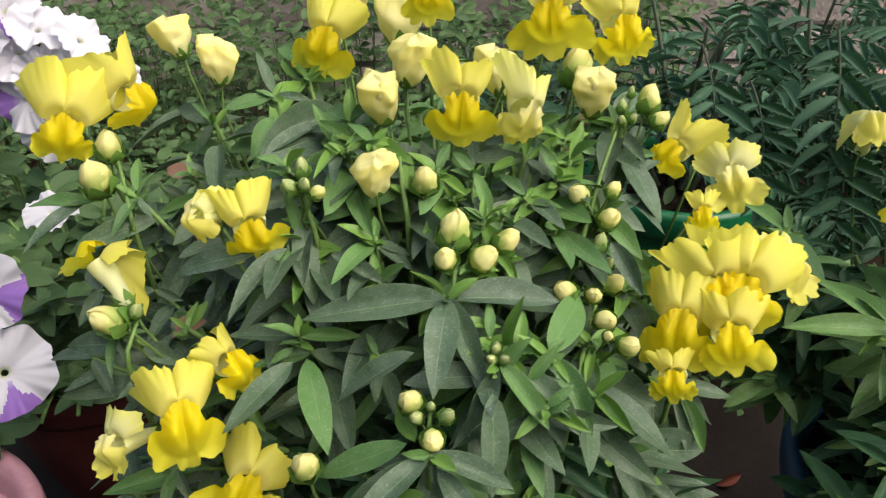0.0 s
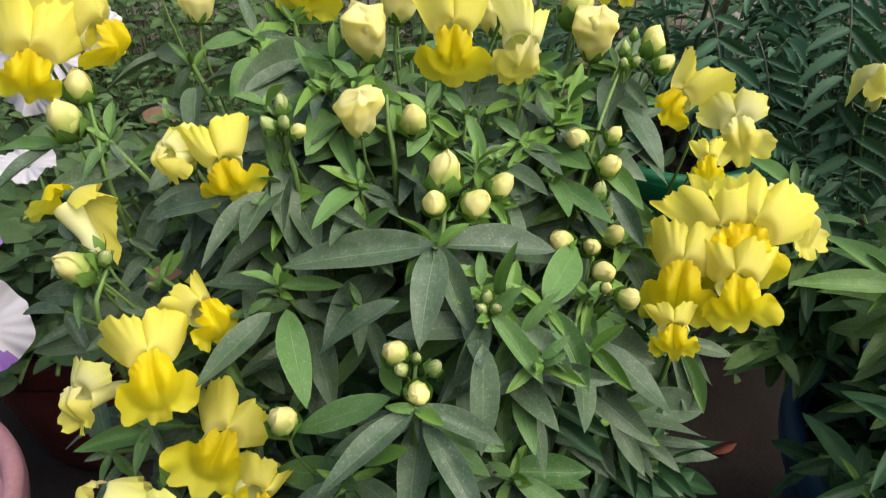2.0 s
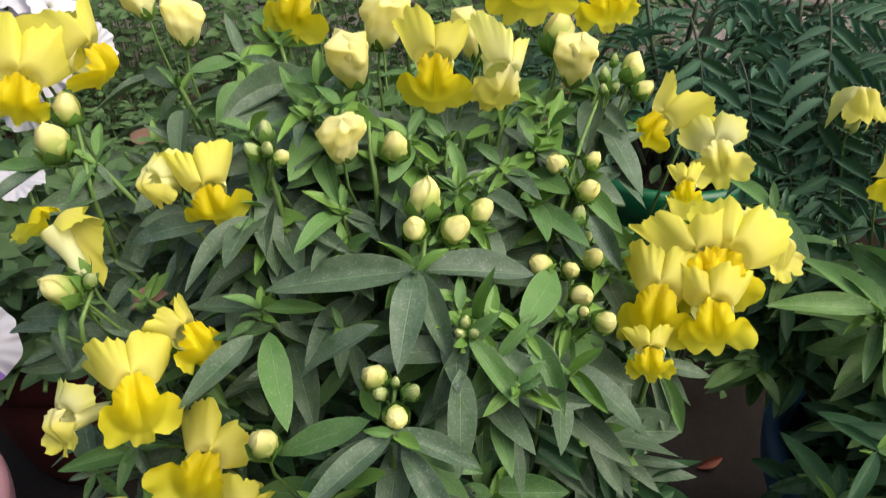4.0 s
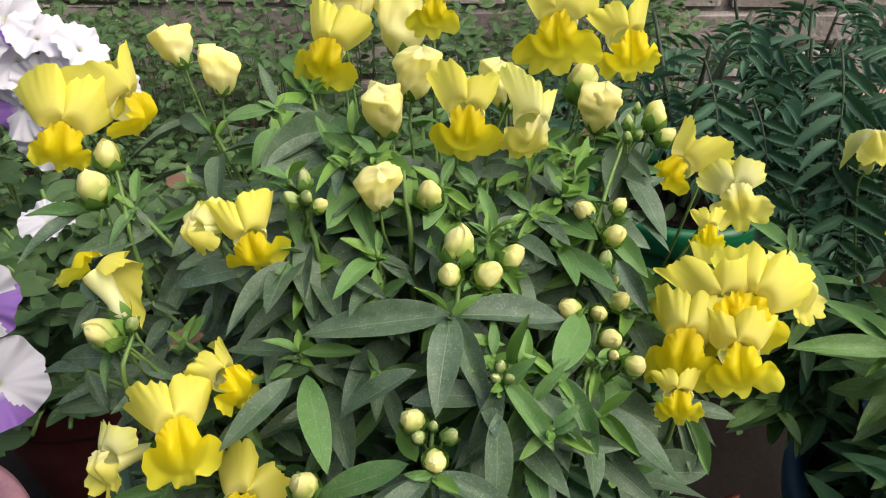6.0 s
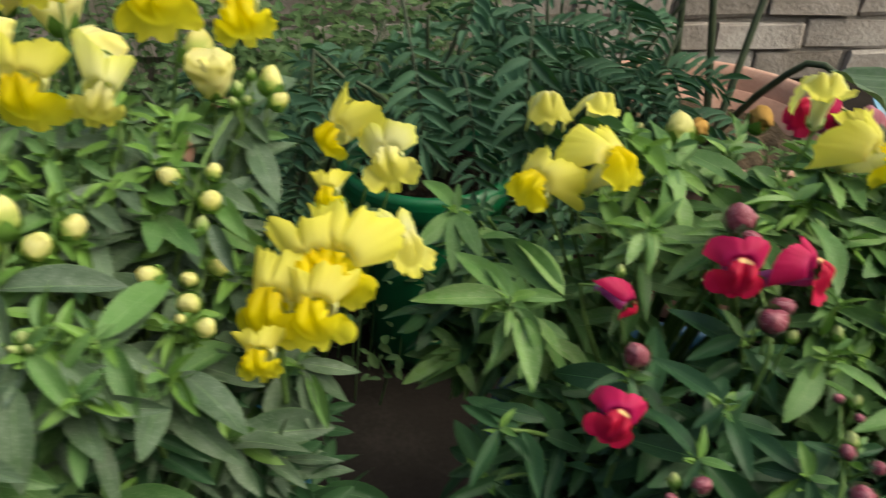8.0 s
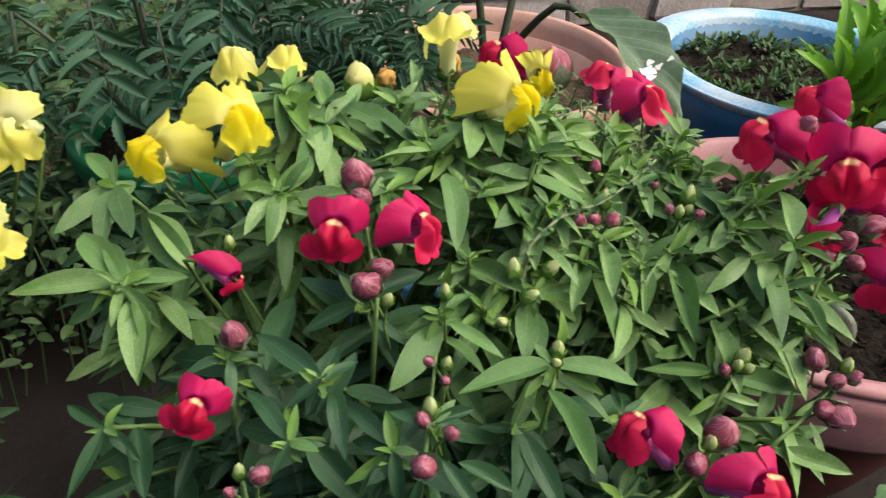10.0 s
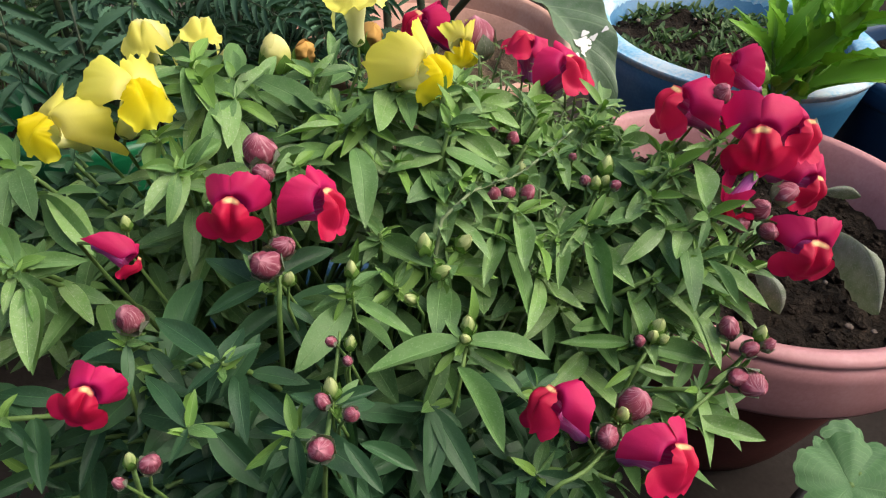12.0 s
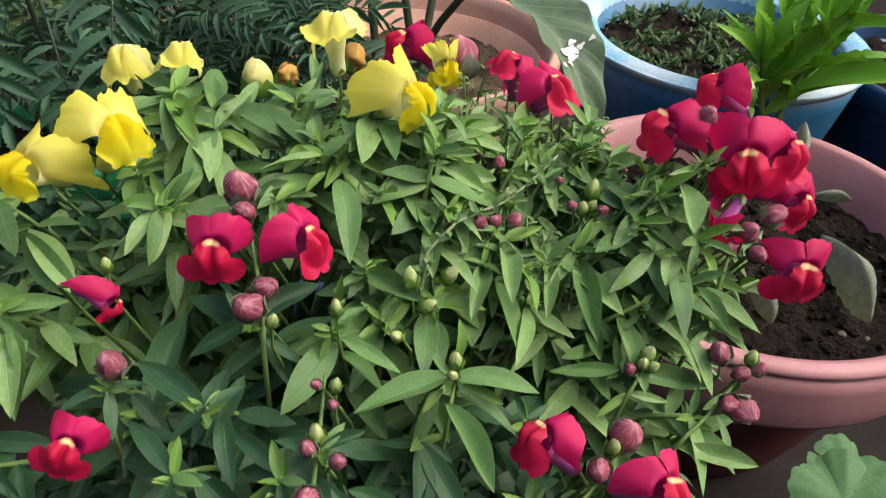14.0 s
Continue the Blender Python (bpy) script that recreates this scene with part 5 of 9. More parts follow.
s = stem(pale_bush, (0.498, 0.208, 0.445), 10)
leaf(s, (0.498, 0.208, 0.445), (0.482, 0.222, 0.435), 0.0051)
leaf(s, (0.498, 0.208, 0.445), (0.524, 0.212, 0.435), 0.0060)
leaf(s, (0.498, 0.208, 0.445), (0.513, 0.231, 0.45), 0.0061)
leaf(s, (0.498, 0.208, 0.445), (0.488, 0.197, 0.425), 0.0054)

# flowers of the red plant in the second pot
flower(red_bush, "red", (0.354, 0.127, 0.475), -102, 18, -7, 0.0230, 0)
flower(red_bush, "red", (0.391, 0.125, 0.469), -43, 31, -4, 0.0229, 4)
flower(red_bush, "red", (0.302, 0.139, 0.447), -39, -18, -46, 0.0145, 2)
flower(red_bush, "red", (0.282, 0.080, 0.424), -100, 29, -28, 0.0197, 0)
flower(red_bush, "red", (0.631, 0.108, 0.483), -129, 10, 13, 0.0306, 3)
flower(red_bush, "red", (0.604, 0.138, 0.486), 170, 28, 8, 0.0277, 3)
flower(red_bush, "red", (0.643, 0.151, 0.498), 158, 33, 21, 0.0228, 0)
flower(red_bush, "red", (0.641, 0.063, 0.439), -106, 15, -9, 0.0262, 0)
flower(red_bush, "red", (0.674, 0.107, 0.446), -83, 15, -18, 0.0239, 4)
flower(red_bush, "red", (0.654, 0.110, 0.480), -77, 27, -19, 0.0251, 5)
flower(red_bush, "red", (0.612, 0.090, 0.457), -152, -38, 33, 0.0170, 2)
flower(red_bush, "red", (0.519, 0.330, 0.462), -167, 34, -11, 0.0286, 1)
flower(red_bush, "red", (0.567, 0.265, 0.468), -166, 71, -0, 0.0233, 2)
flower(red_bush, "red", (0.577, 0.228, 0.468), -66, 52, -2, 0.0244, 4)
flower(red_bush, "red", (0.482, 0.028, 0.400), 160, 45, 32, 0.0230, 3)
flower(red_bush, "red", (0.519, -0.007, 0.394), -66, 38, -30, 0.0239, 0)

# buds of the red plant in the second pot
bud(red_bush, "crimson", (0.623, 0.087, 0.45), -90, 40, 0.0120)
bud(red_bush, "crimson", (0.636, 0.087, 0.456), -60, 50, 0.0130)
bud(red_bush, "crimson", (0.627, 0.078, 0.442), -110, 30, 0.0110)
bud(red_bush, "crimson", (0.638, 0.075, 0.443), -70, 30, 0.0120)
bud(red_bush, "crimson", (0.615, 0.131, 0.497), -90, 50, 0.0110)
bud(red_bush, "crimson", (0.617, 0.085, 0.444), -150, 30, 0.0110)
bud(red_bush, "crimson", (0.373, 0.162, 0.473), -173, 86, 0.0170)
bud(red_bush, "crimson", (0.371, 0.149, 0.475), -88, 44, 0.0110)
bud(red_bush, "crimson", (0.365, 0.101, 0.458), -124, 49, 0.0143)
bud(red_bush, "crimson", (0.37, 0.108, 0.46), -54, 55, 0.0112)
bud(red_bush, "crimson", (0.304, 0.11, 0.43), -135, 67, 0.0137)
bud(red_bush, "crimson", (0.368, 0.017, 0.433), -114, 45, 0.0107)
bud(red_bush, "crimson", (0.381, 0.028, 0.435), -65, 51, 0.0068)
bud(red_bush, "crimson", (0.374, 0.035, 0.436), -173, 57, 0.0072)
bud(red_bush, "crimson", (0.594, 0.046, 0.403), -175, 66, 0.0122)
bud(red_bush, "crimson", (0.599, 0.036, 0.398), -105, 63, 0.0094)
bud(red_bush, "crimson", (0.608, 0.035, 0.399), -40, 59, 0.0081)
bud(red_bush, "crimson", (0.59, 0.024, 0.393), -99, 21, 0.0148)
bud(red_bush, "crimson", (0.587, 0.025, 0.395), -142, 26, 0.0108)
bud(red_bush, "crimson", (0.502, 0.013, 0.393), -124, 49, 0.0117)
bud(red_bush, "crimson", (0.521, 0.024, 0.391), -71, 76, 0.0168)
bud(red_bush, "crimson", (0.491, 0.134, 0.45), -173, 57, 0.0082)
bud(red_bush, "crimson", (0.498, 0.135, 0.45), -118, 62, 0.0078)
bud(red_bush, "crimson", (0.507, 0.134, 0.448), -48, 60, 0.0087)
bud(red_bush, "crimson", (0.544, 0.132, 0.451), 166, 74, 0.0066)
bud(red_bush, "crimson", (0.555, 0.123, 0.453), -54, 55, 0.0061)
bud(red_bush, "crimson", (0.52, 0.182, 0.453), -55, 64, 0.0080)
bud(red_bush, "crimson", (0.543, 0.054, 0.404), -145, 51, 0.0066)
bud(red_bush, "crimson", (0.304, 0.033, 0.426), -56, 72, 0.0084)
bud(red_bush, "crimson", (0.294, 0.032, 0.421), -172, 49, 0.0052)
bud(red_bush, "crimson", (0.384, 0.062, 0.442), -172, 49, 0.0051)
bud(red_bush, "crimson", (0.387, 0.052, 0.44), -96, 51, 0.0047)
bud(red_bush, "crimson", (0.511, 0.186, 0.46), -167, 71, 0.0060)
bud(red_bush, "crimson", (0.548, 0.156, 0.452), -141, 83, 0.0049)
bud(red_bush, "crimson", (0.549, 0.298, 0.453), 119, 69, 0.0261)
bud(red_bush, "green", (0.39, 0.059, 0.44), 50, 83, 0.0067)
bud(red_bush, "green", (0.548, 0.129, 0.45), -173, 86, 0.0080)
bud(red_bush, "green", (0.553, 0.129, 0.451), -71, 76, 0.0074)
bud(red_bush, "green", (0.449, 0.065, 0.427), 84, 75, 0.0090)
bud(red_bush, "green", (0.445, 0.058, 0.43), -136, 54, 0.0067)
bud(red_bush, "green", (0.552, 0.055, 0.406), 18, 79, 0.0099)
bud(red_bush, "green", (0.55, 0.053, 0.404), -167, 71, 0.0087)
bud(red_bush, "green", (0.552, 0.051, 0.405), -68, 59, 0.0075)
bud(red_bush, "green", (0.519, 0.195, 0.457), 84, 75, 0.0100)
bud(red_bush, "green", (0.513, 0.15, 0.448), 80, 69, 0.0107)
bud(red_bush, "green", (0.559, 0.138, 0.452), 46, 68, 0.0107)
bud(red_bush, "green", (0.666, 0.155, 0.487), 79, 69, 0.0147)
bud(red_bush, "green", (0.607, 0.038, 0.402), 32, 75, 0.0089)
bud(red_bush, "green", (0.513, 0.019, 0.394), -141, 83, 0.0091)
bud(red_bush, "green", (0.371, 0.092, 0.454), -71, 76, 0.0074)
bud(red_bush, "green", (0.306, 0.154, 0.452), 84, 75, 0.0069)
bud(red_bush, "green", (0.401, 0.096, 0.448), 84, 75, 0.0078)
bud(red_bush, "green", (0.297, 0.039, 0.421), 95, 68, 0.0065)
bud(red_bush, "green", (0.442, 0.109, 0.442), 95, 68, 0.0106)
bud(red_bush, "green", (0.461, 0.111, 0.44), -40, 59, 0.0102)
bud(red_bush, "green", (0.443, 0.097, 0.438), -32, 45, 0.0093)
bud(red_bush, "green", (0.427, 0.081, 0.439), -156, 48, 0.0078)
bud(red_bush, "green", (0.377, 0.039, 0.435), 84, 75, 0.0092)

# flowering spikes of the red plant in the second pot
spike(red_bush, [(0.303, 0.114, 0.434), (0.3, 0.104, 0.425), (0.297, 0.089, 0.416)], 0.0012)
spike(red_bush, [(0.388, 0.068, 0.442), (0.383, 0.056, 0.434), (0.377, 0.041, 0.427), (0.37, 0.024, 0.421)], 0.0012)
spike(red_bush, [(0.518, 0.162, 0.45), (0.504, 0.142, 0.446), (0.491, 0.123, 0.439), (0.483, 0.109, 0.429)], 0.0012)
spike(red_bush, [(0.564, 0.144, 0.454), (0.55, 0.129, 0.446), (0.534, 0.112, 0.439), (0.526, 0.101, 0.426)], 0.0012)
spike(red_bush, [(0.378, 0.173, 0.478), (0.373, 0.152, 0.472), (0.371, 0.126, 0.461), (0.37, 0.106, 0.45), (0.366, 0.094, 0.44)], 0.0012)
spike(red_bush, [(0.525, 0.024, 0.396), (0.509, 0.014, 0.39), (0.486, 0.002, 0.386), (0.466, 0, 0.385)], 0.0012)
spike(red_bush, [(0.608, 0.039, 0.402), (0.595, 0.034, 0.393), (0.575, 0.025, 0.388), (0.551, 0.017, 0.385)], 0.0012)
spike(red_bush, [(0.679, 0.171, 0.49), (0.645, 0.133, 0.481), (0.626, 0.097, 0.462), (0.611, 0.079, 0.44), (0.601, 0.069, 0.418)], 0.0012)
spike(red_bush, [(0.521, 0.2, 0.46), (0.503, 0.173, 0.453), (0.486, 0.149, 0.448)], 0.0012)
spike(red_bush, [(0.555, 0.058, 0.407), (0.547, 0.051, 0.4), (0.536, 0.045, 0.392)], 0.0012)
spike(red_bush, [(0.454, 0.075, 0.427), (0.449, 0.065, 0.423), (0.44, 0.049, 0.419)], 0.0012)
spike(red_bush, [(0.297, 0.046, 0.418), (0.298, 0.034, 0.417)], 0.0012)
spike(red_bush, [(0.577, 0.264, 0.463), (0.554, 0.221, 0.458), (0.541, 0.199, 0.448)], 0.0012)

# leading shoots of the red plant in the second pot
s = stem(red_bush, (0.445, 0.062, 0.426), 10)
leaf(s, (0.445, 0.062, 0.426), (0.398, 0.062, 0.418), 0.0102)
leaf(s, (0.445, 0.062, 0.426), (0.484, 0.045, 0.418), 0.0093)
leaf(s, (0.439, 0.052, 0.42), (0.445, 0.009, 0.408), 0.0098)
leaf(s, (0.444, 0.073, 0.42), (0.454, 0.107, 0.42), 0.0075)
leaf(s, (0.45, 0.06, 0.42), (0.467, 0.047, 0.414), 0.0048, "young")
leaf(s, (0.454, 0.075, 0.42), (0.457, 0.083, 0.44), 0.0047, "young")
leaf(s, (0.441, 0.061, 0.42), (0.429, 0.055, 0.414), 0.0032, "young")
s = stem(red_bush, (0.542, 0.061, 0.397), 10)
leaf(s, (0.542, 0.061, 0.397), (0.508, 0.075, 0.393), 0.0080)
leaf(s, (0.542, 0.061, 0.397), (0.588, 0.041, 0.387), 0.0109)
leaf(s, (0.545, 0.069, 0.391), (0.549, 0.085, 0.395), 0.0038)
leaf(s, (0.542, 0.05, 0.391), (0.521, 0.046, 0.383), 0.0049, "young")
leaf(s, (0.542, 0.05, 0.391), (0.563, 0.041, 0.385), 0.0051)
s = stem(red_bush, (0.299, 0.104, 0.426), 10, dim=True)
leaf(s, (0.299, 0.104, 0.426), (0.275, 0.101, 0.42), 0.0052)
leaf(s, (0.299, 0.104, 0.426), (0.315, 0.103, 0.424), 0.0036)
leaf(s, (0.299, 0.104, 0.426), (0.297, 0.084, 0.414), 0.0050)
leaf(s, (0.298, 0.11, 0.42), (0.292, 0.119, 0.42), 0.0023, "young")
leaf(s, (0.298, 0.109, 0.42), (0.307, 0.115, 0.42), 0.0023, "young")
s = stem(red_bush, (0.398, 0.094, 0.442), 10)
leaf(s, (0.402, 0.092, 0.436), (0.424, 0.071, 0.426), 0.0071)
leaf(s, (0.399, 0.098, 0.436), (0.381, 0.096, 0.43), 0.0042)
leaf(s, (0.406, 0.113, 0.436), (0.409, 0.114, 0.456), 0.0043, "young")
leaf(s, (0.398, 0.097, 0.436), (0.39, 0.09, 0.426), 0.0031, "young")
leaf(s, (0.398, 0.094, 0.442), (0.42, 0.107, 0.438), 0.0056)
s = stem(red_bush, (0.364, 0.117, 0.435), 10, dim=True)
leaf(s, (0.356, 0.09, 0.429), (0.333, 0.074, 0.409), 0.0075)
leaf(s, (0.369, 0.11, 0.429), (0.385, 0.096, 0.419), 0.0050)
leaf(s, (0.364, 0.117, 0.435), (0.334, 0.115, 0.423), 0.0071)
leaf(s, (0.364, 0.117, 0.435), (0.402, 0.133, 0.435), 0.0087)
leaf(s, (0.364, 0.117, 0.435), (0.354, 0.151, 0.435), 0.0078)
s = stem(red_bush, (0.319, 0.058, 0.414), 10, dim=True)
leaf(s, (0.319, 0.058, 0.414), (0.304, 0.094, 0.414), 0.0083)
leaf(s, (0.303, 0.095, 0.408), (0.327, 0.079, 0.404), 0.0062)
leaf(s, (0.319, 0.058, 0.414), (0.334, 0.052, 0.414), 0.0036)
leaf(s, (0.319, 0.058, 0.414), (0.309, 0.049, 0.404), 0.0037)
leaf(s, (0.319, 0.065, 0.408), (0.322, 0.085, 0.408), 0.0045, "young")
s = stem(red_bush, (0.36, 0.036, 0.422), 10, dim=True)
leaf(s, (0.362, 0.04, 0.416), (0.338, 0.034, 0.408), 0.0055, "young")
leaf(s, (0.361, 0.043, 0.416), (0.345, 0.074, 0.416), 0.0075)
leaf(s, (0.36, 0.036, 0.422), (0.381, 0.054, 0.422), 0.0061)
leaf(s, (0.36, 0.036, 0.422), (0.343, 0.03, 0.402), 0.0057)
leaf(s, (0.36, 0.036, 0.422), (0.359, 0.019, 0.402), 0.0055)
s = stem(red_bush, (0.378, 0.039, 0.43), 10, dim=True)
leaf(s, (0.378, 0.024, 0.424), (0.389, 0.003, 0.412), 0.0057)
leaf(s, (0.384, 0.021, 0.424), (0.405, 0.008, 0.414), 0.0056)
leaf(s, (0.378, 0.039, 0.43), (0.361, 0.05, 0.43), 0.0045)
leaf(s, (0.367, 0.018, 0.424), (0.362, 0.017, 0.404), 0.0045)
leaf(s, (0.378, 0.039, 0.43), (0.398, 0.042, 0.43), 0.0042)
s = stem(red_bush, (0.236, 0.123, 0.33), 4, dim=True)
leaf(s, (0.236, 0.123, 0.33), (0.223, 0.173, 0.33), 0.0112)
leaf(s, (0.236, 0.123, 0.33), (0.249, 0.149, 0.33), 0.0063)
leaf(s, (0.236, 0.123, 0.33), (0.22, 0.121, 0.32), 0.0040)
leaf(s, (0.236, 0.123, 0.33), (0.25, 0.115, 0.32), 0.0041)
s = stem(red_bush, (0.312, 0.101, 0.407), 10, dim=True)
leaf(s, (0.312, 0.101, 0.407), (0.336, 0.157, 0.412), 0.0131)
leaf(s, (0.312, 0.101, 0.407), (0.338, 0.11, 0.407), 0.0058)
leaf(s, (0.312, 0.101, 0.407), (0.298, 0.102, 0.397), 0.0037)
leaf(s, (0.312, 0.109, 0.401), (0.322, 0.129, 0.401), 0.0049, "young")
s = stem(red_bush, (0.5, 0.123, 0.437), 10)
leaf(s, (0.494, 0.117, 0.431), (0.484, 0.066, 0.419), 0.0116)
leaf(s, (0.486, 0.135, 0.431), (0.496, 0.172, 0.431), 0.0083)
leaf(s, (0.5, 0.123, 0.437), (0.521, 0.123, 0.433), 0.0046)
leaf(s, (0.5, 0.123, 0.437), (0.506, 0.1, 0.427), 0.0057)
s = stem(red_bush, (0.537, 0.113, 0.439), 10)
leaf(s, (0.539, 0.112, 0.433), (0.525, 0.062, 0.421), 0.0115)
leaf(s, (0.543, 0.122, 0.433), (0.568, 0.113, 0.429), 0.0057, "young")
leaf(s, (0.537, 0.113, 0.439), (0.53, 0.118, 0.435), 0.0020)
leaf(s, (0.537, 0.113, 0.439), (0.565, 0.13, 0.439), 0.0071)
leaf(s, (0.537, 0.113, 0.439), (0.514, 0.099, 0.429), 0.0060)
s = stem(red_bush, (0.573, 0.094, 0.444), 10)
leaf(s, (0.575, 0.107, 0.438), (0.57, 0.069, 0.428), 0.0086)
leaf(s, (0.589, 0.098, 0.438), (0.564, 0.046, 0.426), 0.0126)
leaf(s, (0.605, 0.113, 0.438), (0.589, 0.144, 0.438), 0.0075)
leaf(s, (0.573, 0.094, 0.444), (0.54, 0.082, 0.434), 0.0079)
s = stem(red_bush, (0.594, 0.088, 0.451), 10)
leaf(s, (0.594, 0.088, 0.451), (0.611, 0.073, 0.447), 0.0050)
leaf(s, (0.577, 0.062, 0.445), (0.583, 0.039, 0.433), 0.0057)
leaf(s, (0.594, 0.088, 0.451), (0.582, 0.075, 0.441), 0.0044)
leaf(s, (0.599, 0.093, 0.445), (0.595, 0.066, 0.437), 0.0060, "young")
leaf(s, (0.594, 0.088, 0.451), (0.592, 0.111, 0.451), 0.0049)
s = stem(red_bush, (0.569, 0.03, 0.385), 10)
leaf(s, (0.555, 0.018, 0.379), (0.593, -0.001, 0.371), 0.0092)
leaf(s, (0.587, 0.029, 0.379), (0.579, 0.005, 0.367), 0.0061)
leaf(s, (0.569, 0.03, 0.385), (0.562, 0.023, 0.375), 0.0030)
leaf(s, (0.582, 0.035, 0.379), (0.608, 0.04, 0.379), 0.0057)
leaf(s, (0.569, 0.03, 0.385), (0.555, -0.006, 0.37), 0.0087)
s = stem(red_bush, (0.481, 0.048, 0.395), 10, dim=True)
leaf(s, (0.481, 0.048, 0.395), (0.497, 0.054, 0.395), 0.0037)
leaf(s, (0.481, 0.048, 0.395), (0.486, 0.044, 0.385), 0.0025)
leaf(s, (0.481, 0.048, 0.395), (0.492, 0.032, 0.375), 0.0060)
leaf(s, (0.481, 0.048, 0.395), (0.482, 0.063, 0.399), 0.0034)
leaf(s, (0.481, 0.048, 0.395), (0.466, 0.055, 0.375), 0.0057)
s = stem(red_bush, (0.429, 0.057, 0.39), 10, dim=True)
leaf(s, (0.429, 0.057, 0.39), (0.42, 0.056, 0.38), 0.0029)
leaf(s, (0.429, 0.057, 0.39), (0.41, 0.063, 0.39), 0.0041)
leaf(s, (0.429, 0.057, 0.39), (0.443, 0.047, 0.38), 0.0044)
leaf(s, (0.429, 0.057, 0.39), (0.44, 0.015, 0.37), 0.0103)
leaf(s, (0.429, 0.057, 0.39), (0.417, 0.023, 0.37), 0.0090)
s = stem(red_bush, (0.471, 0.018, 0.37), 10, dim=True)
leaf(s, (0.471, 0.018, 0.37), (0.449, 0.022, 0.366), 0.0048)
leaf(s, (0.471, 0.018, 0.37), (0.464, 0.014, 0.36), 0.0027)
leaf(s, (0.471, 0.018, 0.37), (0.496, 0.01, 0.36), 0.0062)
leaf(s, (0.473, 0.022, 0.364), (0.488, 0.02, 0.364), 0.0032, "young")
s = stem(red_bush, (0.502, 0.174, 0.448), 10)
leaf(s, (0.497, 0.173, 0.442), (0.465, 0.126, 0.432), 0.0123)
leaf(s, (0.502, 0.178, 0.442), (0.511, 0.166, 0.432), 0.0038, "young")
leaf(s, (0.502, 0.174, 0.448), (0.515, 0.145, 0.438), 0.0073)
leaf(s, (0.502, 0.174, 0.448), (0.488, 0.184, 0.448), 0.0036)
leaf(s, (0.502, 0.174, 0.448), (0.518, 0.183, 0.452), 0.0040)
s = stem(red_bush, (0.559, 0.171, 0.434), 10)
leaf(s, (0.559, 0.171, 0.434), (0.553, 0.207, 0.434), 0.0077)
leaf(s, (0.559, 0.171, 0.434), (0.576, 0.156, 0.424), 0.0054)
leaf(s, (0.559, 0.171, 0.434), (0.54, 0.154, 0.424), 0.0059)
leaf(s, (0.559, 0.171, 0.434), (0.579, 0.19, 0.444), 0.0063)
s = stem(red_bush, (0.518, 0.096, 0.399), 10)
leaf(s, (0.524, 0.115, 0.393), (0.523, 0.076, 0.381), 0.0088)
leaf(s, (0.518, 0.096, 0.399), (0.502, 0.091, 0.399), 0.0036)
leaf(s, (0.518, 0.096, 0.399), (0.53, 0.075, 0.389), 0.0055)
leaf(s, (0.518, 0.096, 0.399), (0.489, 0.083, 0.389), 0.0070)
s = stem(red_bush, (0.45, 0.162, 0.446), 10)
leaf(s, (0.45, 0.162, 0.446), (0.435, 0.154, 0.436), 0.0044)
leaf(s, (0.45, 0.162, 0.446), (0.458, 0.137, 0.436), 0.0061)
leaf(s, (0.45, 0.162, 0.446), (0.46, 0.202, 0.446), 0.0089)
leaf(s, (0.45, 0.162, 0.446), (0.429, 0.168, 0.446), 0.0046)
s = stem(red_bush, (0.337, 0.077, 0.429), 10, dim=True)
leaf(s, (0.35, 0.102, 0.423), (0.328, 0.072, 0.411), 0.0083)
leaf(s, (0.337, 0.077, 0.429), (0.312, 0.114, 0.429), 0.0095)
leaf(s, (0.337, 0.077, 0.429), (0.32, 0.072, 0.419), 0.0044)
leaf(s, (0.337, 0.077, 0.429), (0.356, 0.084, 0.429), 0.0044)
s = stem(red_bush, (0.304, 0.1, 0.4), 10, dim=True)
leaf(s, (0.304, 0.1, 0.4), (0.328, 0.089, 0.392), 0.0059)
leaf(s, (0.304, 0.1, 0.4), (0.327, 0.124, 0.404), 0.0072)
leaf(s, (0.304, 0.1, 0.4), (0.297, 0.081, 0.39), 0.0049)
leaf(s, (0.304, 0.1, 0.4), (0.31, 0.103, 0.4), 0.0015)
s = stem(red_bush, (0.236, 0.113, 0.385), 10, dim=True)
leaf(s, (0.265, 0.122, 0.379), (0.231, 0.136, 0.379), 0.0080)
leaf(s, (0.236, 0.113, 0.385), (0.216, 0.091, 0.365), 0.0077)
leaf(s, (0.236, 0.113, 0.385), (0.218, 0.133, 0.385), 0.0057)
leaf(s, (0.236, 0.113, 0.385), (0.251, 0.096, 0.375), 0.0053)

# short side shoots
s = stem(red_bush, (0.474, 0.144, 0.46), 4)
leaf(s, (0.477, 0.149, 0.454), (0.484, 0.181, 0.45), 0.0066, "young")
leaf(s, (0.476, 0.148, 0.454), (0.485, 0.121, 0.451), 0.0056, "light")
leaf(s, (0.476, 0.148, 0.454), (0.465, 0.162, 0.444), 0.0042, "young")
leaf(s, (0.478, 0.152, 0.454), (0.491, 0.174, 0.447), 0.0053, "light")
leaf(s, (0.476, 0.148, 0.454), (0.477, 0.121, 0.445), 0.0057, "light")
s = stem(red_bush, (0.524, 0.185, 0.45), 4)
leaf(s, (0.525, 0.187, 0.444), (0.542, 0.23, 0.44), 0.0093, "light")
leaf(s, (0.528, 0.192, 0.444), (0.558, 0.197, 0.435), 0.0063, "light")
leaf(s, (0.525, 0.186, 0.444), (0.495, 0.178, 0.439), 0.0064, "light")
leaf(s, (0.525, 0.186, 0.444), (0.54, 0.212, 0.442), 0.0060, "light")
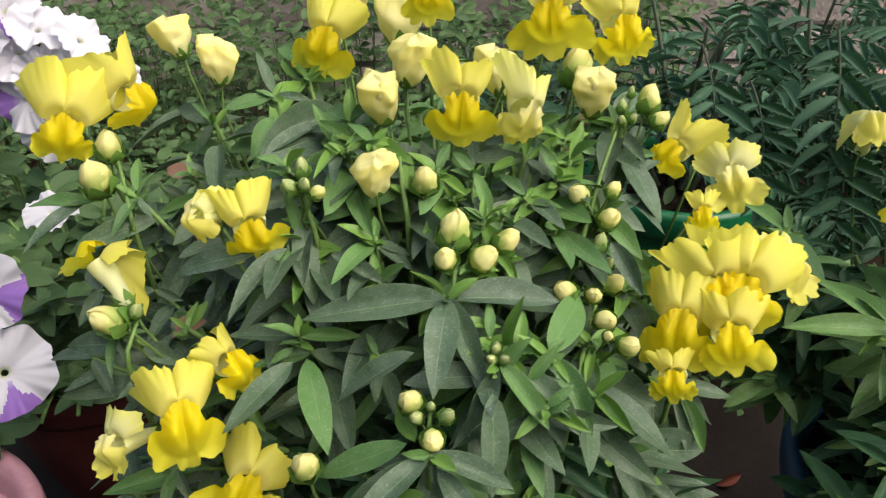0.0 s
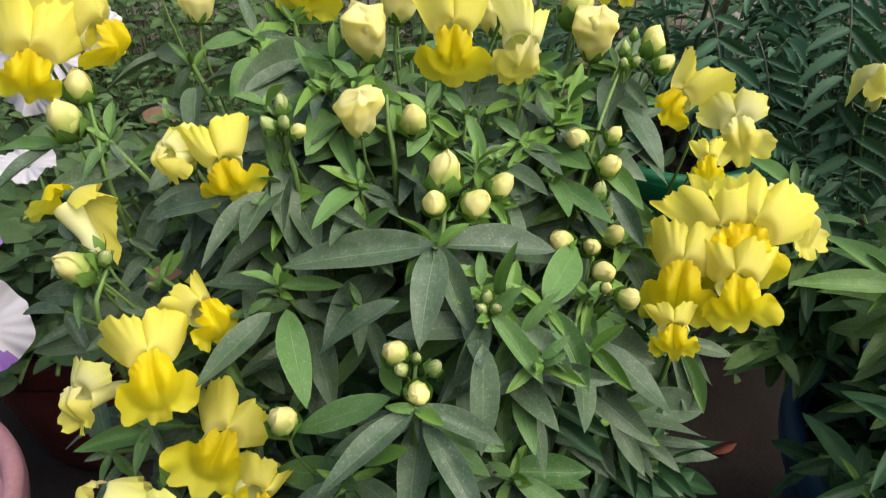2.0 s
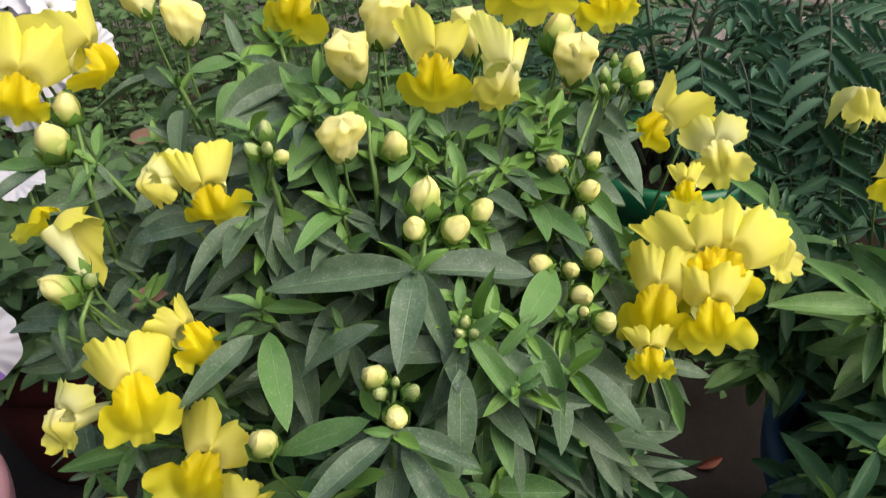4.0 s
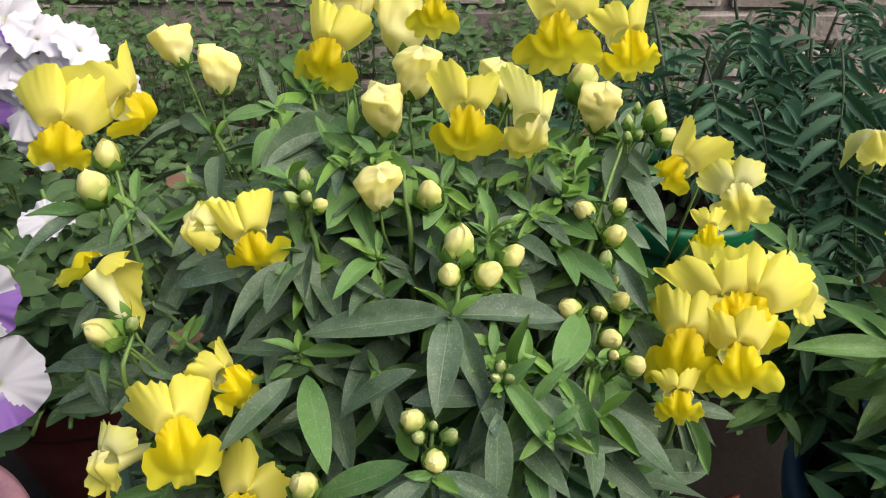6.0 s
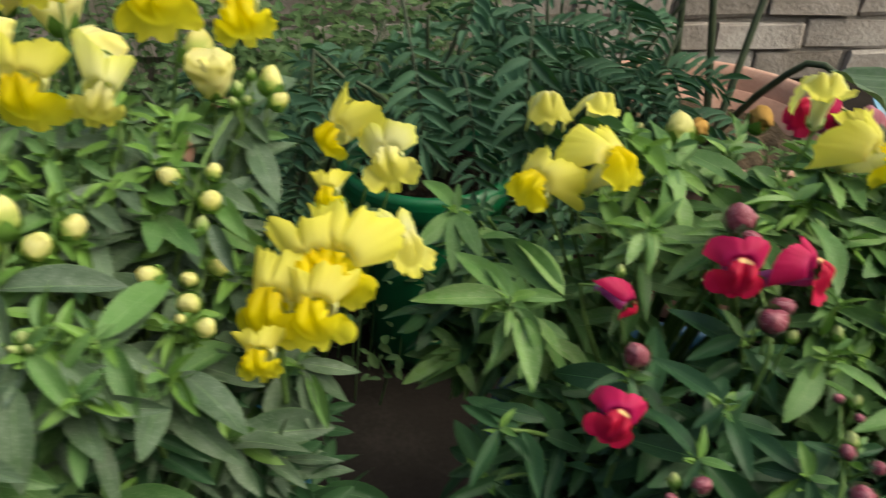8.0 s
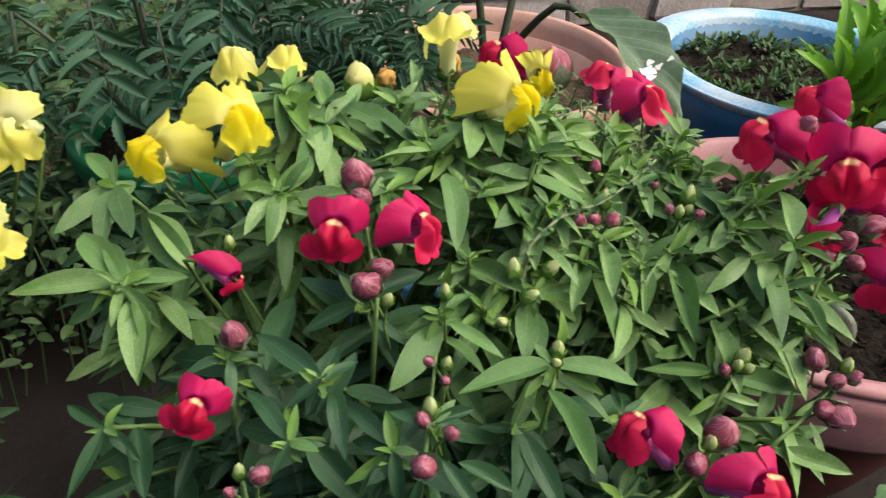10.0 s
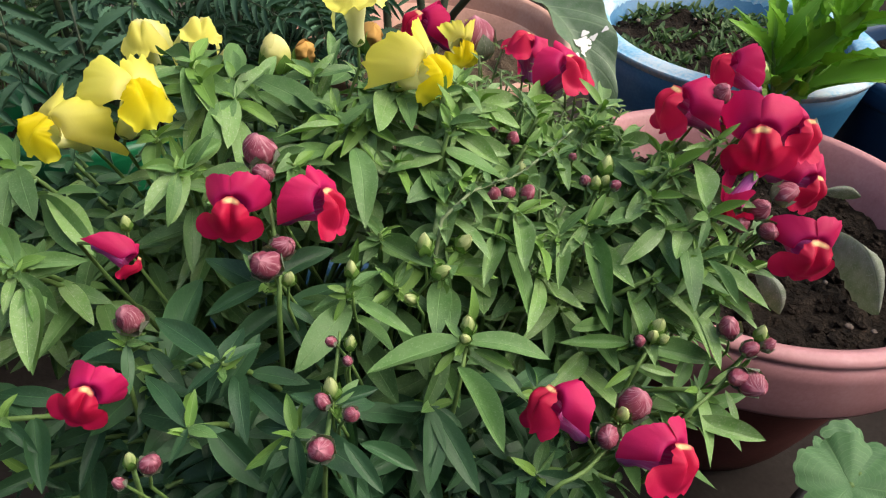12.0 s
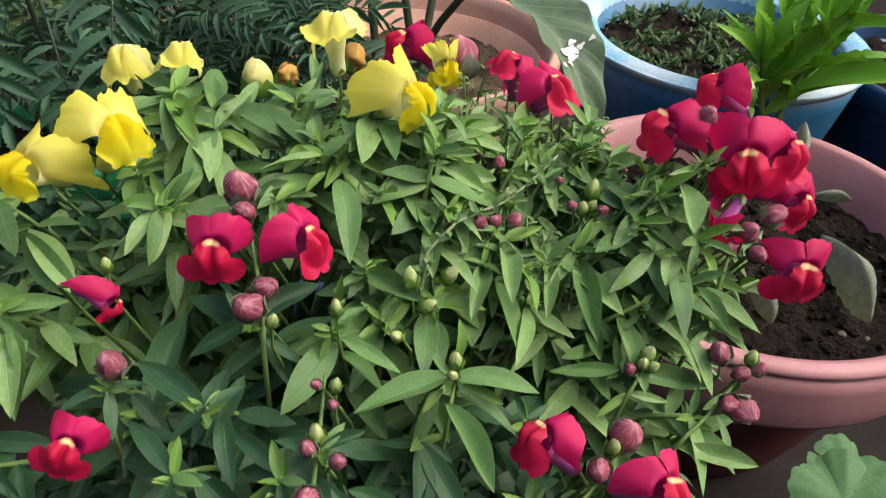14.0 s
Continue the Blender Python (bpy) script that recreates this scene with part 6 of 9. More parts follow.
leaf(s, (0.527, 0.19, 0.444), (0.538, 0.179, 0.432), 0.0039, "light")
s = stem(red_bush, (0.527, 0.175, 0.454), 4)
leaf(s, (0.532, 0.183, 0.448), (0.554, 0.198, 0.44), 0.0056, "young")
leaf(s, (0.53, 0.18, 0.448), (0.521, 0.165, 0.439), 0.0041, "light")
leaf(s, (0.53, 0.179, 0.448), (0.528, 0.212, 0.441), 0.0067, "young")
leaf(s, (0.529, 0.177, 0.448), (0.546, 0.187, 0.448), 0.0039, "light")
leaf(s, (0.531, 0.181, 0.448), (0.523, 0.168, 0.437), 0.0038, "light")
leaf(s, (0.531, 0.181, 0.448), (0.535, 0.219, 0.439), 0.0078, "light")
s = stem(red_bush, (0.543, 0.164, 0.452), 4)
leaf(s, (0.547, 0.17, 0.446), (0.559, 0.142, 0.441), 0.0061, "light")
leaf(s, (0.547, 0.169, 0.446), (0.537, 0.19, 0.435), 0.0051, "young")
leaf(s, (0.546, 0.168, 0.446), (0.574, 0.192, 0.444), 0.0075, "light")
leaf(s, (0.548, 0.172, 0.446), (0.536, 0.135, 0.446), 0.0078, "light")
leaf(s, (0.545, 0.165, 0.446), (0.524, 0.179, 0.449), 0.0051, "young")
leaf(s, (0.547, 0.17, 0.446), (0.578, 0.185, 0.436), 0.0072, "light")
s = stem(red_bush, (0.492, 0.179, 0.461), 4)
leaf(s, (0.494, 0.182, 0.455), (0.493, 0.162, 0.454), 0.0041, "light")
leaf(s, (0.495, 0.185, 0.455), (0.471, 0.177, 0.458), 0.0051, "light")
leaf(s, (0.494, 0.184, 0.455), (0.518, 0.218, 0.442), 0.0087, "young")
leaf(s, (0.496, 0.188, 0.455), (0.478, 0.138, 0.458), 0.0105, "young")
leaf(s, (0.494, 0.182, 0.455), (0.492, 0.211, 0.446), 0.0060, "light")
s = stem(red_bush, (0.542, 0.155, 0.444), 4)
leaf(s, (0.544, 0.157, 0.438), (0.539, 0.174, 0.43), 0.0040, "light")
leaf(s, (0.547, 0.161, 0.438), (0.57, 0.172, 0.44), 0.0051, "young")
leaf(s, (0.546, 0.16, 0.438), (0.555, 0.155, 0.426), 0.0032, "young")
leaf(s, (0.544, 0.156, 0.438), (0.541, 0.177, 0.432), 0.0045, "light")
s = stem(red_bush, (0.549, 0.178, 0.445), 4)
leaf(s, (0.554, 0.186, 0.439), (0.567, 0.195, 0.439), 0.0033, "light")
leaf(s, (0.55, 0.179, 0.439), (0.541, 0.154, 0.434), 0.0055, "light")
leaf(s, (0.552, 0.184, 0.439), (0.545, 0.198, 0.432), 0.0035, "light")
leaf(s, (0.552, 0.182, 0.439), (0.591, 0.222, 0.428), 0.0113, "young")
leaf(s, (0.553, 0.184, 0.439), (0.54, 0.153, 0.441), 0.0068, "light")
leaf(s, (0.551, 0.181, 0.439), (0.549, 0.217, 0.433), 0.0073, "light")
s = stem(red_bush, (0.48, 0.177, 0.47), 4)
leaf(s, (0.482, 0.18, 0.464), (0.491, 0.158, 0.457), 0.0049, "light")
leaf(s, (0.482, 0.182, 0.464), (0.472, 0.201, 0.452), 0.0050, "light")
leaf(s, (0.484, 0.186, 0.464), (0.503, 0.198, 0.458), 0.0047, "young")
leaf(s, (0.482, 0.18, 0.464), (0.487, 0.158, 0.454), 0.0051, "light")
leaf(s, (0.482, 0.182, 0.464), (0.468, 0.203, 0.461), 0.0052, "young")
leaf(s, (0.482, 0.182, 0.464), (0.509, 0.215, 0.452), 0.0089, "light")
s = stem(red_bush, (0.489, 0.155, 0.453), 4)
leaf(s, (0.491, 0.157, 0.447), (0.507, 0.176, 0.444), 0.0050, "light")
leaf(s, (0.493, 0.162, 0.447), (0.499, 0.135, 0.441), 0.0057, "light")
leaf(s, (0.492, 0.16, 0.447), (0.487, 0.183, 0.436), 0.0052, "light")
leaf(s, (0.492, 0.159, 0.447), (0.522, 0.179, 0.436), 0.0075, "light")
s = stem(red_bush, (0.478, 0.167, 0.482), 4)
leaf(s, (0.479, 0.169, 0.476), (0.484, 0.209, 0.471), 0.0081, "young")
leaf(s, (0.479, 0.169, 0.476), (0.496, 0.158, 0.48), 0.0041, "light")
leaf(s, (0.48, 0.171, 0.476), (0.472, 0.16, 0.463), 0.0037, "light")
leaf(s, (0.481, 0.173, 0.476), (0.494, 0.205, 0.473), 0.0069, "light")
leaf(s, (0.479, 0.169, 0.476), (0.5, 0.168, 0.468), 0.0044, "young")
s = stem(red_bush, (0.471, 0.16, 0.483), 4)
leaf(s, (0.475, 0.168, 0.477), (0.489, 0.163, 0.472), 0.0032, "young")
leaf(s, (0.475, 0.168, 0.477), (0.464, 0.172, 0.467), 0.0030, "light")
leaf(s, (0.473, 0.165, 0.477), (0.493, 0.207, 0.467), 0.0095, "light")
leaf(s, (0.475, 0.168, 0.477), (0.495, 0.172, 0.466), 0.0047, "light")
s = stem(red_bush, (0.504, 0.194, 0.475), 4)
leaf(s, (0.506, 0.197, 0.469), (0.486, 0.189, 0.468), 0.0044, "young")
leaf(s, (0.509, 0.204, 0.469), (0.527, 0.218, 0.473), 0.0047, "light")
leaf(s, (0.505, 0.196, 0.469), (0.507, 0.173, 0.468), 0.0047, "young")
leaf(s, (0.508, 0.202, 0.469), (0.496, 0.223, 0.458), 0.0054, "light")
leaf(s, (0.506, 0.196, 0.469), (0.523, 0.206, 0.47), 0.0040, "young")
s = stem(red_bush, (0.488, 0.193, 0.489), 4)
leaf(s, (0.489, 0.196, 0.483), (0.49, 0.238, 0.469), 0.0090, "light")
leaf(s, (0.492, 0.202, 0.483), (0.512, 0.211, 0.48), 0.0046, "light")
leaf(s, (0.49, 0.197, 0.483), (0.497, 0.198, 0.473), 0.0026, "light")
leaf(s, (0.491, 0.202, 0.483), (0.487, 0.214, 0.483), 0.0027, "light")
leaf(s, (0.489, 0.196, 0.483), (0.506, 0.214, 0.481), 0.0050, "light")
leaf(s, (0.489, 0.196, 0.483), (0.474, 0.173, 0.483), 0.0055, "light")
s = stem(red_bush, (0.475, 0.18, 0.491), 4)
leaf(s, (0.477, 0.185, 0.485), (0.5, 0.205, 0.482), 0.0060, "light")
leaf(s, (0.477, 0.184, 0.485), (0.477, 0.159, 0.484), 0.0050, "young")
leaf(s, (0.477, 0.185, 0.485), (0.457, 0.191, 0.489), 0.0043, "light")
leaf(s, (0.478, 0.187, 0.485), (0.497, 0.191, 0.485), 0.0040, "light")
s = stem(red_bush, (0.487, 0.196, 0.486), 4)
leaf(s, (0.492, 0.206, 0.48), (0.493, 0.167, 0.483), 0.0078, "light")
leaf(s, (0.489, 0.199, 0.48), (0.464, 0.188, 0.477), 0.0056, "light")
leaf(s, (0.489, 0.2, 0.48), (0.503, 0.233, 0.48), 0.0071, "light")
leaf(s, (0.492, 0.206, 0.48), (0.496, 0.189, 0.471), 0.0041, "light")
s = stem(red_bush, (0.534, 0.198, 0.469), 4)
leaf(s, (0.537, 0.201, 0.463), (0.52, 0.221, 0.456), 0.0055, "young")
leaf(s, (0.537, 0.2, 0.463), (0.578, 0.243, 0.449), 0.0121, "light")
leaf(s, (0.54, 0.207, 0.463), (0.526, 0.18, 0.457), 0.0064, "light")
leaf(s, (0.538, 0.202, 0.463), (0.529, 0.221, 0.461), 0.0042, "light")
leaf(s, (0.539, 0.206, 0.463), (0.563, 0.211, 0.461), 0.0048, "young")
leaf(s, (0.537, 0.202, 0.463), (0.527, 0.198, 0.451), 0.0032, "light")
s = stem(red_bush, (0.544, 0.2, 0.462), 4)
leaf(s, (0.548, 0.206, 0.456), (0.572, 0.211, 0.451), 0.0051, "light")
leaf(s, (0.548, 0.207, 0.456), (0.54, 0.191, 0.453), 0.0037, "light")
leaf(s, (0.548, 0.207, 0.456), (0.555, 0.241, 0.452), 0.0069, "light")
leaf(s, (0.549, 0.209, 0.456), (0.58, 0.217, 0.443), 0.0069, "light")
leaf(s, (0.546, 0.202, 0.456), (0.53, 0.195, 0.444), 0.0043, "light")
leaf(s, (0.546, 0.203, 0.456), (0.57, 0.254, 0.445), 0.0115, "light")
s = stem(red_bush, (0.583, 0.188, 0.467), 4)
leaf(s, (0.588, 0.195, 0.461), (0.609, 0.204, 0.453), 0.0049, "light")
leaf(s, (0.587, 0.193, 0.461), (0.562, 0.169, 0.459), 0.0068, "light")
leaf(s, (0.59, 0.198, 0.461), (0.613, 0.236, 0.452), 0.0091, "light")
leaf(s, (0.585, 0.19, 0.461), (0.591, 0.178, 0.462), 0.0028, "light")
leaf(s, (0.587, 0.193, 0.461), (0.579, 0.212, 0.448), 0.0049, "light")
s = stem(red_bush, (0.547, 0.178, 0.452), 4)
leaf(s, (0.55, 0.181, 0.446), (0.538, 0.167, 0.446), 0.0037, "light")
leaf(s, (0.552, 0.185, 0.446), (0.551, 0.209, 0.443), 0.0049, "light")
leaf(s, (0.552, 0.185, 0.446), (0.572, 0.188, 0.434), 0.0046, "light")
leaf(s, (0.551, 0.182, 0.446), (0.544, 0.181, 0.44), 0.0018, "light")
leaf(s, (0.553, 0.186, 0.446), (0.567, 0.212, 0.443), 0.0060, "light")
leaf(s, (0.55, 0.18, 0.446), (0.563, 0.168, 0.449), 0.0036, "young")
s = stem(red_bush, (0.54, 0.189, 0.463), 4)
leaf(s, (0.544, 0.195, 0.457), (0.539, 0.175, 0.455), 0.0041, "young")
leaf(s, (0.543, 0.193, 0.457), (0.535, 0.209, 0.446), 0.0042, "young")
leaf(s, (0.542, 0.191, 0.457), (0.56, 0.205, 0.453), 0.0046, "light")
leaf(s, (0.543, 0.194, 0.457), (0.534, 0.171, 0.452), 0.0051, "light")
s = stem(red_bush, (0.572, 0.185, 0.46), 4)
leaf(s, (0.575, 0.187, 0.454), (0.589, 0.212, 0.456), 0.0058, "light")
leaf(s, (0.578, 0.193, 0.454), (0.588, 0.186, 0.452), 0.0026, "young")
leaf(s, (0.578, 0.192, 0.454), (0.563, 0.195, 0.446), 0.0034, "young")
leaf(s, (0.576, 0.189, 0.454), (0.603, 0.236, 0.44), 0.0112, "light")
leaf(s, (0.576, 0.189, 0.454), (0.592, 0.195, 0.445), 0.0040, "light")
leaf(s, (0.576, 0.189, 0.454), (0.575, 0.207, 0.442), 0.0043, "young")
s = stem(red_bush, (0.571, 0.175, 0.461), 4)
leaf(s, (0.575, 0.18, 0.455), (0.577, 0.176, 0.447), 0.0019, "light")
leaf(s, (0.573, 0.176, 0.455), (0.584, 0.211, 0.443), 0.0078, "light")
leaf(s, (0.577, 0.184, 0.455), (0.601, 0.196, 0.453), 0.0054, "young")
leaf(s, (0.576, 0.181, 0.455), (0.57, 0.162, 0.447), 0.0045, "light")
leaf(s, (0.574, 0.178, 0.455), (0.566, 0.198, 0.451), 0.0043, "light")
s = stem(red_bush, (0.56, 0.078, 0.424), 4)
leaf(s, (0.562, 0.079, 0.418), (0.586, 0.077, 0.407), 0.0053, "light")
leaf(s, (0.561, 0.078, 0.418), (0.548, 0.076, 0.409), 0.0031, "light")
leaf(s, (0.564, 0.082, 0.418), (0.594, 0.11, 0.412), 0.0083, "light")
leaf(s, (0.564, 0.082, 0.418), (0.579, 0.057, 0.406), 0.0064, "light")
s = stem(red_bush, (0.502, 0.099, 0.425), 4)
leaf(s, (0.505, 0.104, 0.419), (0.508, 0.084, 0.417), 0.0040, "light")
leaf(s, (0.503, 0.1, 0.419), (0.484, 0.116, 0.42), 0.0051, "light")
leaf(s, (0.503, 0.1, 0.419), (0.544, 0.119, 0.409), 0.0092, "light")
leaf(s, (0.504, 0.1, 0.419), (0.479, 0.062, 0.42), 0.0091, "light")
s = stem(red_bush, (0.519, 0.111, 0.437), 4)
leaf(s, (0.523, 0.115, 0.431), (0.561, 0.124, 0.423), 0.0081, "light")
leaf(s, (0.523, 0.115, 0.431), (0.506, 0.082, 0.425), 0.0074, "light")
leaf(s, (0.521, 0.112, 0.431), (0.531, 0.158, 0.42), 0.0096, "light")
leaf(s, (0.521, 0.113, 0.431), (0.544, 0.102, 0.43), 0.0050, "light")
leaf(s, (0.523, 0.115, 0.431), (0.5, 0.095, 0.424), 0.0063, "light")
leaf(s, (0.521, 0.112, 0.431), (0.528, 0.147, 0.423), 0.0073, "light")
s = stem(red_bush, (0.453, 0.105, 0.435), 4)
leaf(s, (0.456, 0.111, 0.429), (0.482, 0.108, 0.428), 0.0052, "light")
leaf(s, (0.456, 0.111, 0.429), (0.442, 0.091, 0.418), 0.0052, "young")
leaf(s, (0.456, 0.112, 0.429), (0.468, 0.142, 0.42), 0.0066, "light")
leaf(s, (0.454, 0.106, 0.429), (0.476, 0.092, 0.432), 0.0053, "young")
s = stem(red_bush, (0.466, 0.136, 0.445), 4)
leaf(s, (0.468, 0.139, 0.439), (0.488, 0.152, 0.443), 0.0048, "light")
leaf(s, (0.467, 0.137, 0.439), (0.471, 0.093, 0.443), 0.0089, "light")
leaf(s, (0.468, 0.141, 0.439), (0.451, 0.154, 0.434), 0.0044, "light")
leaf(s, (0.468, 0.141, 0.439), (0.486, 0.15, 0.438), 0.0039, "light")
s = stem(red_bush, (0.569, 0.106, 0.456), 4)
leaf(s, (0.573, 0.11, 0.45), (0.576, 0.152, 0.437), 0.0088, "light")
leaf(s, (0.574, 0.111, 0.45), (0.6, 0.106, 0.438), 0.0059, "light")
leaf(s, (0.571, 0.107, 0.45), (0.544, 0.109, 0.442), 0.0057, "light")
leaf(s, (0.573, 0.11, 0.45), (0.579, 0.13, 0.451), 0.0040, "young")
s = stem(red_bush, (0.558, 0.138, 0.441), 4)
leaf(s, (0.561, 0.141, 0.435), (0.55, 0.118, 0.428), 0.0053, "light")
leaf(s, (0.561, 0.142, 0.435), (0.557, 0.167, 0.431), 0.0050, "young")
leaf(s, (0.56, 0.141, 0.435), (0.588, 0.149, 0.437), 0.0057, "young")
leaf(s, (0.562, 0.144, 0.435), (0.545, 0.113, 0.434), 0.0073, "light")
leaf(s, (0.563, 0.144, 0.435), (0.564, 0.175, 0.427), 0.0062, "light")
leaf(s, (0.561, 0.142, 0.435), (0.581, 0.118, 0.431), 0.0064, "light")
s = stem(red_bush, (0.505, 0.111, 0.438), 4)
leaf(s, (0.506, 0.112, 0.432), (0.496, 0.078, 0.436), 0.0071, "young")
leaf(s, (0.508, 0.116, 0.432), (0.486, 0.133, 0.419), 0.0061, "light")
leaf(s, (0.507, 0.113, 0.432), (0.526, 0.123, 0.432), 0.0044, "light")
leaf(s, (0.508, 0.115, 0.432), (0.499, 0.1, 0.424), 0.0037, "light")
s = stem(red_bush, (0.467, 0.145, 0.452), 4)
leaf(s, (0.469, 0.149, 0.446), (0.452, 0.106, 0.447), 0.0093, "light")
leaf(s, (0.47, 0.153, 0.446), (0.463, 0.183, 0.443), 0.0063, "young")
leaf(s, (0.468, 0.147, 0.446), (0.505, 0.155, 0.439), 0.0078, "light")
leaf(s, (0.469, 0.148, 0.446), (0.452, 0.124, 0.436), 0.0062, "light")
leaf(s, (0.47, 0.152, 0.446), (0.475, 0.192, 0.436), 0.0084, "light")
leaf(s, (0.468, 0.147, 0.446), (0.496, 0.131, 0.436), 0.0068, "light")
s = stem(red_bush, (0.485, 0.119, 0.439), 4)
leaf(s, (0.487, 0.121, 0.433), (0.464, 0.084, 0.435), 0.0087, "light")
leaf(s, (0.487, 0.12, 0.433), (0.475, 0.138, 0.427), 0.0044, "light")
leaf(s, (0.487, 0.12, 0.433), (0.521, 0.115, 0.424), 0.0071, "young")
leaf(s, (0.486, 0.12, 0.433), (0.467, 0.112, 0.424), 0.0046, "light")
leaf(s, (0.486, 0.119, 0.433), (0.477, 0.138, 0.434), 0.0042, "light")
s = stem(red_bush, (0.499, 0.125, 0.447), 4)
leaf(s, (0.502, 0.129, 0.441), (0.488, 0.152, 0.432), 0.0056, "light")
leaf(s, (0.502, 0.129, 0.441), (0.528, 0.134, 0.442), 0.0053, "young")
leaf(s, (0.502, 0.129, 0.441), (0.485, 0.083, 0.441), 0.0096, "light")
leaf(s, (0.501, 0.127, 0.441), (0.485, 0.156, 0.428), 0.0071, "light")
s = stem(red_bush, (0.567, 0.153, 0.45), 4)
leaf(s, (0.569, 0.154, 0.444), (0.552, 0.147, 0.437), 0.0040, "light")
leaf(s, (0.571, 0.157, 0.444), (0.588, 0.188, 0.435), 0.0073, "light")
leaf(s, (0.572, 0.16, 0.444), (0.583, 0.136, 0.443), 0.0053, "light")
leaf(s, (0.572, 0.16, 0.444), (0.565, 0.163, 0.434), 0.0026, "light")
leaf(s, (0.572, 0.159, 0.444), (0.591, 0.199, 0.433), 0.0091, "light")
leaf(s, (0.571, 0.158, 0.444), (0.576, 0.146, 0.433), 0.0032, "light")
s = stem(red_bush, (0.607, 0.113, 0.482), 4)
leaf(s, (0.613, 0.119, 0.476), (0.611, 0.119, 0.462), 0.0027, "light")
leaf(s, (0.614, 0.119, 0.476), (0.624, 0.143, 0.473), 0.0052, "light")
leaf(s, (0.611, 0.115, 0.476), (0.63, 0.105, 0.468), 0.0047, "light")
leaf(s, (0.611, 0.116, 0.476), (0.587, 0.114, 0.477), 0.0048, "light")
s = stem(red_bush, (0.58, 0.123, 0.46), 4)
leaf(s, (0.584, 0.126, 0.454), (0.585, 0.115, 0.449), 0.0023, "light")
leaf(s, (0.587, 0.13, 0.454), (0.588, 0.148, 0.442), 0.0044, "light")
leaf(s, (0.583, 0.125, 0.454), (0.609, 0.141, 0.447), 0.0062, "light")
leaf(s, (0.586, 0.128, 0.454), (0.579, 0.117, 0.441), 0.0036, "young")
leaf(s, (0.584, 0.127, 0.454), (0.574, 0.131, 0.456), 0.0023, "light")
leaf(s, (0.584, 0.125, 0.454), (0.597, 0.119, 0.453), 0.0029, "light")
s = stem(red_bush, (0.584, 0.162, 0.457), 4)
leaf(s, (0.588, 0.166, 0.451), (0.62, 0.192, 0.444), 0.0085, "light")
leaf(s, (0.588, 0.167, 0.451), (0.574, 0.135, 0.446), 0.0071, "light")
leaf(s, (0.588, 0.167, 0.451), (0.587, 0.192, 0.438), 0.0057, "light")
leaf(s, (0.59, 0.171, 0.451), (0.617, 0.191, 0.445), 0.0067, "light")
leaf(s, (0.588, 0.167, 0.451), (0.583, 0.159, 0.444), 0.0024, "light")
s = stem(red_bush, (0.586, 0.113, 0.464), 4)
leaf(s, (0.59, 0.116, 0.458), (0.599, 0.11, 0.456), 0.0021, "light")
leaf(s, (0.59, 0.115, 0.458), (0.572, 0.106, 0.459), 0.0039, "light")
leaf(s, (0.589, 0.115, 0.458), (0.595, 0.137, 0.46), 0.0045, "light")
leaf(s, (0.59, 0.116, 0.458), (0.6, 0.11, 0.453), 0.0025, "light")
s = stem(red_bush, (0.582, 0.112, 0.468), 4)
leaf(s, (0.587, 0.117, 0.462), (0.606, 0.116, 0.451), 0.0044, "light")
leaf(s, (0.585, 0.114, 0.462), (0.574, 0.116, 0.455), 0.0027, "light")
leaf(s, (0.588, 0.119, 0.462), (0.604, 0.138, 0.457), 0.0052, "light")
leaf(s, (0.585, 0.114, 0.462), (0.581, 0.1, 0.461), 0.0030, "light")
leaf(s, (0.587, 0.118, 0.462), (0.571, 0.12, 0.464), 0.0033, "light")
leaf(s, (0.587, 0.117, 0.462), (0.608, 0.135, 0.459), 0.0056, "light")
s = stem(red_bush, (0.569, 0.175, 0.457), 4)
leaf(s, (0.571, 0.176, 0.451), (0.604, 0.19, 0.438), 0.0075, "young")
leaf(s, (0.573, 0.18, 0.451), (0.552, 0.16, 0.443), 0.0061, "light")
leaf(s, (0.573, 0.179, 0.451), (0.566, 0.191, 0.454), 0.0028, "light")
leaf(s, (0.572, 0.178, 0.451), (0.596, 0.19, 0.439), 0.0059, "light")
leaf(s, (0.576, 0.184, 0.451), (0.546, 0.167, 0.445), 0.0069, "light")
leaf(s, (0.573, 0.18, 0.451), (0.581, 0.211, 0.443), 0.0067, "light")
s = stem(red_bush, (0.589, 0.132, 0.466), 4)
leaf(s, (0.595, 0.139, 0.46), (0.576, 0.108, 0.458), 0.0073, "light")
leaf(s, (0.592, 0.134, 0.46), (0.606, 0.166, 0.45), 0.0074, "light")
leaf(s, (0.592, 0.134, 0.46), (0.614, 0.143, 0.453), 0.0050, "young")
leaf(s, (0.594, 0.137, 0.46), (0.584, 0.123, 0.455), 0.0036, "light")
leaf(s, (0.596, 0.14, 0.46), (0.594, 0.147, 0.463), 0.0016, "young")
leaf(s, (0.596, 0.14, 0.46), (0.635, 0.15, 0.449), 0.0084, "light")
s = stem(red_bush, (0.425, 0.13, 0.443), 4)
leaf(s, (0.427, 0.135, 0.437), (0.413, 0.122, 0.431), 0.0044)
leaf(s, (0.426, 0.132, 0.437), (0.425, 0.163, 0.434), 0.0069)
leaf(s, (0.426, 0.133, 0.437), (0.444, 0.099, 0.44), 0.0085)
leaf(s, (0.426, 0.132, 0.437), (0.406, 0.124, 0.436), 0.0047)
s = stem(red_bush, (0.426, 0.107, 0.428), 4)
leaf(s, (0.428, 0.113, 0.422), (0.412, 0.096, 0.417), 0.0053)
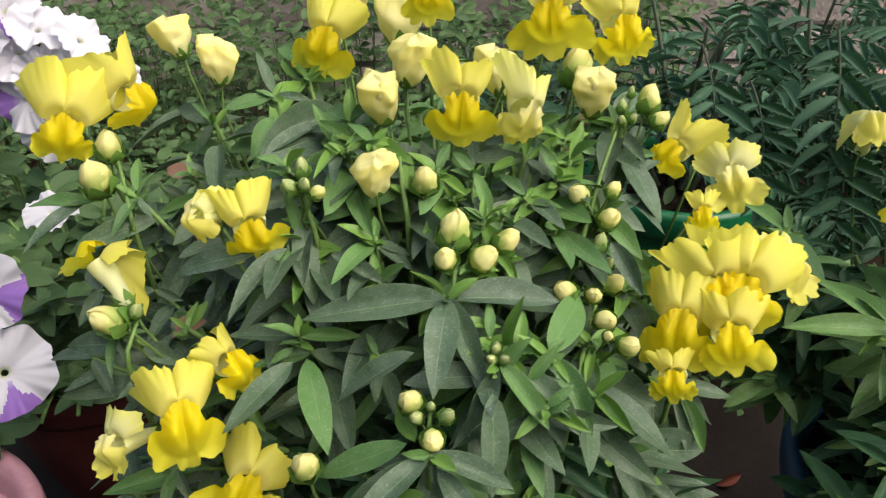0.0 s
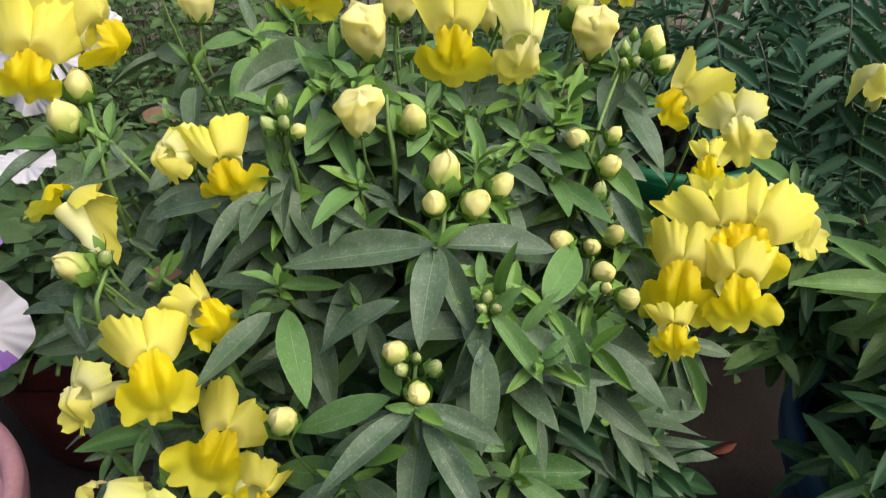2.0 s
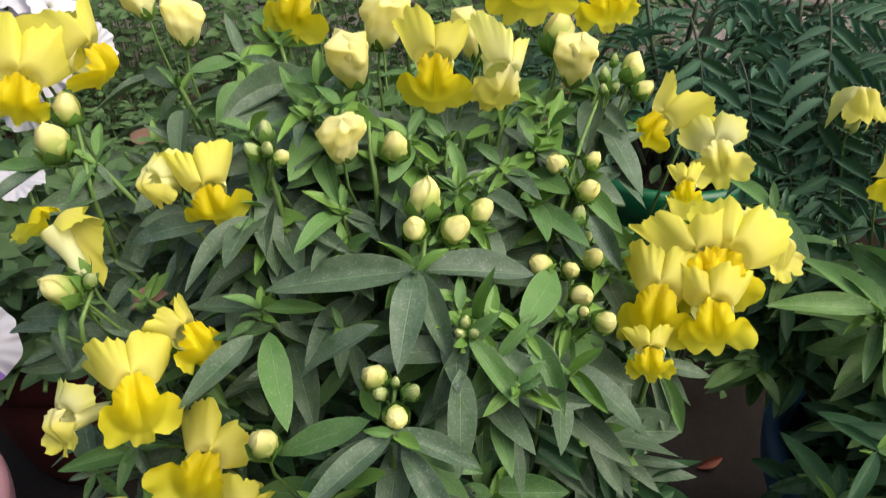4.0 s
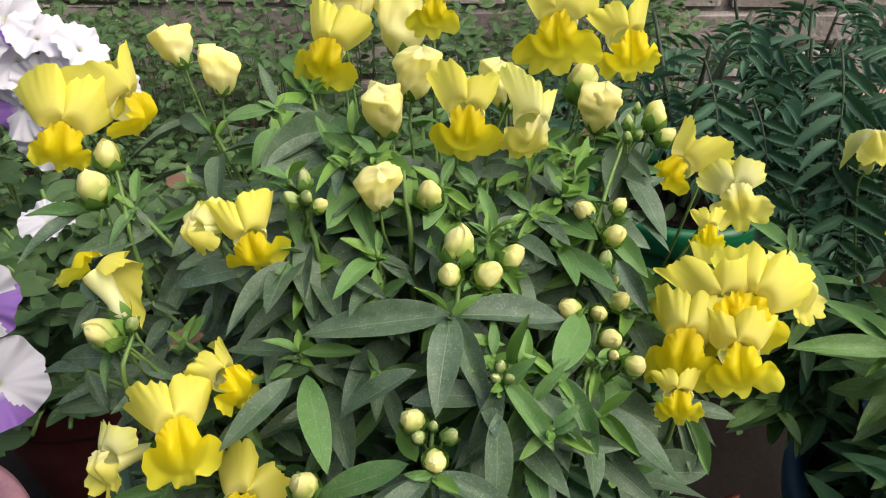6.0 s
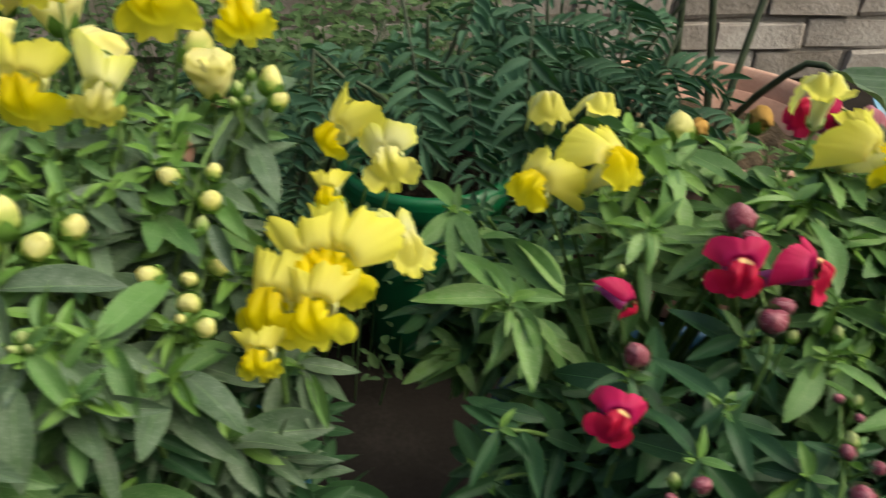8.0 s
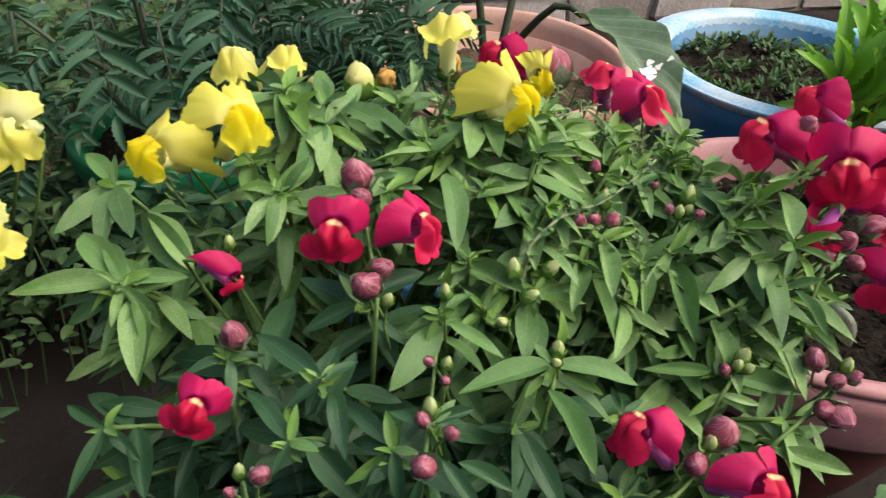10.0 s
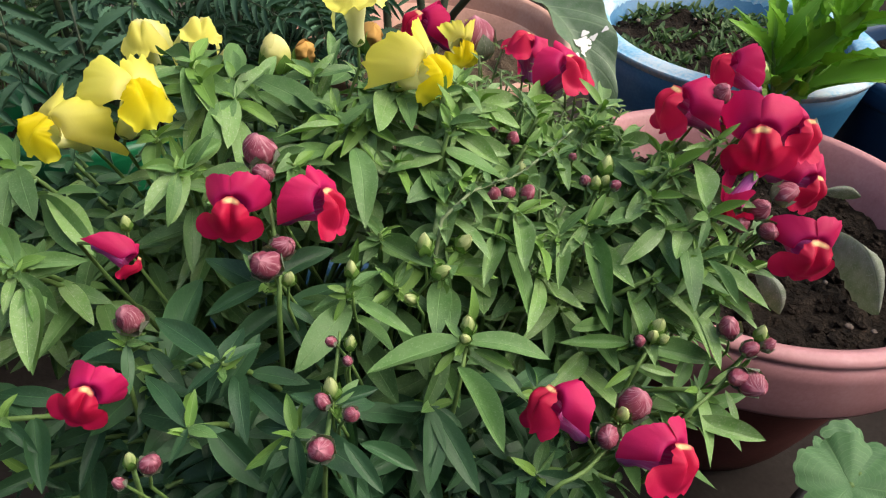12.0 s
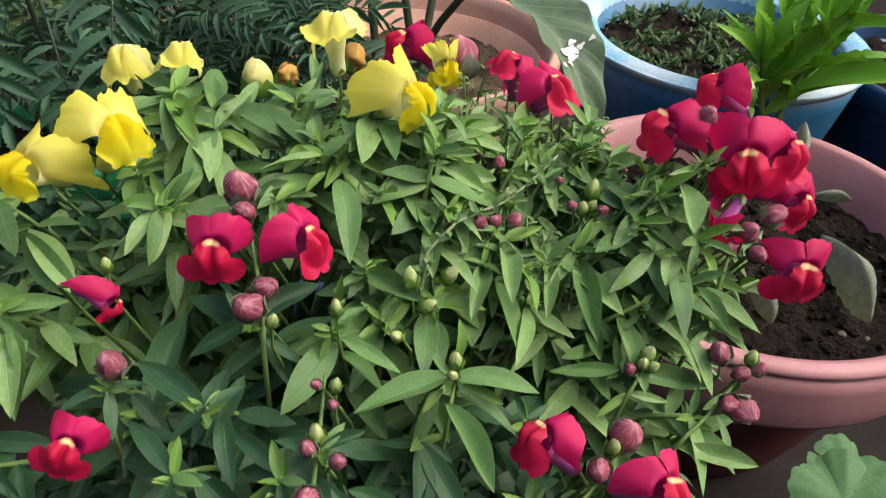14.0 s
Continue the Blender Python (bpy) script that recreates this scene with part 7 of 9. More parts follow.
leaf(s, (0.426, 0.109, 0.422), (0.433, 0.137, 0.42), 0.0064)
leaf(s, (0.427, 0.111, 0.422), (0.445, 0.085, 0.417), 0.0070)
leaf(s, (0.426, 0.109, 0.422), (0.408, 0.098, 0.42), 0.0047, "young")
leaf(s, (0.427, 0.111, 0.422), (0.423, 0.137, 0.421), 0.0058)
s = stem(red_bush, (0.467, 0.127, 0.432), 4)
leaf(s, (0.469, 0.131, 0.426), (0.441, 0.118, 0.427), 0.0070)
leaf(s, (0.468, 0.129, 0.426), (0.483, 0.153, 0.424), 0.0063)
leaf(s, (0.47, 0.133, 0.426), (0.489, 0.114, 0.415), 0.0064)
leaf(s, (0.47, 0.133, 0.426), (0.449, 0.126, 0.424), 0.0049)
s = stem(red_bush, (0.449, 0.127, 0.43), 4)
leaf(s, (0.449, 0.128, 0.424), (0.421, 0.11, 0.421), 0.0074)
leaf(s, (0.45, 0.131, 0.424), (0.453, 0.153, 0.425), 0.0049, "young")
leaf(s, (0.451, 0.134, 0.424), (0.479, 0.113, 0.422), 0.0075, "young")
leaf(s, (0.451, 0.132, 0.424), (0.425, 0.1, 0.422), 0.0089, "young")
leaf(s, (0.451, 0.133, 0.424), (0.464, 0.152, 0.425), 0.0050, "young")
s = stem(red_bush, (0.588, 0.066, 0.42), 4)
leaf(s, (0.591, 0.067, 0.414), (0.626, 0.094, 0.403), 0.0092, "young")
leaf(s, (0.59, 0.067, 0.414), (0.6, 0.055, 0.411), 0.0032)
leaf(s, (0.592, 0.069, 0.414), (0.575, 0.072, 0.405), 0.0039, "young")
leaf(s, (0.593, 0.071, 0.414), (0.626, 0.082, 0.404), 0.0072)
leaf(s, (0.594, 0.072, 0.414), (0.597, 0.059, 0.4), 0.0037)
leaf(s, (0.592, 0.07, 0.414), (0.582, 0.08, 0.415), 0.0029, "young")
s = stem(red_bush, (0.595, 0.082, 0.433), 4)
leaf(s, (0.6, 0.085, 0.427), (0.62, 0.065, 0.425), 0.0057, "young")
leaf(s, (0.598, 0.084, 0.427), (0.584, 0.067, 0.425), 0.0045, "young")
leaf(s, (0.598, 0.083, 0.427), (0.606, 0.106, 0.425), 0.0050)
leaf(s, (0.601, 0.087, 0.427), (0.629, 0.082, 0.418), 0.0059)
s = stem(red_bush, (0.594, 0.062, 0.417), 4)
leaf(s, (0.6, 0.067, 0.411), (0.614, 0.049, 0.415), 0.0046, "young")
leaf(s, (0.596, 0.062, 0.411), (0.583, 0.066, 0.401), 0.0034)
leaf(s, (0.597, 0.063, 0.411), (0.609, 0.088, 0.405), 0.0057, "young")
leaf(s, (0.6, 0.067, 0.411), (0.615, 0.045, 0.399), 0.0057)
leaf(s, (0.596, 0.062, 0.411), (0.577, 0.056, 0.404), 0.0042)
s = stem(red_bush, (0.586, 0.076, 0.433), 4)
leaf(s, (0.591, 0.08, 0.427), (0.566, 0.066, 0.418), 0.0060)
leaf(s, (0.588, 0.077, 0.427), (0.601, 0.102, 0.42), 0.0059, "young")
leaf(s, (0.589, 0.078, 0.427), (0.602, 0.064, 0.426), 0.0039, "young")
leaf(s, (0.59, 0.08, 0.427), (0.566, 0.078, 0.416), 0.0054, "young")
s = stem(pale_bush, (0.39, 0.17, 0.466), 4)
leaf(s, (0.39, 0.172, 0.46), (0.372, 0.172, 0.453), 0.0038)
leaf(s, (0.391, 0.177, 0.46), (0.404, 0.202, 0.455), 0.0055)
leaf(s, (0.391, 0.175, 0.46), (0.383, 0.131, 0.462), 0.0090)
leaf(s, (0.392, 0.178, 0.46), (0.369, 0.2, 0.453), 0.0063)
leaf(s, (0.391, 0.177, 0.46), (0.414, 0.179, 0.456), 0.0046)
s = stem(pale_bush, (0.382, 0.178, 0.464), 4)
leaf(s, (0.383, 0.184, 0.458), (0.395, 0.167, 0.45), 0.0045)
leaf(s, (0.383, 0.182, 0.458), (0.359, 0.194, 0.45), 0.0056)
leaf(s, (0.383, 0.183, 0.458), (0.398, 0.201, 0.455), 0.0049)
leaf(s, (0.383, 0.183, 0.458), (0.39, 0.171, 0.446), 0.0037, "young")
s = stem(pale_bush, (0.354, 0.256, 0.473), 4)
leaf(s, (0.354, 0.263, 0.467), (0.321, 0.28, 0.455), 0.0077, "young")
leaf(s, (0.354, 0.262, 0.467), (0.368, 0.318, 0.461), 0.0116)
leaf(s, (0.354, 0.262, 0.467), (0.361, 0.214, 0.466), 0.0097)
leaf(s, (0.355, 0.268, 0.467), (0.325, 0.285, 0.453), 0.0074)
s = stem(pale_bush, (0.325, 0.234, 0.455), 4)
leaf(s, (0.325, 0.24, 0.449), (0.349, 0.283, 0.438), 0.0100)
leaf(s, (0.325, 0.238, 0.449), (0.322, 0.192, 0.451), 0.0094)
leaf(s, (0.325, 0.245, 0.449), (0.299, 0.255, 0.45), 0.0057, "young")
leaf(s, (0.325, 0.241, 0.449), (0.347, 0.245, 0.448), 0.0045)
leaf(s, (0.325, 0.239, 0.449), (0.323, 0.214, 0.437), 0.0057)
s = stem(pale_bush, (0.373, 0.258, 0.474), 4)
leaf(s, (0.374, 0.268, 0.468), (0.349, 0.237, 0.466), 0.0081)
leaf(s, (0.373, 0.263, 0.468), (0.379, 0.313, 0.468), 0.0101)
leaf(s, (0.373, 0.264, 0.468), (0.388, 0.251, 0.458), 0.0045)
leaf(s, (0.373, 0.264, 0.468), (0.351, 0.273, 0.462), 0.0050)
leaf(s, (0.373, 0.264, 0.468), (0.385, 0.325, 0.465), 0.0124)
s = stem(pale_bush, (0.352, 0.277, 0.478), 4)
leaf(s, (0.353, 0.287, 0.472), (0.366, 0.318, 0.474), 0.0069, "young")
leaf(s, (0.352, 0.284, 0.472), (0.358, 0.224, 0.473), 0.0121, "young")
leaf(s, (0.352, 0.281, 0.472), (0.322, 0.273, 0.468), 0.0061)
leaf(s, (0.353, 0.29, 0.472), (0.373, 0.327, 0.461), 0.0088)
leaf(s, (0.352, 0.286, 0.472), (0.344, 0.237, 0.46), 0.0102)
leaf(s, (0.352, 0.281, 0.472), (0.336, 0.334, 0.459), 0.0114)
s = stem(pale_bush, (0.439, 0.194, 0.476), 4)
leaf(s, (0.441, 0.203, 0.47), (0.416, 0.176, 0.462), 0.0076, "young")
leaf(s, (0.439, 0.197, 0.47), (0.455, 0.254, 0.462), 0.0119)
leaf(s, (0.442, 0.205, 0.47), (0.457, 0.192, 0.464), 0.0042, "young")
leaf(s, (0.44, 0.2, 0.47), (0.415, 0.201, 0.466), 0.0052)
leaf(s, (0.441, 0.201, 0.47), (0.469, 0.222, 0.468), 0.0071, "young")
s = stem(pale_bush, (0.455, 0.214, 0.483), 4)
leaf(s, (0.457, 0.218, 0.477), (0.429, 0.239, 0.466), 0.0072)
leaf(s, (0.458, 0.222, 0.477), (0.478, 0.238, 0.476), 0.0052, "young")
leaf(s, (0.457, 0.218, 0.477), (0.434, 0.166, 0.481), 0.0114)
leaf(s, (0.458, 0.222, 0.477), (0.461, 0.273, 0.467), 0.0106)
leaf(s, (0.459, 0.224, 0.477), (0.474, 0.217, 0.479), 0.0033)
leaf(s, (0.458, 0.222, 0.477), (0.441, 0.192, 0.47), 0.0071)
s = stem(pale_bush, (0.473, 0.173, 0.465), 4)
leaf(s, (0.476, 0.181, 0.459), (0.466, 0.191, 0.461), 0.0029, "young")
leaf(s, (0.474, 0.177, 0.459), (0.497, 0.153, 0.46), 0.0065)
leaf(s, (0.476, 0.18, 0.459), (0.458, 0.172, 0.451), 0.0041, "young")
leaf(s, (0.476, 0.181, 0.459), (0.476, 0.224, 0.446), 0.0089, "young")
s = stem(pale_bush, (0.42, 0.203, 0.475), 4)
leaf(s, (0.421, 0.21, 0.469), (0.425, 0.249, 0.461), 0.0081)
leaf(s, (0.422, 0.212, 0.469), (0.431, 0.192, 0.459), 0.0050)
leaf(s, (0.421, 0.21, 0.469), (0.397, 0.184, 0.471), 0.0071, "young")
leaf(s, (0.421, 0.21, 0.469), (0.429, 0.249, 0.464), 0.0080)
leaf(s, (0.421, 0.208, 0.469), (0.428, 0.187, 0.466), 0.0045)
s = stem(pale_bush, (0.443, 0.161, 0.464), 4)
leaf(s, (0.445, 0.168, 0.458), (0.467, 0.189, 0.45), 0.0062)
leaf(s, (0.443, 0.162, 0.458), (0.452, 0.144, 0.448), 0.0045, "young")
leaf(s, (0.445, 0.166, 0.458), (0.431, 0.172, 0.46), 0.0030)
leaf(s, (0.445, 0.167, 0.458), (0.466, 0.171, 0.46), 0.0044)
leaf(s, (0.446, 0.17, 0.458), (0.442, 0.138, 0.458), 0.0065, "young")
s = stem(pale_bush, (0.462, 0.215, 0.481), 4)
leaf(s, (0.463, 0.217, 0.475), (0.454, 0.17, 0.476), 0.0095)
leaf(s, (0.463, 0.218, 0.475), (0.454, 0.261, 0.463), 0.0091)
leaf(s, (0.464, 0.221, 0.475), (0.5, 0.231, 0.462), 0.0078)
leaf(s, (0.464, 0.22, 0.475), (0.438, 0.187, 0.475), 0.0085)
leaf(s, (0.466, 0.225, 0.475), (0.475, 0.285, 0.463), 0.0124, "young")
leaf(s, (0.463, 0.218, 0.475), (0.488, 0.21, 0.461), 0.0060)
s = stem(pale_bush, (0.426, 0.191, 0.472), 4)
leaf(s, (0.428, 0.196, 0.466), (0.445, 0.234, 0.463), 0.0082, "young")
leaf(s, (0.428, 0.196, 0.466), (0.435, 0.178, 0.454), 0.0046, "young")
leaf(s, (0.429, 0.201, 0.466), (0.409, 0.194, 0.466), 0.0042)
leaf(s, (0.427, 0.196, 0.466), (0.445, 0.22, 0.465), 0.0059)
s = stem(yellow_bush, (-0.087, 0.32, 0.517), 4)
leaf(s, (-0.088, 0.323, 0.511), (-0.107, 0.381, 0.506), 0.0136, "young")
leaf(s, (-0.089, 0.328, 0.511), (-0.061, 0.337, 0.51), 0.0064, "young")
leaf(s, (-0.089, 0.327, 0.511), (-0.103, 0.269, 0.503), 0.0133, "young")
leaf(s, (-0.089, 0.328, 0.511), (-0.102, 0.371, 0.511), 0.0099, "young")
s = stem(yellow_bush, (-0.046, 0.211, 0.534), 4)
leaf(s, (-0.047, 0.221, 0.528), (-0.077, 0.23, 0.52), 0.0070)
leaf(s, (-0.047, 0.218, 0.528), (-0.038, 0.242, 0.528), 0.0057)
leaf(s, (-0.047, 0.221, 0.528), (-0.04, 0.173, 0.524), 0.0107)
leaf(s, (-0.047, 0.219, 0.528), (-0.068, 0.257, 0.521), 0.0096)
leaf(s, (-0.048, 0.223, 0.528), (-0.027, 0.243, 0.514), 0.0069)
leaf(s, (-0.048, 0.224, 0.528), (-0.055, 0.193, 0.523), 0.0071)
s = stem(yellow_bush, (-0.041, 0.191, 0.524), 4)
leaf(s, (-0.043, 0.202, 0.518), (-0.046, 0.17, 0.508), 0.0073, "young")
leaf(s, (-0.042, 0.196, 0.518), (-0.063, 0.218, 0.521), 0.0068)
leaf(s, (-0.042, 0.196, 0.518), (-0.015, 0.189, 0.514), 0.0063)
leaf(s, (-0.042, 0.197, 0.518), (-0.053, 0.151, 0.516), 0.0103)
leaf(s, (-0.042, 0.199, 0.518), (-0.058, 0.244, 0.509), 0.0108)
leaf(s, (-0.042, 0.2, 0.518), (-0.023, 0.185, 0.515), 0.0054, "young")
s = stem(yellow_bush, (-0.045, 0.208, 0.526), 4)
leaf(s, (-0.047, 0.219, 0.52), (-0.013, 0.189, 0.522), 0.0099, "young")
leaf(s, (-0.047, 0.218, 0.52), (-0.05, 0.18, 0.514), 0.0085, "young")
leaf(s, (-0.046, 0.211, 0.52), (-0.064, 0.26, 0.514), 0.0115)
leaf(s, (-0.047, 0.22, 0.52), (-0.02, 0.21, 0.512), 0.0066)
leaf(s, (-0.046, 0.217, 0.52), (-0.072, 0.198, 0.51), 0.0073)
leaf(s, (-0.047, 0.22, 0.52), (-0.061, 0.247, 0.523), 0.0067, "young")
s = stem(yellow_bush, (-0.087, 0.337, 0.518), 4)
leaf(s, (-0.09, 0.352, 0.512), (-0.048, 0.34, 0.505), 0.0098, "young")
leaf(s, (-0.089, 0.344, 0.512), (-0.101, 0.301, 0.499), 0.0102)
leaf(s, (-0.089, 0.346, 0.512), (-0.119, 0.4, 0.509), 0.0136)
leaf(s, (-0.089, 0.346, 0.512), (-0.053, 0.349, 0.502), 0.0084)
s = stem(yellow_bush, (-0.076, 0.185, 0.523), 4)
leaf(s, (-0.077, 0.188, 0.517), (-0.087, 0.176, 0.511), 0.0037)
leaf(s, (-0.078, 0.195, 0.517), (-0.087, 0.227, 0.514), 0.0074)
leaf(s, (-0.078, 0.194, 0.517), (-0.049, 0.167, 0.515), 0.0088)
leaf(s, (-0.077, 0.189, 0.517), (-0.109, 0.191, 0.506), 0.0073)
leaf(s, (-0.079, 0.196, 0.517), (-0.089, 0.231, 0.514), 0.0082, "young")
leaf(s, (-0.077, 0.188, 0.517), (-0.059, 0.183, 0.508), 0.0045)
s = stem(yellow_bush, (-0.001, 0.185, 0.522), 4)
leaf(s, (-0.001, 0.192, 0.516), (-0.009, 0.154, 0.514), 0.0086)
leaf(s, (-0.001, 0.194, 0.516), (-0.005, 0.242, 0.504), 0.0110)
leaf(s, (-0.001, 0.191, 0.516), (0.014, 0.173, 0.513), 0.0050, "young")
leaf(s, (-0.001, 0.196, 0.516), (-0.024, 0.189, 0.509), 0.0055)
s = stem(yellow_bush, (-0.054, 0.208, 0.524), 4)
leaf(s, (-0.055, 0.211, 0.518), (-0.034, 0.197, 0.52), 0.0055)
leaf(s, (-0.055, 0.213, 0.518), (-0.077, 0.196, 0.505), 0.0069)
leaf(s, (-0.055, 0.211, 0.518), (-0.053, 0.236, 0.522), 0.0058)
leaf(s, (-0.055, 0.211, 0.518), (-0.031, 0.171, 0.515), 0.0104)
s = stem(yellow_bush, (0.022, 0.168, 0.503), 4)
leaf(s, (0.022, 0.174, 0.497), (0.04, 0.173, 0.486), 0.0046)
leaf(s, (0.022, 0.173, 0.497), (0.002, 0.154, 0.494), 0.0062)
leaf(s, (0.022, 0.172, 0.497), (0.034, 0.217, 0.487), 0.0105)
leaf(s, (0.022, 0.173, 0.497), (0.035, 0.141, 0.488), 0.0077, "young")
leaf(s, (0.022, 0.177, 0.497), (0.001, 0.198, 0.486), 0.0071, "young")
leaf(s, (0.022, 0.174, 0.497), (0.035, 0.213, 0.484), 0.0095, "young")
s = stem(yellow_bush, (0.062, 0.204, 0.507), 4)
leaf(s, (0.063, 0.208, 0.501), (0.096, 0.21, 0.495), 0.0076)
leaf(s, (0.063, 0.213, 0.501), (0.047, 0.194, 0.489), 0.0061)
leaf(s, (0.062, 0.206, 0.501), (0.057, 0.263, 0.493), 0.0126)
leaf(s, (0.063, 0.21, 0.501), (0.077, 0.184, 0.502), 0.0065)
leaf(s, (0.063, 0.208, 0.501), (0.037, 0.175, 0.496), 0.0093, "young")
leaf(s, (0.063, 0.212, 0.501), (0.067, 0.241, 0.499), 0.0064)
s = stem(yellow_bush, (0.087, 0.204, 0.485), 4)
leaf(s, (0.089, 0.213, 0.479), (0.108, 0.182, 0.468), 0.0085)
leaf(s, (0.089, 0.21, 0.479), (0.07, 0.216, 0.469), 0.0050)
leaf(s, (0.089, 0.209, 0.479), (0.118, 0.23, 0.481), 0.0078)
leaf(s, (0.089, 0.213, 0.479), (0.096, 0.192, 0.47), 0.0052)
leaf(s, (0.088, 0.206, 0.479), (0.07, 0.225, 0.48), 0.0059)
s = stem(yellow_bush, (0.067, 0.251, 0.505), 4)
leaf(s, (0.068, 0.259, 0.499), (0.099, 0.299, 0.489), 0.0113)
leaf(s, (0.068, 0.254, 0.499), (0.071, 0.194, 0.499), 0.0132, "young")
leaf(s, (0.068, 0.257, 0.499), (0.058, 0.318, 0.49), 0.0136, "young")
leaf(s, (0.068, 0.257, 0.499), (0.092, 0.237, 0.501), 0.0069)
leaf(s, (0.068, 0.257, 0.499), (0.055, 0.213, 0.501), 0.0101)
s = stem(yellow_bush, (0.044, 0.189, 0.504), 4)
leaf(s, (0.045, 0.199, 0.498), (0.043, 0.242, 0.494), 0.0095, "young")
leaf(s, (0.044, 0.194, 0.498), (0.063, 0.179, 0.502), 0.0053)
leaf(s, (0.044, 0.191, 0.498), (0.017, 0.176, 0.493), 0.0071)
leaf(s, (0.045, 0.195, 0.498), (0.055, 0.245, 0.492), 0.0114)
leaf(s, (0.045, 0.197, 0.498), (0.062, 0.164, 0.499), 0.0081)
s = stem(yellow_bush, (0.032, 0.178, 0.5), 4)
leaf(s, (0.032, 0.184, 0.494), (0.014, 0.17, 0.48), 0.0059)
leaf(s, (0.032, 0.18, 0.494), (0.043, 0.226, 0.487), 0.0106)
leaf(s, (0.032, 0.184, 0.494), (0.055, 0.154, 0.494), 0.0085)
leaf(s, (0.032, 0.183, 0.494), (0.01, 0.178, 0.493), 0.0050)
leaf(s, (0.032, 0.181, 0.494), (0.051, 0.233, 0.485), 0.0123)
leaf(s, (0.032, 0.183, 0.494), (0.046, 0.158, 0.489), 0.0063)
s = stem(yellow_bush, (0.007, 0.18, 0.509), 4)
leaf(s, (0.007, 0.182, 0.503), (-0.002, 0.158, 0.492), 0.0061)
leaf(s, (0.007, 0.185, 0.503), (-0.006, 0.234, 0.489), 0.0116, "young")
leaf(s, (0.007, 0.186, 0.503), (0.027, 0.201, 0.498), 0.0056, "young")
leaf(s, (0.007, 0.186, 0.503), (-0.008, 0.15, 0.503), 0.0086, "young")
leaf(s, (0.007, 0.186, 0.503), (-0.007, 0.2, 0.504), 0.0044)
s = stem(yellow_bush, (0.102, 0.261, 0.511), 4)
leaf(s, (0.103, 0.264, 0.505), (0.119, 0.243, 0.494), 0.0062)
leaf(s, (0.104, 0.266, 0.505), (0.075, 0.276, 0.494), 0.0071)
leaf(s, (0.104, 0.266, 0.505), (0.133, 0.321, 0.503), 0.0136)
leaf(s, (0.104, 0.267, 0.505), (0.09, 0.217, 0.496), 0.0116)
leaf(s, (0.104, 0.268, 0.505), (0.082, 0.282, 0.503), 0.0058, "young")
s = stem(yellow_bush, (0.018, 0.146, 0.491), 4)
leaf(s, (0.018, 0.15, 0.485), (0.007, 0.127, 0.479), 0.0052, "young")
leaf(s, (0.018, 0.153, 0.485), (0.023, 0.162, 0.488), 0.0021, "young")
leaf(s, (0.018, 0.154, 0.485), (0.03, 0.146, 0.478), 0.0031, "young")
leaf(s, (0.018, 0.152, 0.485), (0.002, 0.146, 0.485), 0.0034, "young")
leaf(s, (0.018, 0.15, 0.485), (0.02, 0.18, 0.481), 0.0060, "young")
leaf(s, (0.018, 0.153, 0.485), (0.03, 0.136, 0.486), 0.0041, "young")
s = stem(yellow_bush, (0.023, 0.112, 0.475), 4)
leaf(s, (0.024, 0.117, 0.469), (0.01, 0.105, 0.467), 0.0037)
leaf(s, (0.024, 0.116, 0.469), (0.028, 0.133, 0.468), 0.0035, "young")
leaf(s, (0.024, 0.115, 0.469), (0.031, 0.099, 0.469), 0.0035, "young")
leaf(s, (0.024, 0.114, 0.469), (0.003, 0.122, 0.463), 0.0046)
s = stem(yellow_bush, (0.032, 0.158, 0.491), 4)
leaf(s, (0.032, 0.16, 0.485), (0.039, 0.183, 0.482), 0.0049, "young")
leaf(s, (0.032, 0.161, 0.485), (0.036, 0.146, 0.481), 0.0031, "young")
leaf(s, (0.032, 0.166, 0.485), (0.013, 0.16, 0.487), 0.0040)
leaf(s, (0.032, 0.161, 0.485), (0.038, 0.184, 0.483), 0.0046)
leaf(s, (0.032, 0.164, 0.485), (0.039, 0.149, 0.475), 0.0038, "young")
s = stem(yellow_bush, (0.075, 0.181, 0.474), 4)
leaf(s, (0.076, 0.183, 0.468), (0.086, 0.165, 0.463), 0.0043, "young")
leaf(s, (0.077, 0.188, 0.468), (0.053, 0.178, 0.464), 0.0051, "young")
leaf(s, (0.077, 0.189, 0.468), (0.093, 0.227, 0.454), 0.0088, "young")
leaf(s, (0.076, 0.184, 0.468), (0.085, 0.166, 0.456), 0.0047)
s = stem(yellow_bush, (0.074, 0.13, 0.458), 4)
leaf(s, (0.075, 0.134, 0.452), (0.056, 0.142, 0.449), 0.0043, "young")
leaf(s, (0.075, 0.136, 0.452), (0.095, 0.148, 0.447), 0.0048, "young")
leaf(s, (0.075, 0.133, 0.452), (0.069, 0.12, 0.439), 0.0039, "young")
leaf(s, (0.075, 0.134, 0.452), (0.055, 0.137, 0.454), 0.0041, "young")
leaf(s, (0.075, 0.133, 0.452), (0.092, 0.142, 0.448), 0.0039, "young")
leaf(s, (0.075, 0.132, 0.452), (0.07, 0.115, 0.443), 0.0040, "young")
s = stem(yellow_bush, (0.1, 0.178, 0.452), 4)
leaf(s, (0.102, 0.183, 0.446), (0.109, 0.169, 0.435), 0.0037, "young")
leaf(s, (0.102, 0.183, 0.446), (0.086, 0.191, 0.437), 0.0040, "young")
leaf(s, (0.102, 0.182, 0.446), (0.118, 0.207, 0.439), 0.0061, "young")
leaf(s, (0.103, 0.185, 0.446), (0.091, 0.157, 0.447), 0.0060, "young")
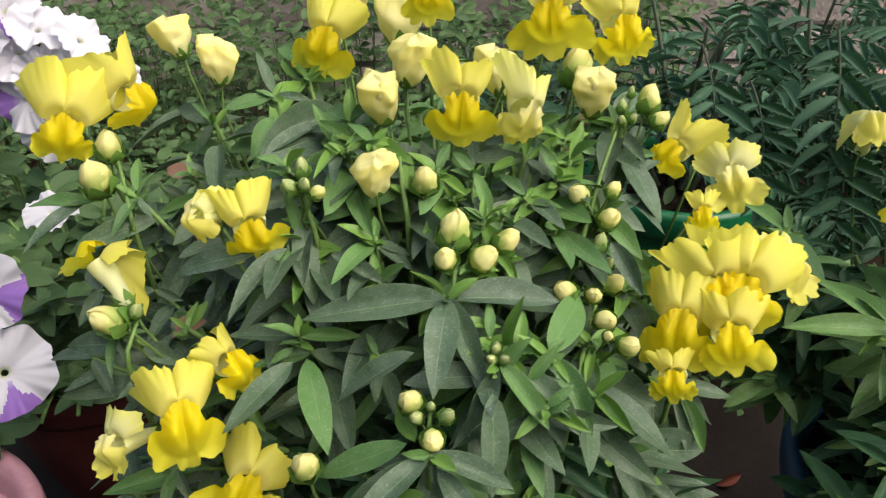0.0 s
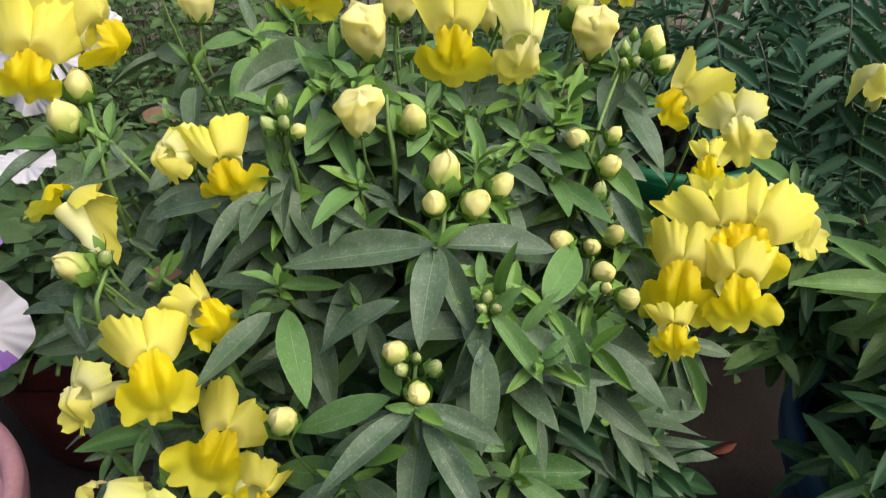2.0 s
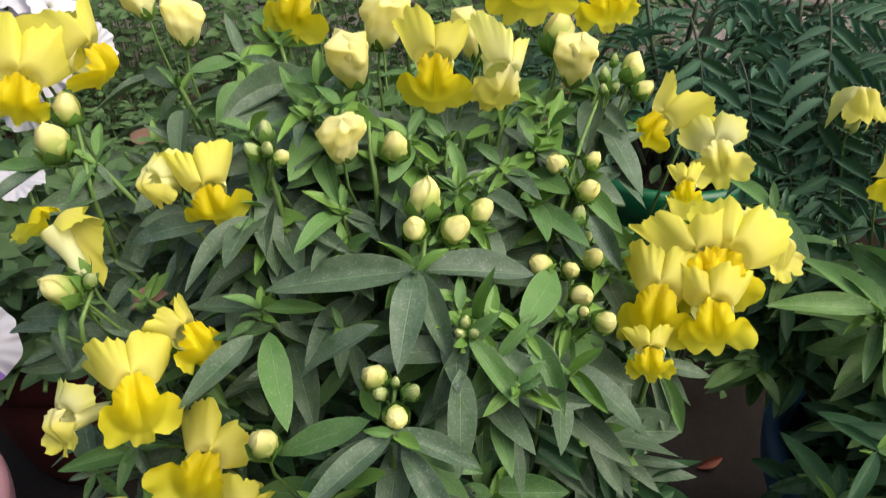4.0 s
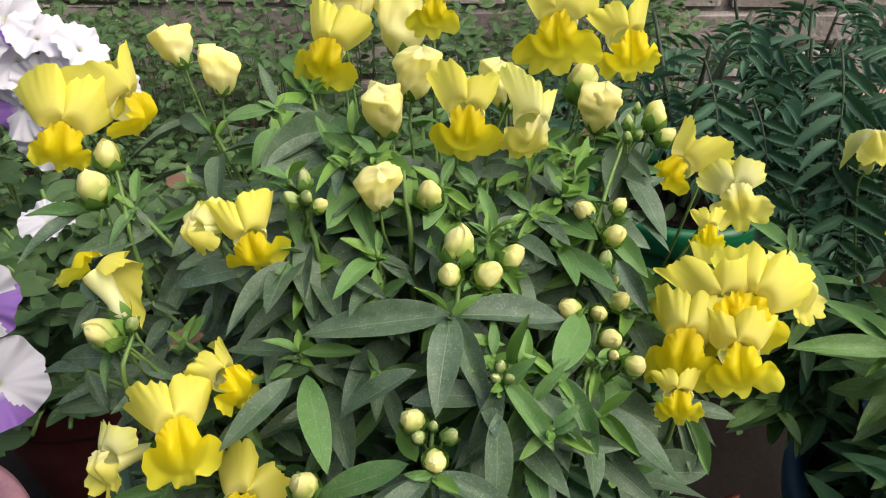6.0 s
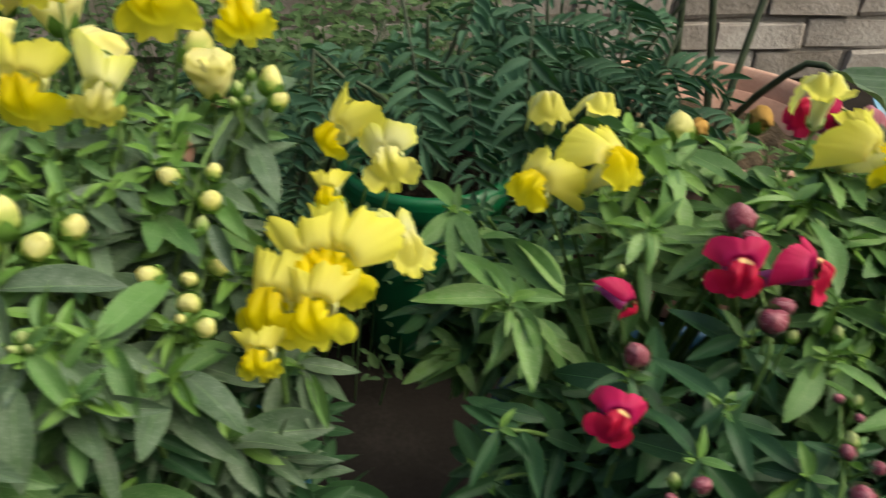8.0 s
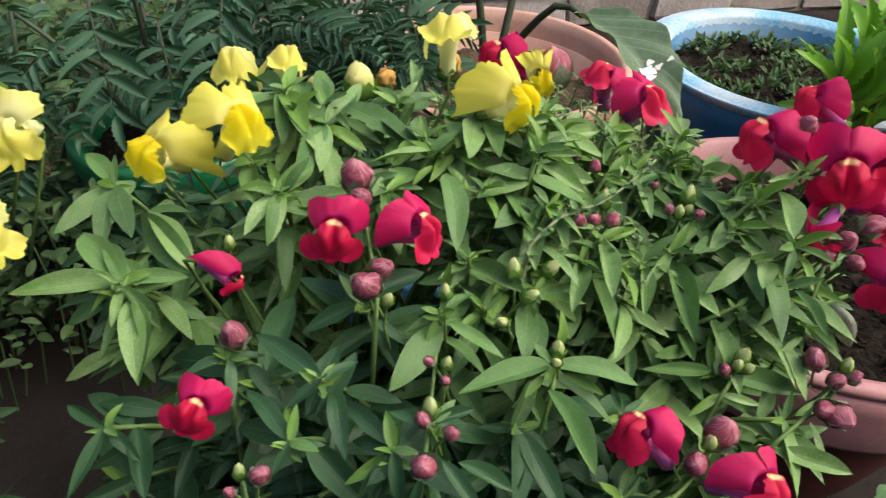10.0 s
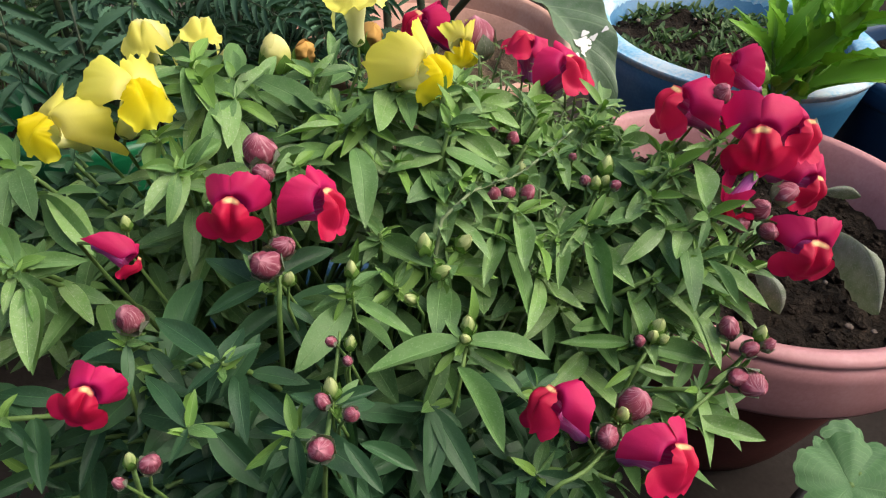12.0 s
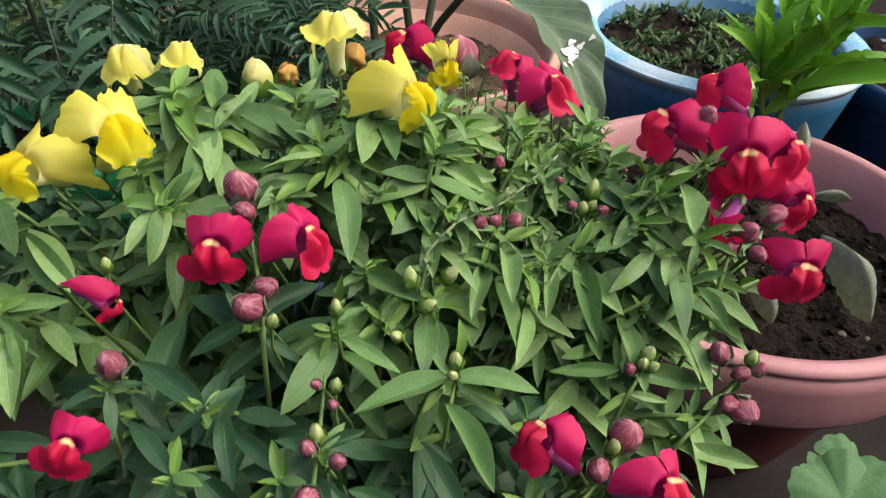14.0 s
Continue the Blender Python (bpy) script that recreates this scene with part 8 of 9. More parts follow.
leaf(s, (0.103, 0.185, 0.446), (0.084, 0.184, 0.45), 0.0038, "young")
leaf(s, (0.102, 0.181, 0.446), (0.125, 0.196, 0.433), 0.0060, "young")
s = stem(yellow_bush, (0.034, 0.103, 0.476), 4)
leaf(s, (0.034, 0.106, 0.47), (0.052, 0.128, 0.462), 0.0059, "young")
leaf(s, (0.035, 0.107, 0.47), (0.034, 0.087, 0.468), 0.0041)
leaf(s, (0.035, 0.109, 0.47), (0.015, 0.108, 0.467), 0.0040)
leaf(s, (0.034, 0.105, 0.47), (0.047, 0.119, 0.464), 0.0039, "young")
leaf(s, (0.035, 0.108, 0.47), (0.031, 0.1, 0.457), 0.0031, "young")
leaf(s, (0.034, 0.106, 0.47), (0.024, 0.125, 0.461), 0.0048, "young")
s = stem(yellow_bush, (0.039, 0.09, 0.469), 4)
leaf(s, (0.04, 0.096, 0.463), (0.054, 0.095, 0.465), 0.0029)
leaf(s, (0.04, 0.092, 0.463), (0.036, 0.078, 0.459), 0.0031)
leaf(s, (0.04, 0.095, 0.463), (0.032, 0.111, 0.461), 0.0035, "young")
leaf(s, (0.039, 0.091, 0.463), (0.052, 0.095, 0.457), 0.0029, "young")
s = stem(yellow_bush, (0.046, 0.077, 0.467), 4)
leaf(s, (0.047, 0.081, 0.461), (0.035, 0.095, 0.457), 0.0037)
leaf(s, (0.046, 0.079, 0.461), (0.065, 0.077, 0.452), 0.0042, "young")
leaf(s, (0.047, 0.082, 0.461), (0.032, 0.068, 0.457), 0.0042, "young")
leaf(s, (0.047, 0.081, 0.461), (0.052, 0.096, 0.463), 0.0031, "young")
leaf(s, (0.047, 0.081, 0.461), (0.064, 0.071, 0.458), 0.0041, "young")
s = stem(yellow_bush, (-0.045, 0.184, 0.534), 4)
leaf(s, (-0.047, 0.191, 0.528), (-0.048, 0.154, 0.53), 0.0075)
leaf(s, (-0.047, 0.192, 0.528), (-0.067, 0.24, 0.516), 0.0106, "young")
leaf(s, (-0.047, 0.189, 0.528), (-0.033, 0.176, 0.532), 0.0038)
leaf(s, (-0.047, 0.195, 0.528), (-0.059, 0.163, 0.528), 0.0068, "young")
s = stem(yellow_bush, (-0.043, 0.2, 0.529), 4)
leaf(s, (-0.045, 0.208, 0.523), (-0.028, 0.189, 0.523), 0.0050)
leaf(s, (-0.045, 0.209, 0.523), (-0.057, 0.201, 0.512), 0.0036, "young")
leaf(s, (-0.045, 0.209, 0.523), (-0.053, 0.227, 0.521), 0.0039, "young")
leaf(s, (-0.044, 0.206, 0.523), (-0.026, 0.185, 0.521), 0.0056)
s = stem(yellow_bush, (-0.033, 0.188, 0.535), 4)
leaf(s, (-0.035, 0.198, 0.529), (-0.022, 0.212, 0.523), 0.0039, "young")
leaf(s, (-0.034, 0.195, 0.529), (-0.043, 0.178, 0.524), 0.0039, "young")
leaf(s, (-0.034, 0.197, 0.529), (-0.048, 0.244, 0.516), 0.0101, "young")
leaf(s, (-0.034, 0.194, 0.529), (-0.021, 0.19, 0.526), 0.0028, "young")
s = stem(yellow_bush, (0.07, 0.239, 0.512), 4)
leaf(s, (0.072, 0.251, 0.506), (0.07, 0.27, 0.505), 0.0038, "young")
leaf(s, (0.071, 0.243, 0.506), (0.09, 0.247, 0.492), 0.0047, "young")
leaf(s, (0.072, 0.25, 0.506), (0.048, 0.232, 0.501), 0.0060, "young")
leaf(s, (0.071, 0.244, 0.506), (0.067, 0.266, 0.508), 0.0045)
leaf(s, (0.071, 0.246, 0.506), (0.092, 0.24, 0.499), 0.0045)
s = stem(yellow_bush, (0.048, 0.215, 0.529), 4)
leaf(s, (0.049, 0.225, 0.523), (0.063, 0.232, 0.516), 0.0034, "young")
leaf(s, (0.049, 0.225, 0.523), (0.044, 0.201, 0.519), 0.0050, "young")
leaf(s, (0.049, 0.221, 0.523), (0.036, 0.234, 0.526), 0.0038, "young")
leaf(s, (0.049, 0.227, 0.523), (0.068, 0.205, 0.526), 0.0057, "young")
s = stem(yellow_bush, (0.003, 0.136, 0.48), 4)
leaf(s, (0.003, 0.143, 0.474), (0.026, 0.133, 0.462), 0.0062)
leaf(s, (0.003, 0.14, 0.474), (-0.017, 0.14, 0.471), 0.0044)
leaf(s, (0.003, 0.143, 0.474), (0.017, 0.157, 0.474), 0.0044)
leaf(s, (0.003, 0.141, 0.474), (0.004, 0.112, 0.464), 0.0068)
leaf(s, (0.003, 0.139, 0.474), (-0.021, 0.142, 0.466), 0.0055)
leaf(s, (0.003, 0.142, 0.474), (0.015, 0.161, 0.474), 0.0048)
s = stem(yellow_bush, (0.073, 0.109, 0.443), 4)
leaf(s, (0.074, 0.111, 0.437), (0.088, 0.096, 0.437), 0.0046)
leaf(s, (0.075, 0.114, 0.437), (0.056, 0.113, 0.427), 0.0045)
leaf(s, (0.074, 0.111, 0.437), (0.075, 0.139, 0.439), 0.0062)
leaf(s, (0.075, 0.115, 0.437), (0.089, 0.088, 0.437), 0.0067, "young")
leaf(s, (0.074, 0.11, 0.437), (0.045, 0.102, 0.438), 0.0067)
s = stem(yellow_bush, (-0.029, 0.117, 0.46), 4)
leaf(s, (-0.03, 0.123, 0.454), (-0.018, 0.164, 0.44), 0.0099)
leaf(s, (-0.03, 0.123, 0.454), (-0.029, 0.098, 0.447), 0.0057)
leaf(s, (-0.03, 0.123, 0.454), (-0.057, 0.139, 0.444), 0.0073)
leaf(s, (-0.029, 0.121, 0.454), (-0.004, 0.128, 0.45), 0.0058)
leaf(s, (-0.03, 0.121, 0.454), (-0.03, 0.106, 0.443), 0.0041)
leaf(s, (-0.03, 0.123, 0.454), (-0.053, 0.128, 0.452), 0.0054)
s = stem(yellow_bush, (0.061, 0.187, 0.485), 4)
leaf(s, (0.062, 0.19, 0.479), (0.073, 0.231, 0.479), 0.0093)
leaf(s, (0.063, 0.193, 0.479), (0.087, 0.158, 0.476), 0.0095)
leaf(s, (0.062, 0.19, 0.479), (0.031, 0.171, 0.48), 0.0080)
leaf(s, (0.062, 0.189, 0.479), (0.073, 0.234, 0.48), 0.0102)
leaf(s, (0.063, 0.194, 0.479), (0.065, 0.155, 0.482), 0.0087)
s = stem(yellow_bush, (0.099, 0.184, 0.446), 4)
leaf(s, (0.101, 0.19, 0.44), (0.124, 0.159, 0.43), 0.0086, "young")
leaf(s, (0.101, 0.186, 0.44), (0.077, 0.186, 0.434), 0.0054)
leaf(s, (0.101, 0.187, 0.44), (0.13, 0.21, 0.439), 0.0081)
leaf(s, (0.101, 0.191, 0.44), (0.108, 0.141, 0.439), 0.0111)
leaf(s, (0.101, 0.186, 0.44), (0.084, 0.211, 0.43), 0.0071, "young")
leaf(s, (0.102, 0.191, 0.44), (0.132, 0.214, 0.434), 0.0085)
s = stem(yellow_bush, (-0.031, 0.155, 0.501), 4)
leaf(s, (-0.032, 0.16, 0.495), (-0.045, 0.207, 0.489), 0.0107)
leaf(s, (-0.032, 0.16, 0.495), (-0.013, 0.157, 0.488), 0.0046)
leaf(s, (-0.032, 0.159, 0.495), (-0.048, 0.122, 0.497), 0.0090)
leaf(s, (-0.032, 0.16, 0.495), (-0.044, 0.187, 0.498), 0.0066)
leaf(s, (-0.032, 0.159, 0.495), (-0.013, 0.151, 0.484), 0.0050)
leaf(s, (-0.032, 0.16, 0.495), (-0.051, 0.156, 0.488), 0.0045)
s = stem(yellow_bush, (-0.065, 0.153, 0.489), 4)
leaf(s, (-0.066, 0.157, 0.483), (-0.089, 0.172, 0.476), 0.0062)
leaf(s, (-0.066, 0.159, 0.483), (-0.045, 0.152, 0.485), 0.0051)
leaf(s, (-0.066, 0.158, 0.483), (-0.068, 0.129, 0.48), 0.0063, "young")
leaf(s, (-0.067, 0.16, 0.483), (-0.081, 0.196, 0.479), 0.0085)
s = stem(yellow_bush, (-0.068, 0.16, 0.497), 4)
leaf(s, (-0.069, 0.165, 0.491), (-0.097, 0.194, 0.487), 0.0090)
leaf(s, (-0.069, 0.165, 0.491), (-0.045, 0.157, 0.49), 0.0056, "young")
leaf(s, (-0.07, 0.168, 0.491), (-0.076, 0.114, 0.495), 0.0120)
leaf(s, (-0.069, 0.164, 0.491), (-0.094, 0.202, 0.48), 0.0103, "young")
s = stem(yellow_bush, (-0.029, 0.14, 0.485), 4)
leaf(s, (-0.029, 0.142, 0.479), (-0.016, 0.191, 0.467), 0.0114)
leaf(s, (-0.029, 0.146, 0.479), (-0.022, 0.117, 0.478), 0.0066)
leaf(s, (-0.029, 0.145, 0.479), (-0.055, 0.152, 0.468), 0.0064, "young")
leaf(s, (-0.029, 0.144, 0.479), (-0.021, 0.179, 0.472), 0.0081)
leaf(s, (-0.03, 0.147, 0.479), (-0.014, 0.115, 0.477), 0.0078)
s = stem(yellow_bush, (0.044, 0.116, 0.464), 4)
leaf(s, (0.044, 0.119, 0.458), (0.071, 0.107, 0.444), 0.0071)
leaf(s, (0.044, 0.118, 0.458), (0.021, 0.125, 0.449), 0.0057, "young")
leaf(s, (0.044, 0.119, 0.458), (0.062, 0.137, 0.458), 0.0055)
leaf(s, (0.044, 0.123, 0.458), (0.046, 0.091, 0.453), 0.0071)
leaf(s, (0.044, 0.121, 0.458), (0.023, 0.129, 0.444), 0.0059, "young")
leaf(s, (0.044, 0.118, 0.458), (0.066, 0.144, 0.452), 0.0075)

# inner leaves; the darkest sort has shade put into its colour
undergrowth(yellow_bush, (-0.02, 0.20), (0.185, 0.17), 0.460, 0.30, 42, "mature", seed=3)
undergrowth(yellow_bush, (-0.02, 0.31), (0.17, 0.10), 0.505, 0.38, 30, "fresh", seed=4)
undergrowth(pale_bush, (0.38, 0.26), (0.16, 0.13), 0.425, 0.30, 20, "light", seed=5)
undergrowth(red_bush, (0.45, 0.13), (0.19, 0.14), 0.390, 0.24, 28, "dim", seed=8)
undergrowth(red_bush, (0.565, 0.125), (0.10, 0.11), 0.420, 0.30, 32, "fresh", (0.022, 0.042), seed=9)
undergrowth(red_bush, (0.60, 0.17), (0.07, 0.07), 0.432, 0.34, 22, "light", (0.018, 0.034), seed=10)
undergrowth(red_bush, (0.565, 0.235), (0.09, 0.06), 0.445, 0.37, 26, "light", (0.014, 0.028), seed=12)
undergrowth(red_bush, (0.66, 0.15), (0.055, 0.06), 0.425, 0.35, 22, "fresh", (0.016, 0.032), seed=13)
undergrowth(yellow_bush, (-0.10, 0.09), (0.09, 0.07), 0.365, 0.26, 15, "mature", seed=11)
undergrowth(yellow_bush, (-0.13, 0.25), (0.10, 0.10), 0.495, 0.38, 30, "mature", seed=17)
undergrowth(yellow_bush, (0.0, 0.12), (0.15, 0.08), 0.435, 0.30, 26, "dim", seed=18)
undergrowth(red_bush, (0.40, 0.06), (0.15, 0.08), 0.385, 0.25, 26, "dim", seed=20)
undergrowth(yellow_bush, (0.10, 0.172), (0.055, 0.075), 0.395, 0.26, 20, "dim", (0.026, 0.044), seed=21)
undergrowth(red_bush, (0.285, 0.13), (0.075, 0.10), 0.375, 0.25, 22, "dim", seed=14)
undergrowth(pale_bush, (0.29, 0.23), (0.07, 0.08), 0.40, 0.29, 16, "fresh", seed=15)
undergrowth(pale_bush, (0.275, 0.315), (0.075, 0.07), 0.405, 0.31, 18, "dim", seed=16)

# the spent flower spike that arches over the red plant
def spent_spike(plant, points, seed):
    """A thin bent stalk set with dried seed cups and tiny leaves."""
    r = random.Random(seed)
    pts = [Vector(p) for p in points]
    pieces = [(*tube(pts, [0.0013 - 0.0007 * i / (len(pts) - 1) for i in range(len(pts))], 6), 0)]
    for k in range(34):
        t = k / 34 * (len(pts) - 1)
        p = pts[int(t)].lerp(pts[int(t) + 1], t - int(t))
        w, size = k * 2.4, r.uniform(0.004, 0.0085)
        m = np.array(aim(p, p + Vector((math.cos(w), math.sin(w), r.uniform(0.0, 0.9))) * size, size * 0.45))
        b = BLADES[k % 6]
        pieces.append((np.array(b[0]) @ m[:3, :3].T + m[:3, 3], b[1], b[2], 1))
    v, f, uv, slots = joined(pieces)
    part("spent_spike", mesh_of("spent_spike", v, f, [stalk_pale, leaf_fresh], uv, slots), plant, "bent grey-green spent flower spike")


spent_spike(red_bush, [(0.455, 0.10, 0.40), (0.448, 0.112, 0.43), (0.455, 0.122, 0.452), (0.475, 0.132, 0.459), (0.505, 0.138, 0.461), (0.525, 0.145, 0.468), (0.54, 0.15, 0.476)], 6)


def fine_sprays(plant, spots, seed):
    """Thin side sprays with tiny narrow leaves and pinhead buds."""
    r = random.Random(seed)
    for x, y, z in spots:
        pieces = []
        foot = Vector((x + r.uniform(-0.02, 0.02), y + 0.01, z - 0.09))
        pts = curve_points(foot, (x, y, z), 0.02, 7)
        pieces.append((*tube(pts, [0.0013 - 0.0006 * i / 6 for i in range(7)], 5), 0))
        for k in range(16):
            t = 0.25 + 0.75 * k / 15
            a = min(5, int(t * 6))
            p = pts[a].lerp(pts[a + 1], t * 6 - a)
            w, size = k * 2.4 + r.uniform(-0.3, 0.3), r.uniform(0.007, 0.015) * (1.25 - 0.6 * t)
            m = np.array(aim(p, p + Vector((math.cos(w), math.sin(w), r.uniform(0.0, 0.7))) * size, size * 0.26))
            b = BLADES[k % 6]
            pieces.append((np.array(b[0]) @ m[:3, :3].T + m[:3, 3], b[1], b[2], 1))
        v, f, uv, slots = joined(pieces)
        part("side_spray", mesh_of("side_spray", v, f, [stalk_pale, leaf_light], uv, slots), plant)


fine_sprays(red_bush, [(0.53 + 0.012 * (i % 5) + 0.004 * i, 0.17 + 0.013 * (i // 3), 0.445 + 0.004 * (i % 4)) for i in range(14)], 4)
fine_sprays(red_bush, [(0.50 + 0.014 * (i % 6), 0.10 + 0.016 * (i // 4), 0.430 + 0.004 * (i % 3)) for i in range(14)], 14)
fine_sprays(red_bush, [(0.50 + 0.016 * (i % 6), 0.20 + 0.015 * (i // 4), 0.452 + 0.005 * (i % 3)) for i in range(16)], 34)
fine_sprays(red_bush, [(0.45 + 0.017 * (i % 8), 0.235 + 0.017 * (i // 6), 0.462 + 0.005 * (i % 3)) for i in range(20)], 44)
fine_sprays(red_bush, [(0.46 + 0.018 * (i % 8), 0.13 + 0.020 * (i // 6), 0.440 + 0.005 * (i % 4)) for i in range(22)], 54)
fine_sprays(red_bush, [(0.57 + 0.014 * (i % 5), 0.09 + 0.018 * (i // 3), 0.405 + 0.004 * (i % 4)) for i in range(12)], 24)


# ---------------------------------------------------------------- marigolds
def leaflet_leaf(pairs, length, spread, droop, narrow, seed):
    """A pinnate leaf one unit long: a rib with paired toothed leaflets and one at the tip."""
    r = random.Random(seed)
    pieces = []
    rib = [(s, 0, 0.16 * math.sin(s * 2.2) - droop * s * s) for s in (i / 8 for i in range(9))]
    pieces.append((*tube(rib, [0.011 - 0.007 * i / 8 for i in range(9)], 5), 1))
    tooth = blade(0.05, 0.5, 0.1, 0.04, n=20, across=4, teeth=0.18)

    def add(at, w, size):
        s = at
        o = Vector((s, 0, 0.16 * math.sin(s * 2.2) - droop * s * s))
        d = Vector((math.cos(w), math.sin(w), r.uniform(-0.25, 0.05))) * size
        m = np.array(aim(o, o + d, size * narrow, r.uniform(-0.3, 0.3)))
        pieces.append((np.array(tooth[0]) @ m[:3, :3].T + m[:3, 3], tooth[1], tooth[2], 0))
    for k in range(pairs):
        s = 0.22 + 0.70 * k / max(1, pairs - 1)
        size = length * math.sin(math.pi * (0.28 + 0.55 * k / pairs)) * r.uniform(0.9, 1.1)
        for side in (-1, 1):
            add(s + r.uniform(-0.02, 0.02), side * (spread - 0.35 * s) + r.uniform(-0.1, 0.1), size)
    add(1.0, r.uniform(-0.1, 0.1), length * 0.9)
    v, f, uv, slots = joined(pieces)
    return mesh_of("leaf", v, f, [leaf_feather, stalk_dark], uv, slots)


FEATHER = [leaflet_leaf(5, 0.38, 1.15, 0.30, 0.27, 1), leaflet_leaf(6, 0.35, 1.20, 0.50, 0.25, 2), leaflet_leaf(5, 0.40, 1.05, 0.15, 0.28, 3)]
FINE = [leaflet_leaf(8, 0.34, 1.1, 0.2, 0.20, 4), leaflet_leaf(9, 0.30, 1.15, 0.4, 0.18, 5)]


def marigold(at, label, stems, leaves, size, meshes, reach, top, seed):
    r = random.Random(seed)
    p = thing("marigold_plant", at, label, "plant", "marigolds")
    tips = []
    for i in range(stems):
        w = r.uniform(0, 6.283)
        q = Vector((at[0] + reach * math.cos(w) * r.uniform(0.15, 1), at[1] + reach * math.sin(w) * r.uniform(0.15, 1), top * r.uniform(0.82, 1.0)))
        pts = curve_points((at[0] + r.uniform(-0.02, 0.02), at[1] + r.uniform(-0.02, 0.02), at[2]), q, 0.03, 9)
        part("stem", mesh_of("stem", *tube(pts, [0.004 - 0.002 * k / 8 for k in range(9)])[:2], [stalk_dark]), p)
        tips.append(pts)
    for i in range(leaves):
        pts = tips[i % stems]
        t = r.uniform(0.45, 1.0)
        a = min(7, int(t * 8))
        b = pts[a].lerp(pts[a + 1], t * 8 - a)
        w = r.uniform(0, 6.283) if r.random() < 0.45 else r.uniform(-2.6, -0.5)
        ln = size * r.uniform(0.75, 1.1)
        tip = b + Vector((math.cos(w), math.sin(w), r.uniform(-0.35, 0.35))) * ln
        part("leaf", meshes[i % len(meshes)], p, m=aim(b, tip, ln, r.uniform(-0.3, 0.3), 1.0))
    return p


def feather(p, base, tip, variant=0, roll=0.0):
    ln = (Vector(tip) - Vector(base)).length
    part("leaf", FEATHER[variant], p, m=aim(base, tip, ln, roll, 1.0))


m1 = marigold((0.265, 0.625, 0.265), "marigold with dark feathery leaves and no flowers", 10, 34, 0.086, FEATHER, 0.18, 0.48, 12)
feather(m1, (0.225, 0.50, 0.475), (0.235, 0.43, 0.40), 0)
feather(m1, (0.335, 0.49, 0.49), (0.315, 0.41, 0.41), 2)
feather(m1, (0.275, 0.50, 0.44), (0.285, 0.42, 0.37), 1)
feather(m1, (0.33, 0.44, 0.43), (0.325, 0.36, 0.36), 1)
m2 = marigold((0.45, 0.63, 0.04), "marigold with fine dark ferny leaves", 8, 60, 0.10, FINE, 0.16, 0.46, 31)
m4 = marigold((0.47, 0.86, 0.02), "marigold with dark feathery leaves against the wall", 9, 64, 0.095, FEATHER, 0.22, 0.46, 19)
m3 = marigold((0.09, 0.66, 0.04), "marigold with dark feathery leaves and no flowers", 7, 38, 0.085, FEATHER, 0.16, 0.42, 17)


# ---------------------------------------------------------------- petunias
def petunia_faces(seed):
    """A petunia's trumpet: five broad waved lobes, alternately white and purple."""
    r = random.Random(seed)
    ph, w_first = r.uniform(0, 6), r.uniform(0, 6)
    bands = [(1.0, 0.60), (2.8, 0.45), (4.6, 0.65)][: r.randrange(2, 4)]
    n, m = 110, 14
    verts, faces, uvs, slots = [], [], [], []
    for i in range(m + 1):
        s = i / m
        for k in range(n):
            w = 2 * math.pi * k / n
            lobe = 1 - 0.09 * (1 - abs(math.cos(2.5 * w + 0.3))) ** 2 * s + 0.03 * s * math.sin(9 * w + ph)
            q = 0.07 + 0.93 * s ** 1.25 * lobe
            x = 0.42 * s ** 0.6 - 0.55 + 0.11 * s * s * math.sin(5 * w + ph) + 0.07 * s ** 3 * math.sin(8 * w + ph) + 0.05 * s ** 4 * math.sin(19 * w) - 0.14 * s ** 3
            verts.append((x, q * math.cos(w), q * math.sin(w)))
            uvs.append((s, k / n))
    for i in range(m):
        for k in range(n):
            j = (k + 1) % n
            faces.append((i * n + k, i * n + j, (i + 1) * n + j, (i + 1) * n + k))
            sector = (w_first + 2 * math.pi * (k + 0.5) / n) % (2 * math.pi)
            edge = 0.16 * math.sin(9 * sector + 5 * i / m)
            inside = any(abs(sector - q) < half * (0.25 + 0.75 * i / m) + edge * 0.5 for q, half in bands)
            slots.append(1 if inside and i > 2 else 0)
    return verts, faces, uvs, slots


PETUNIA = []
for i in range(4):
    v, f, uv, slots = petunia_faces(i)
    if i in (0, 2):
        slots = [0] * len(slots)
    back = tube([(-0.60, 0, 0), (-0.9, 0, -0.02), (-1.2, 0, -0.06)], [0.07, 0.06, 0.05], 8)
    sv, sf, suv, ss = joined([(v, f, uv, 0), (*back, 2)] + [(*s[:3], 2) for s in sepals(5, -1.2, 0.07, 0.35, 0.06, 0.10)])
    PETUNIA.append(mesh_of("flower", sv, sf, [petunia_white, petunia_purple, leaf_low], suv, slots + ss[len(f):]))
oval = blade(0.06, 0.25, 0.1, 0.0, wide=0.5)


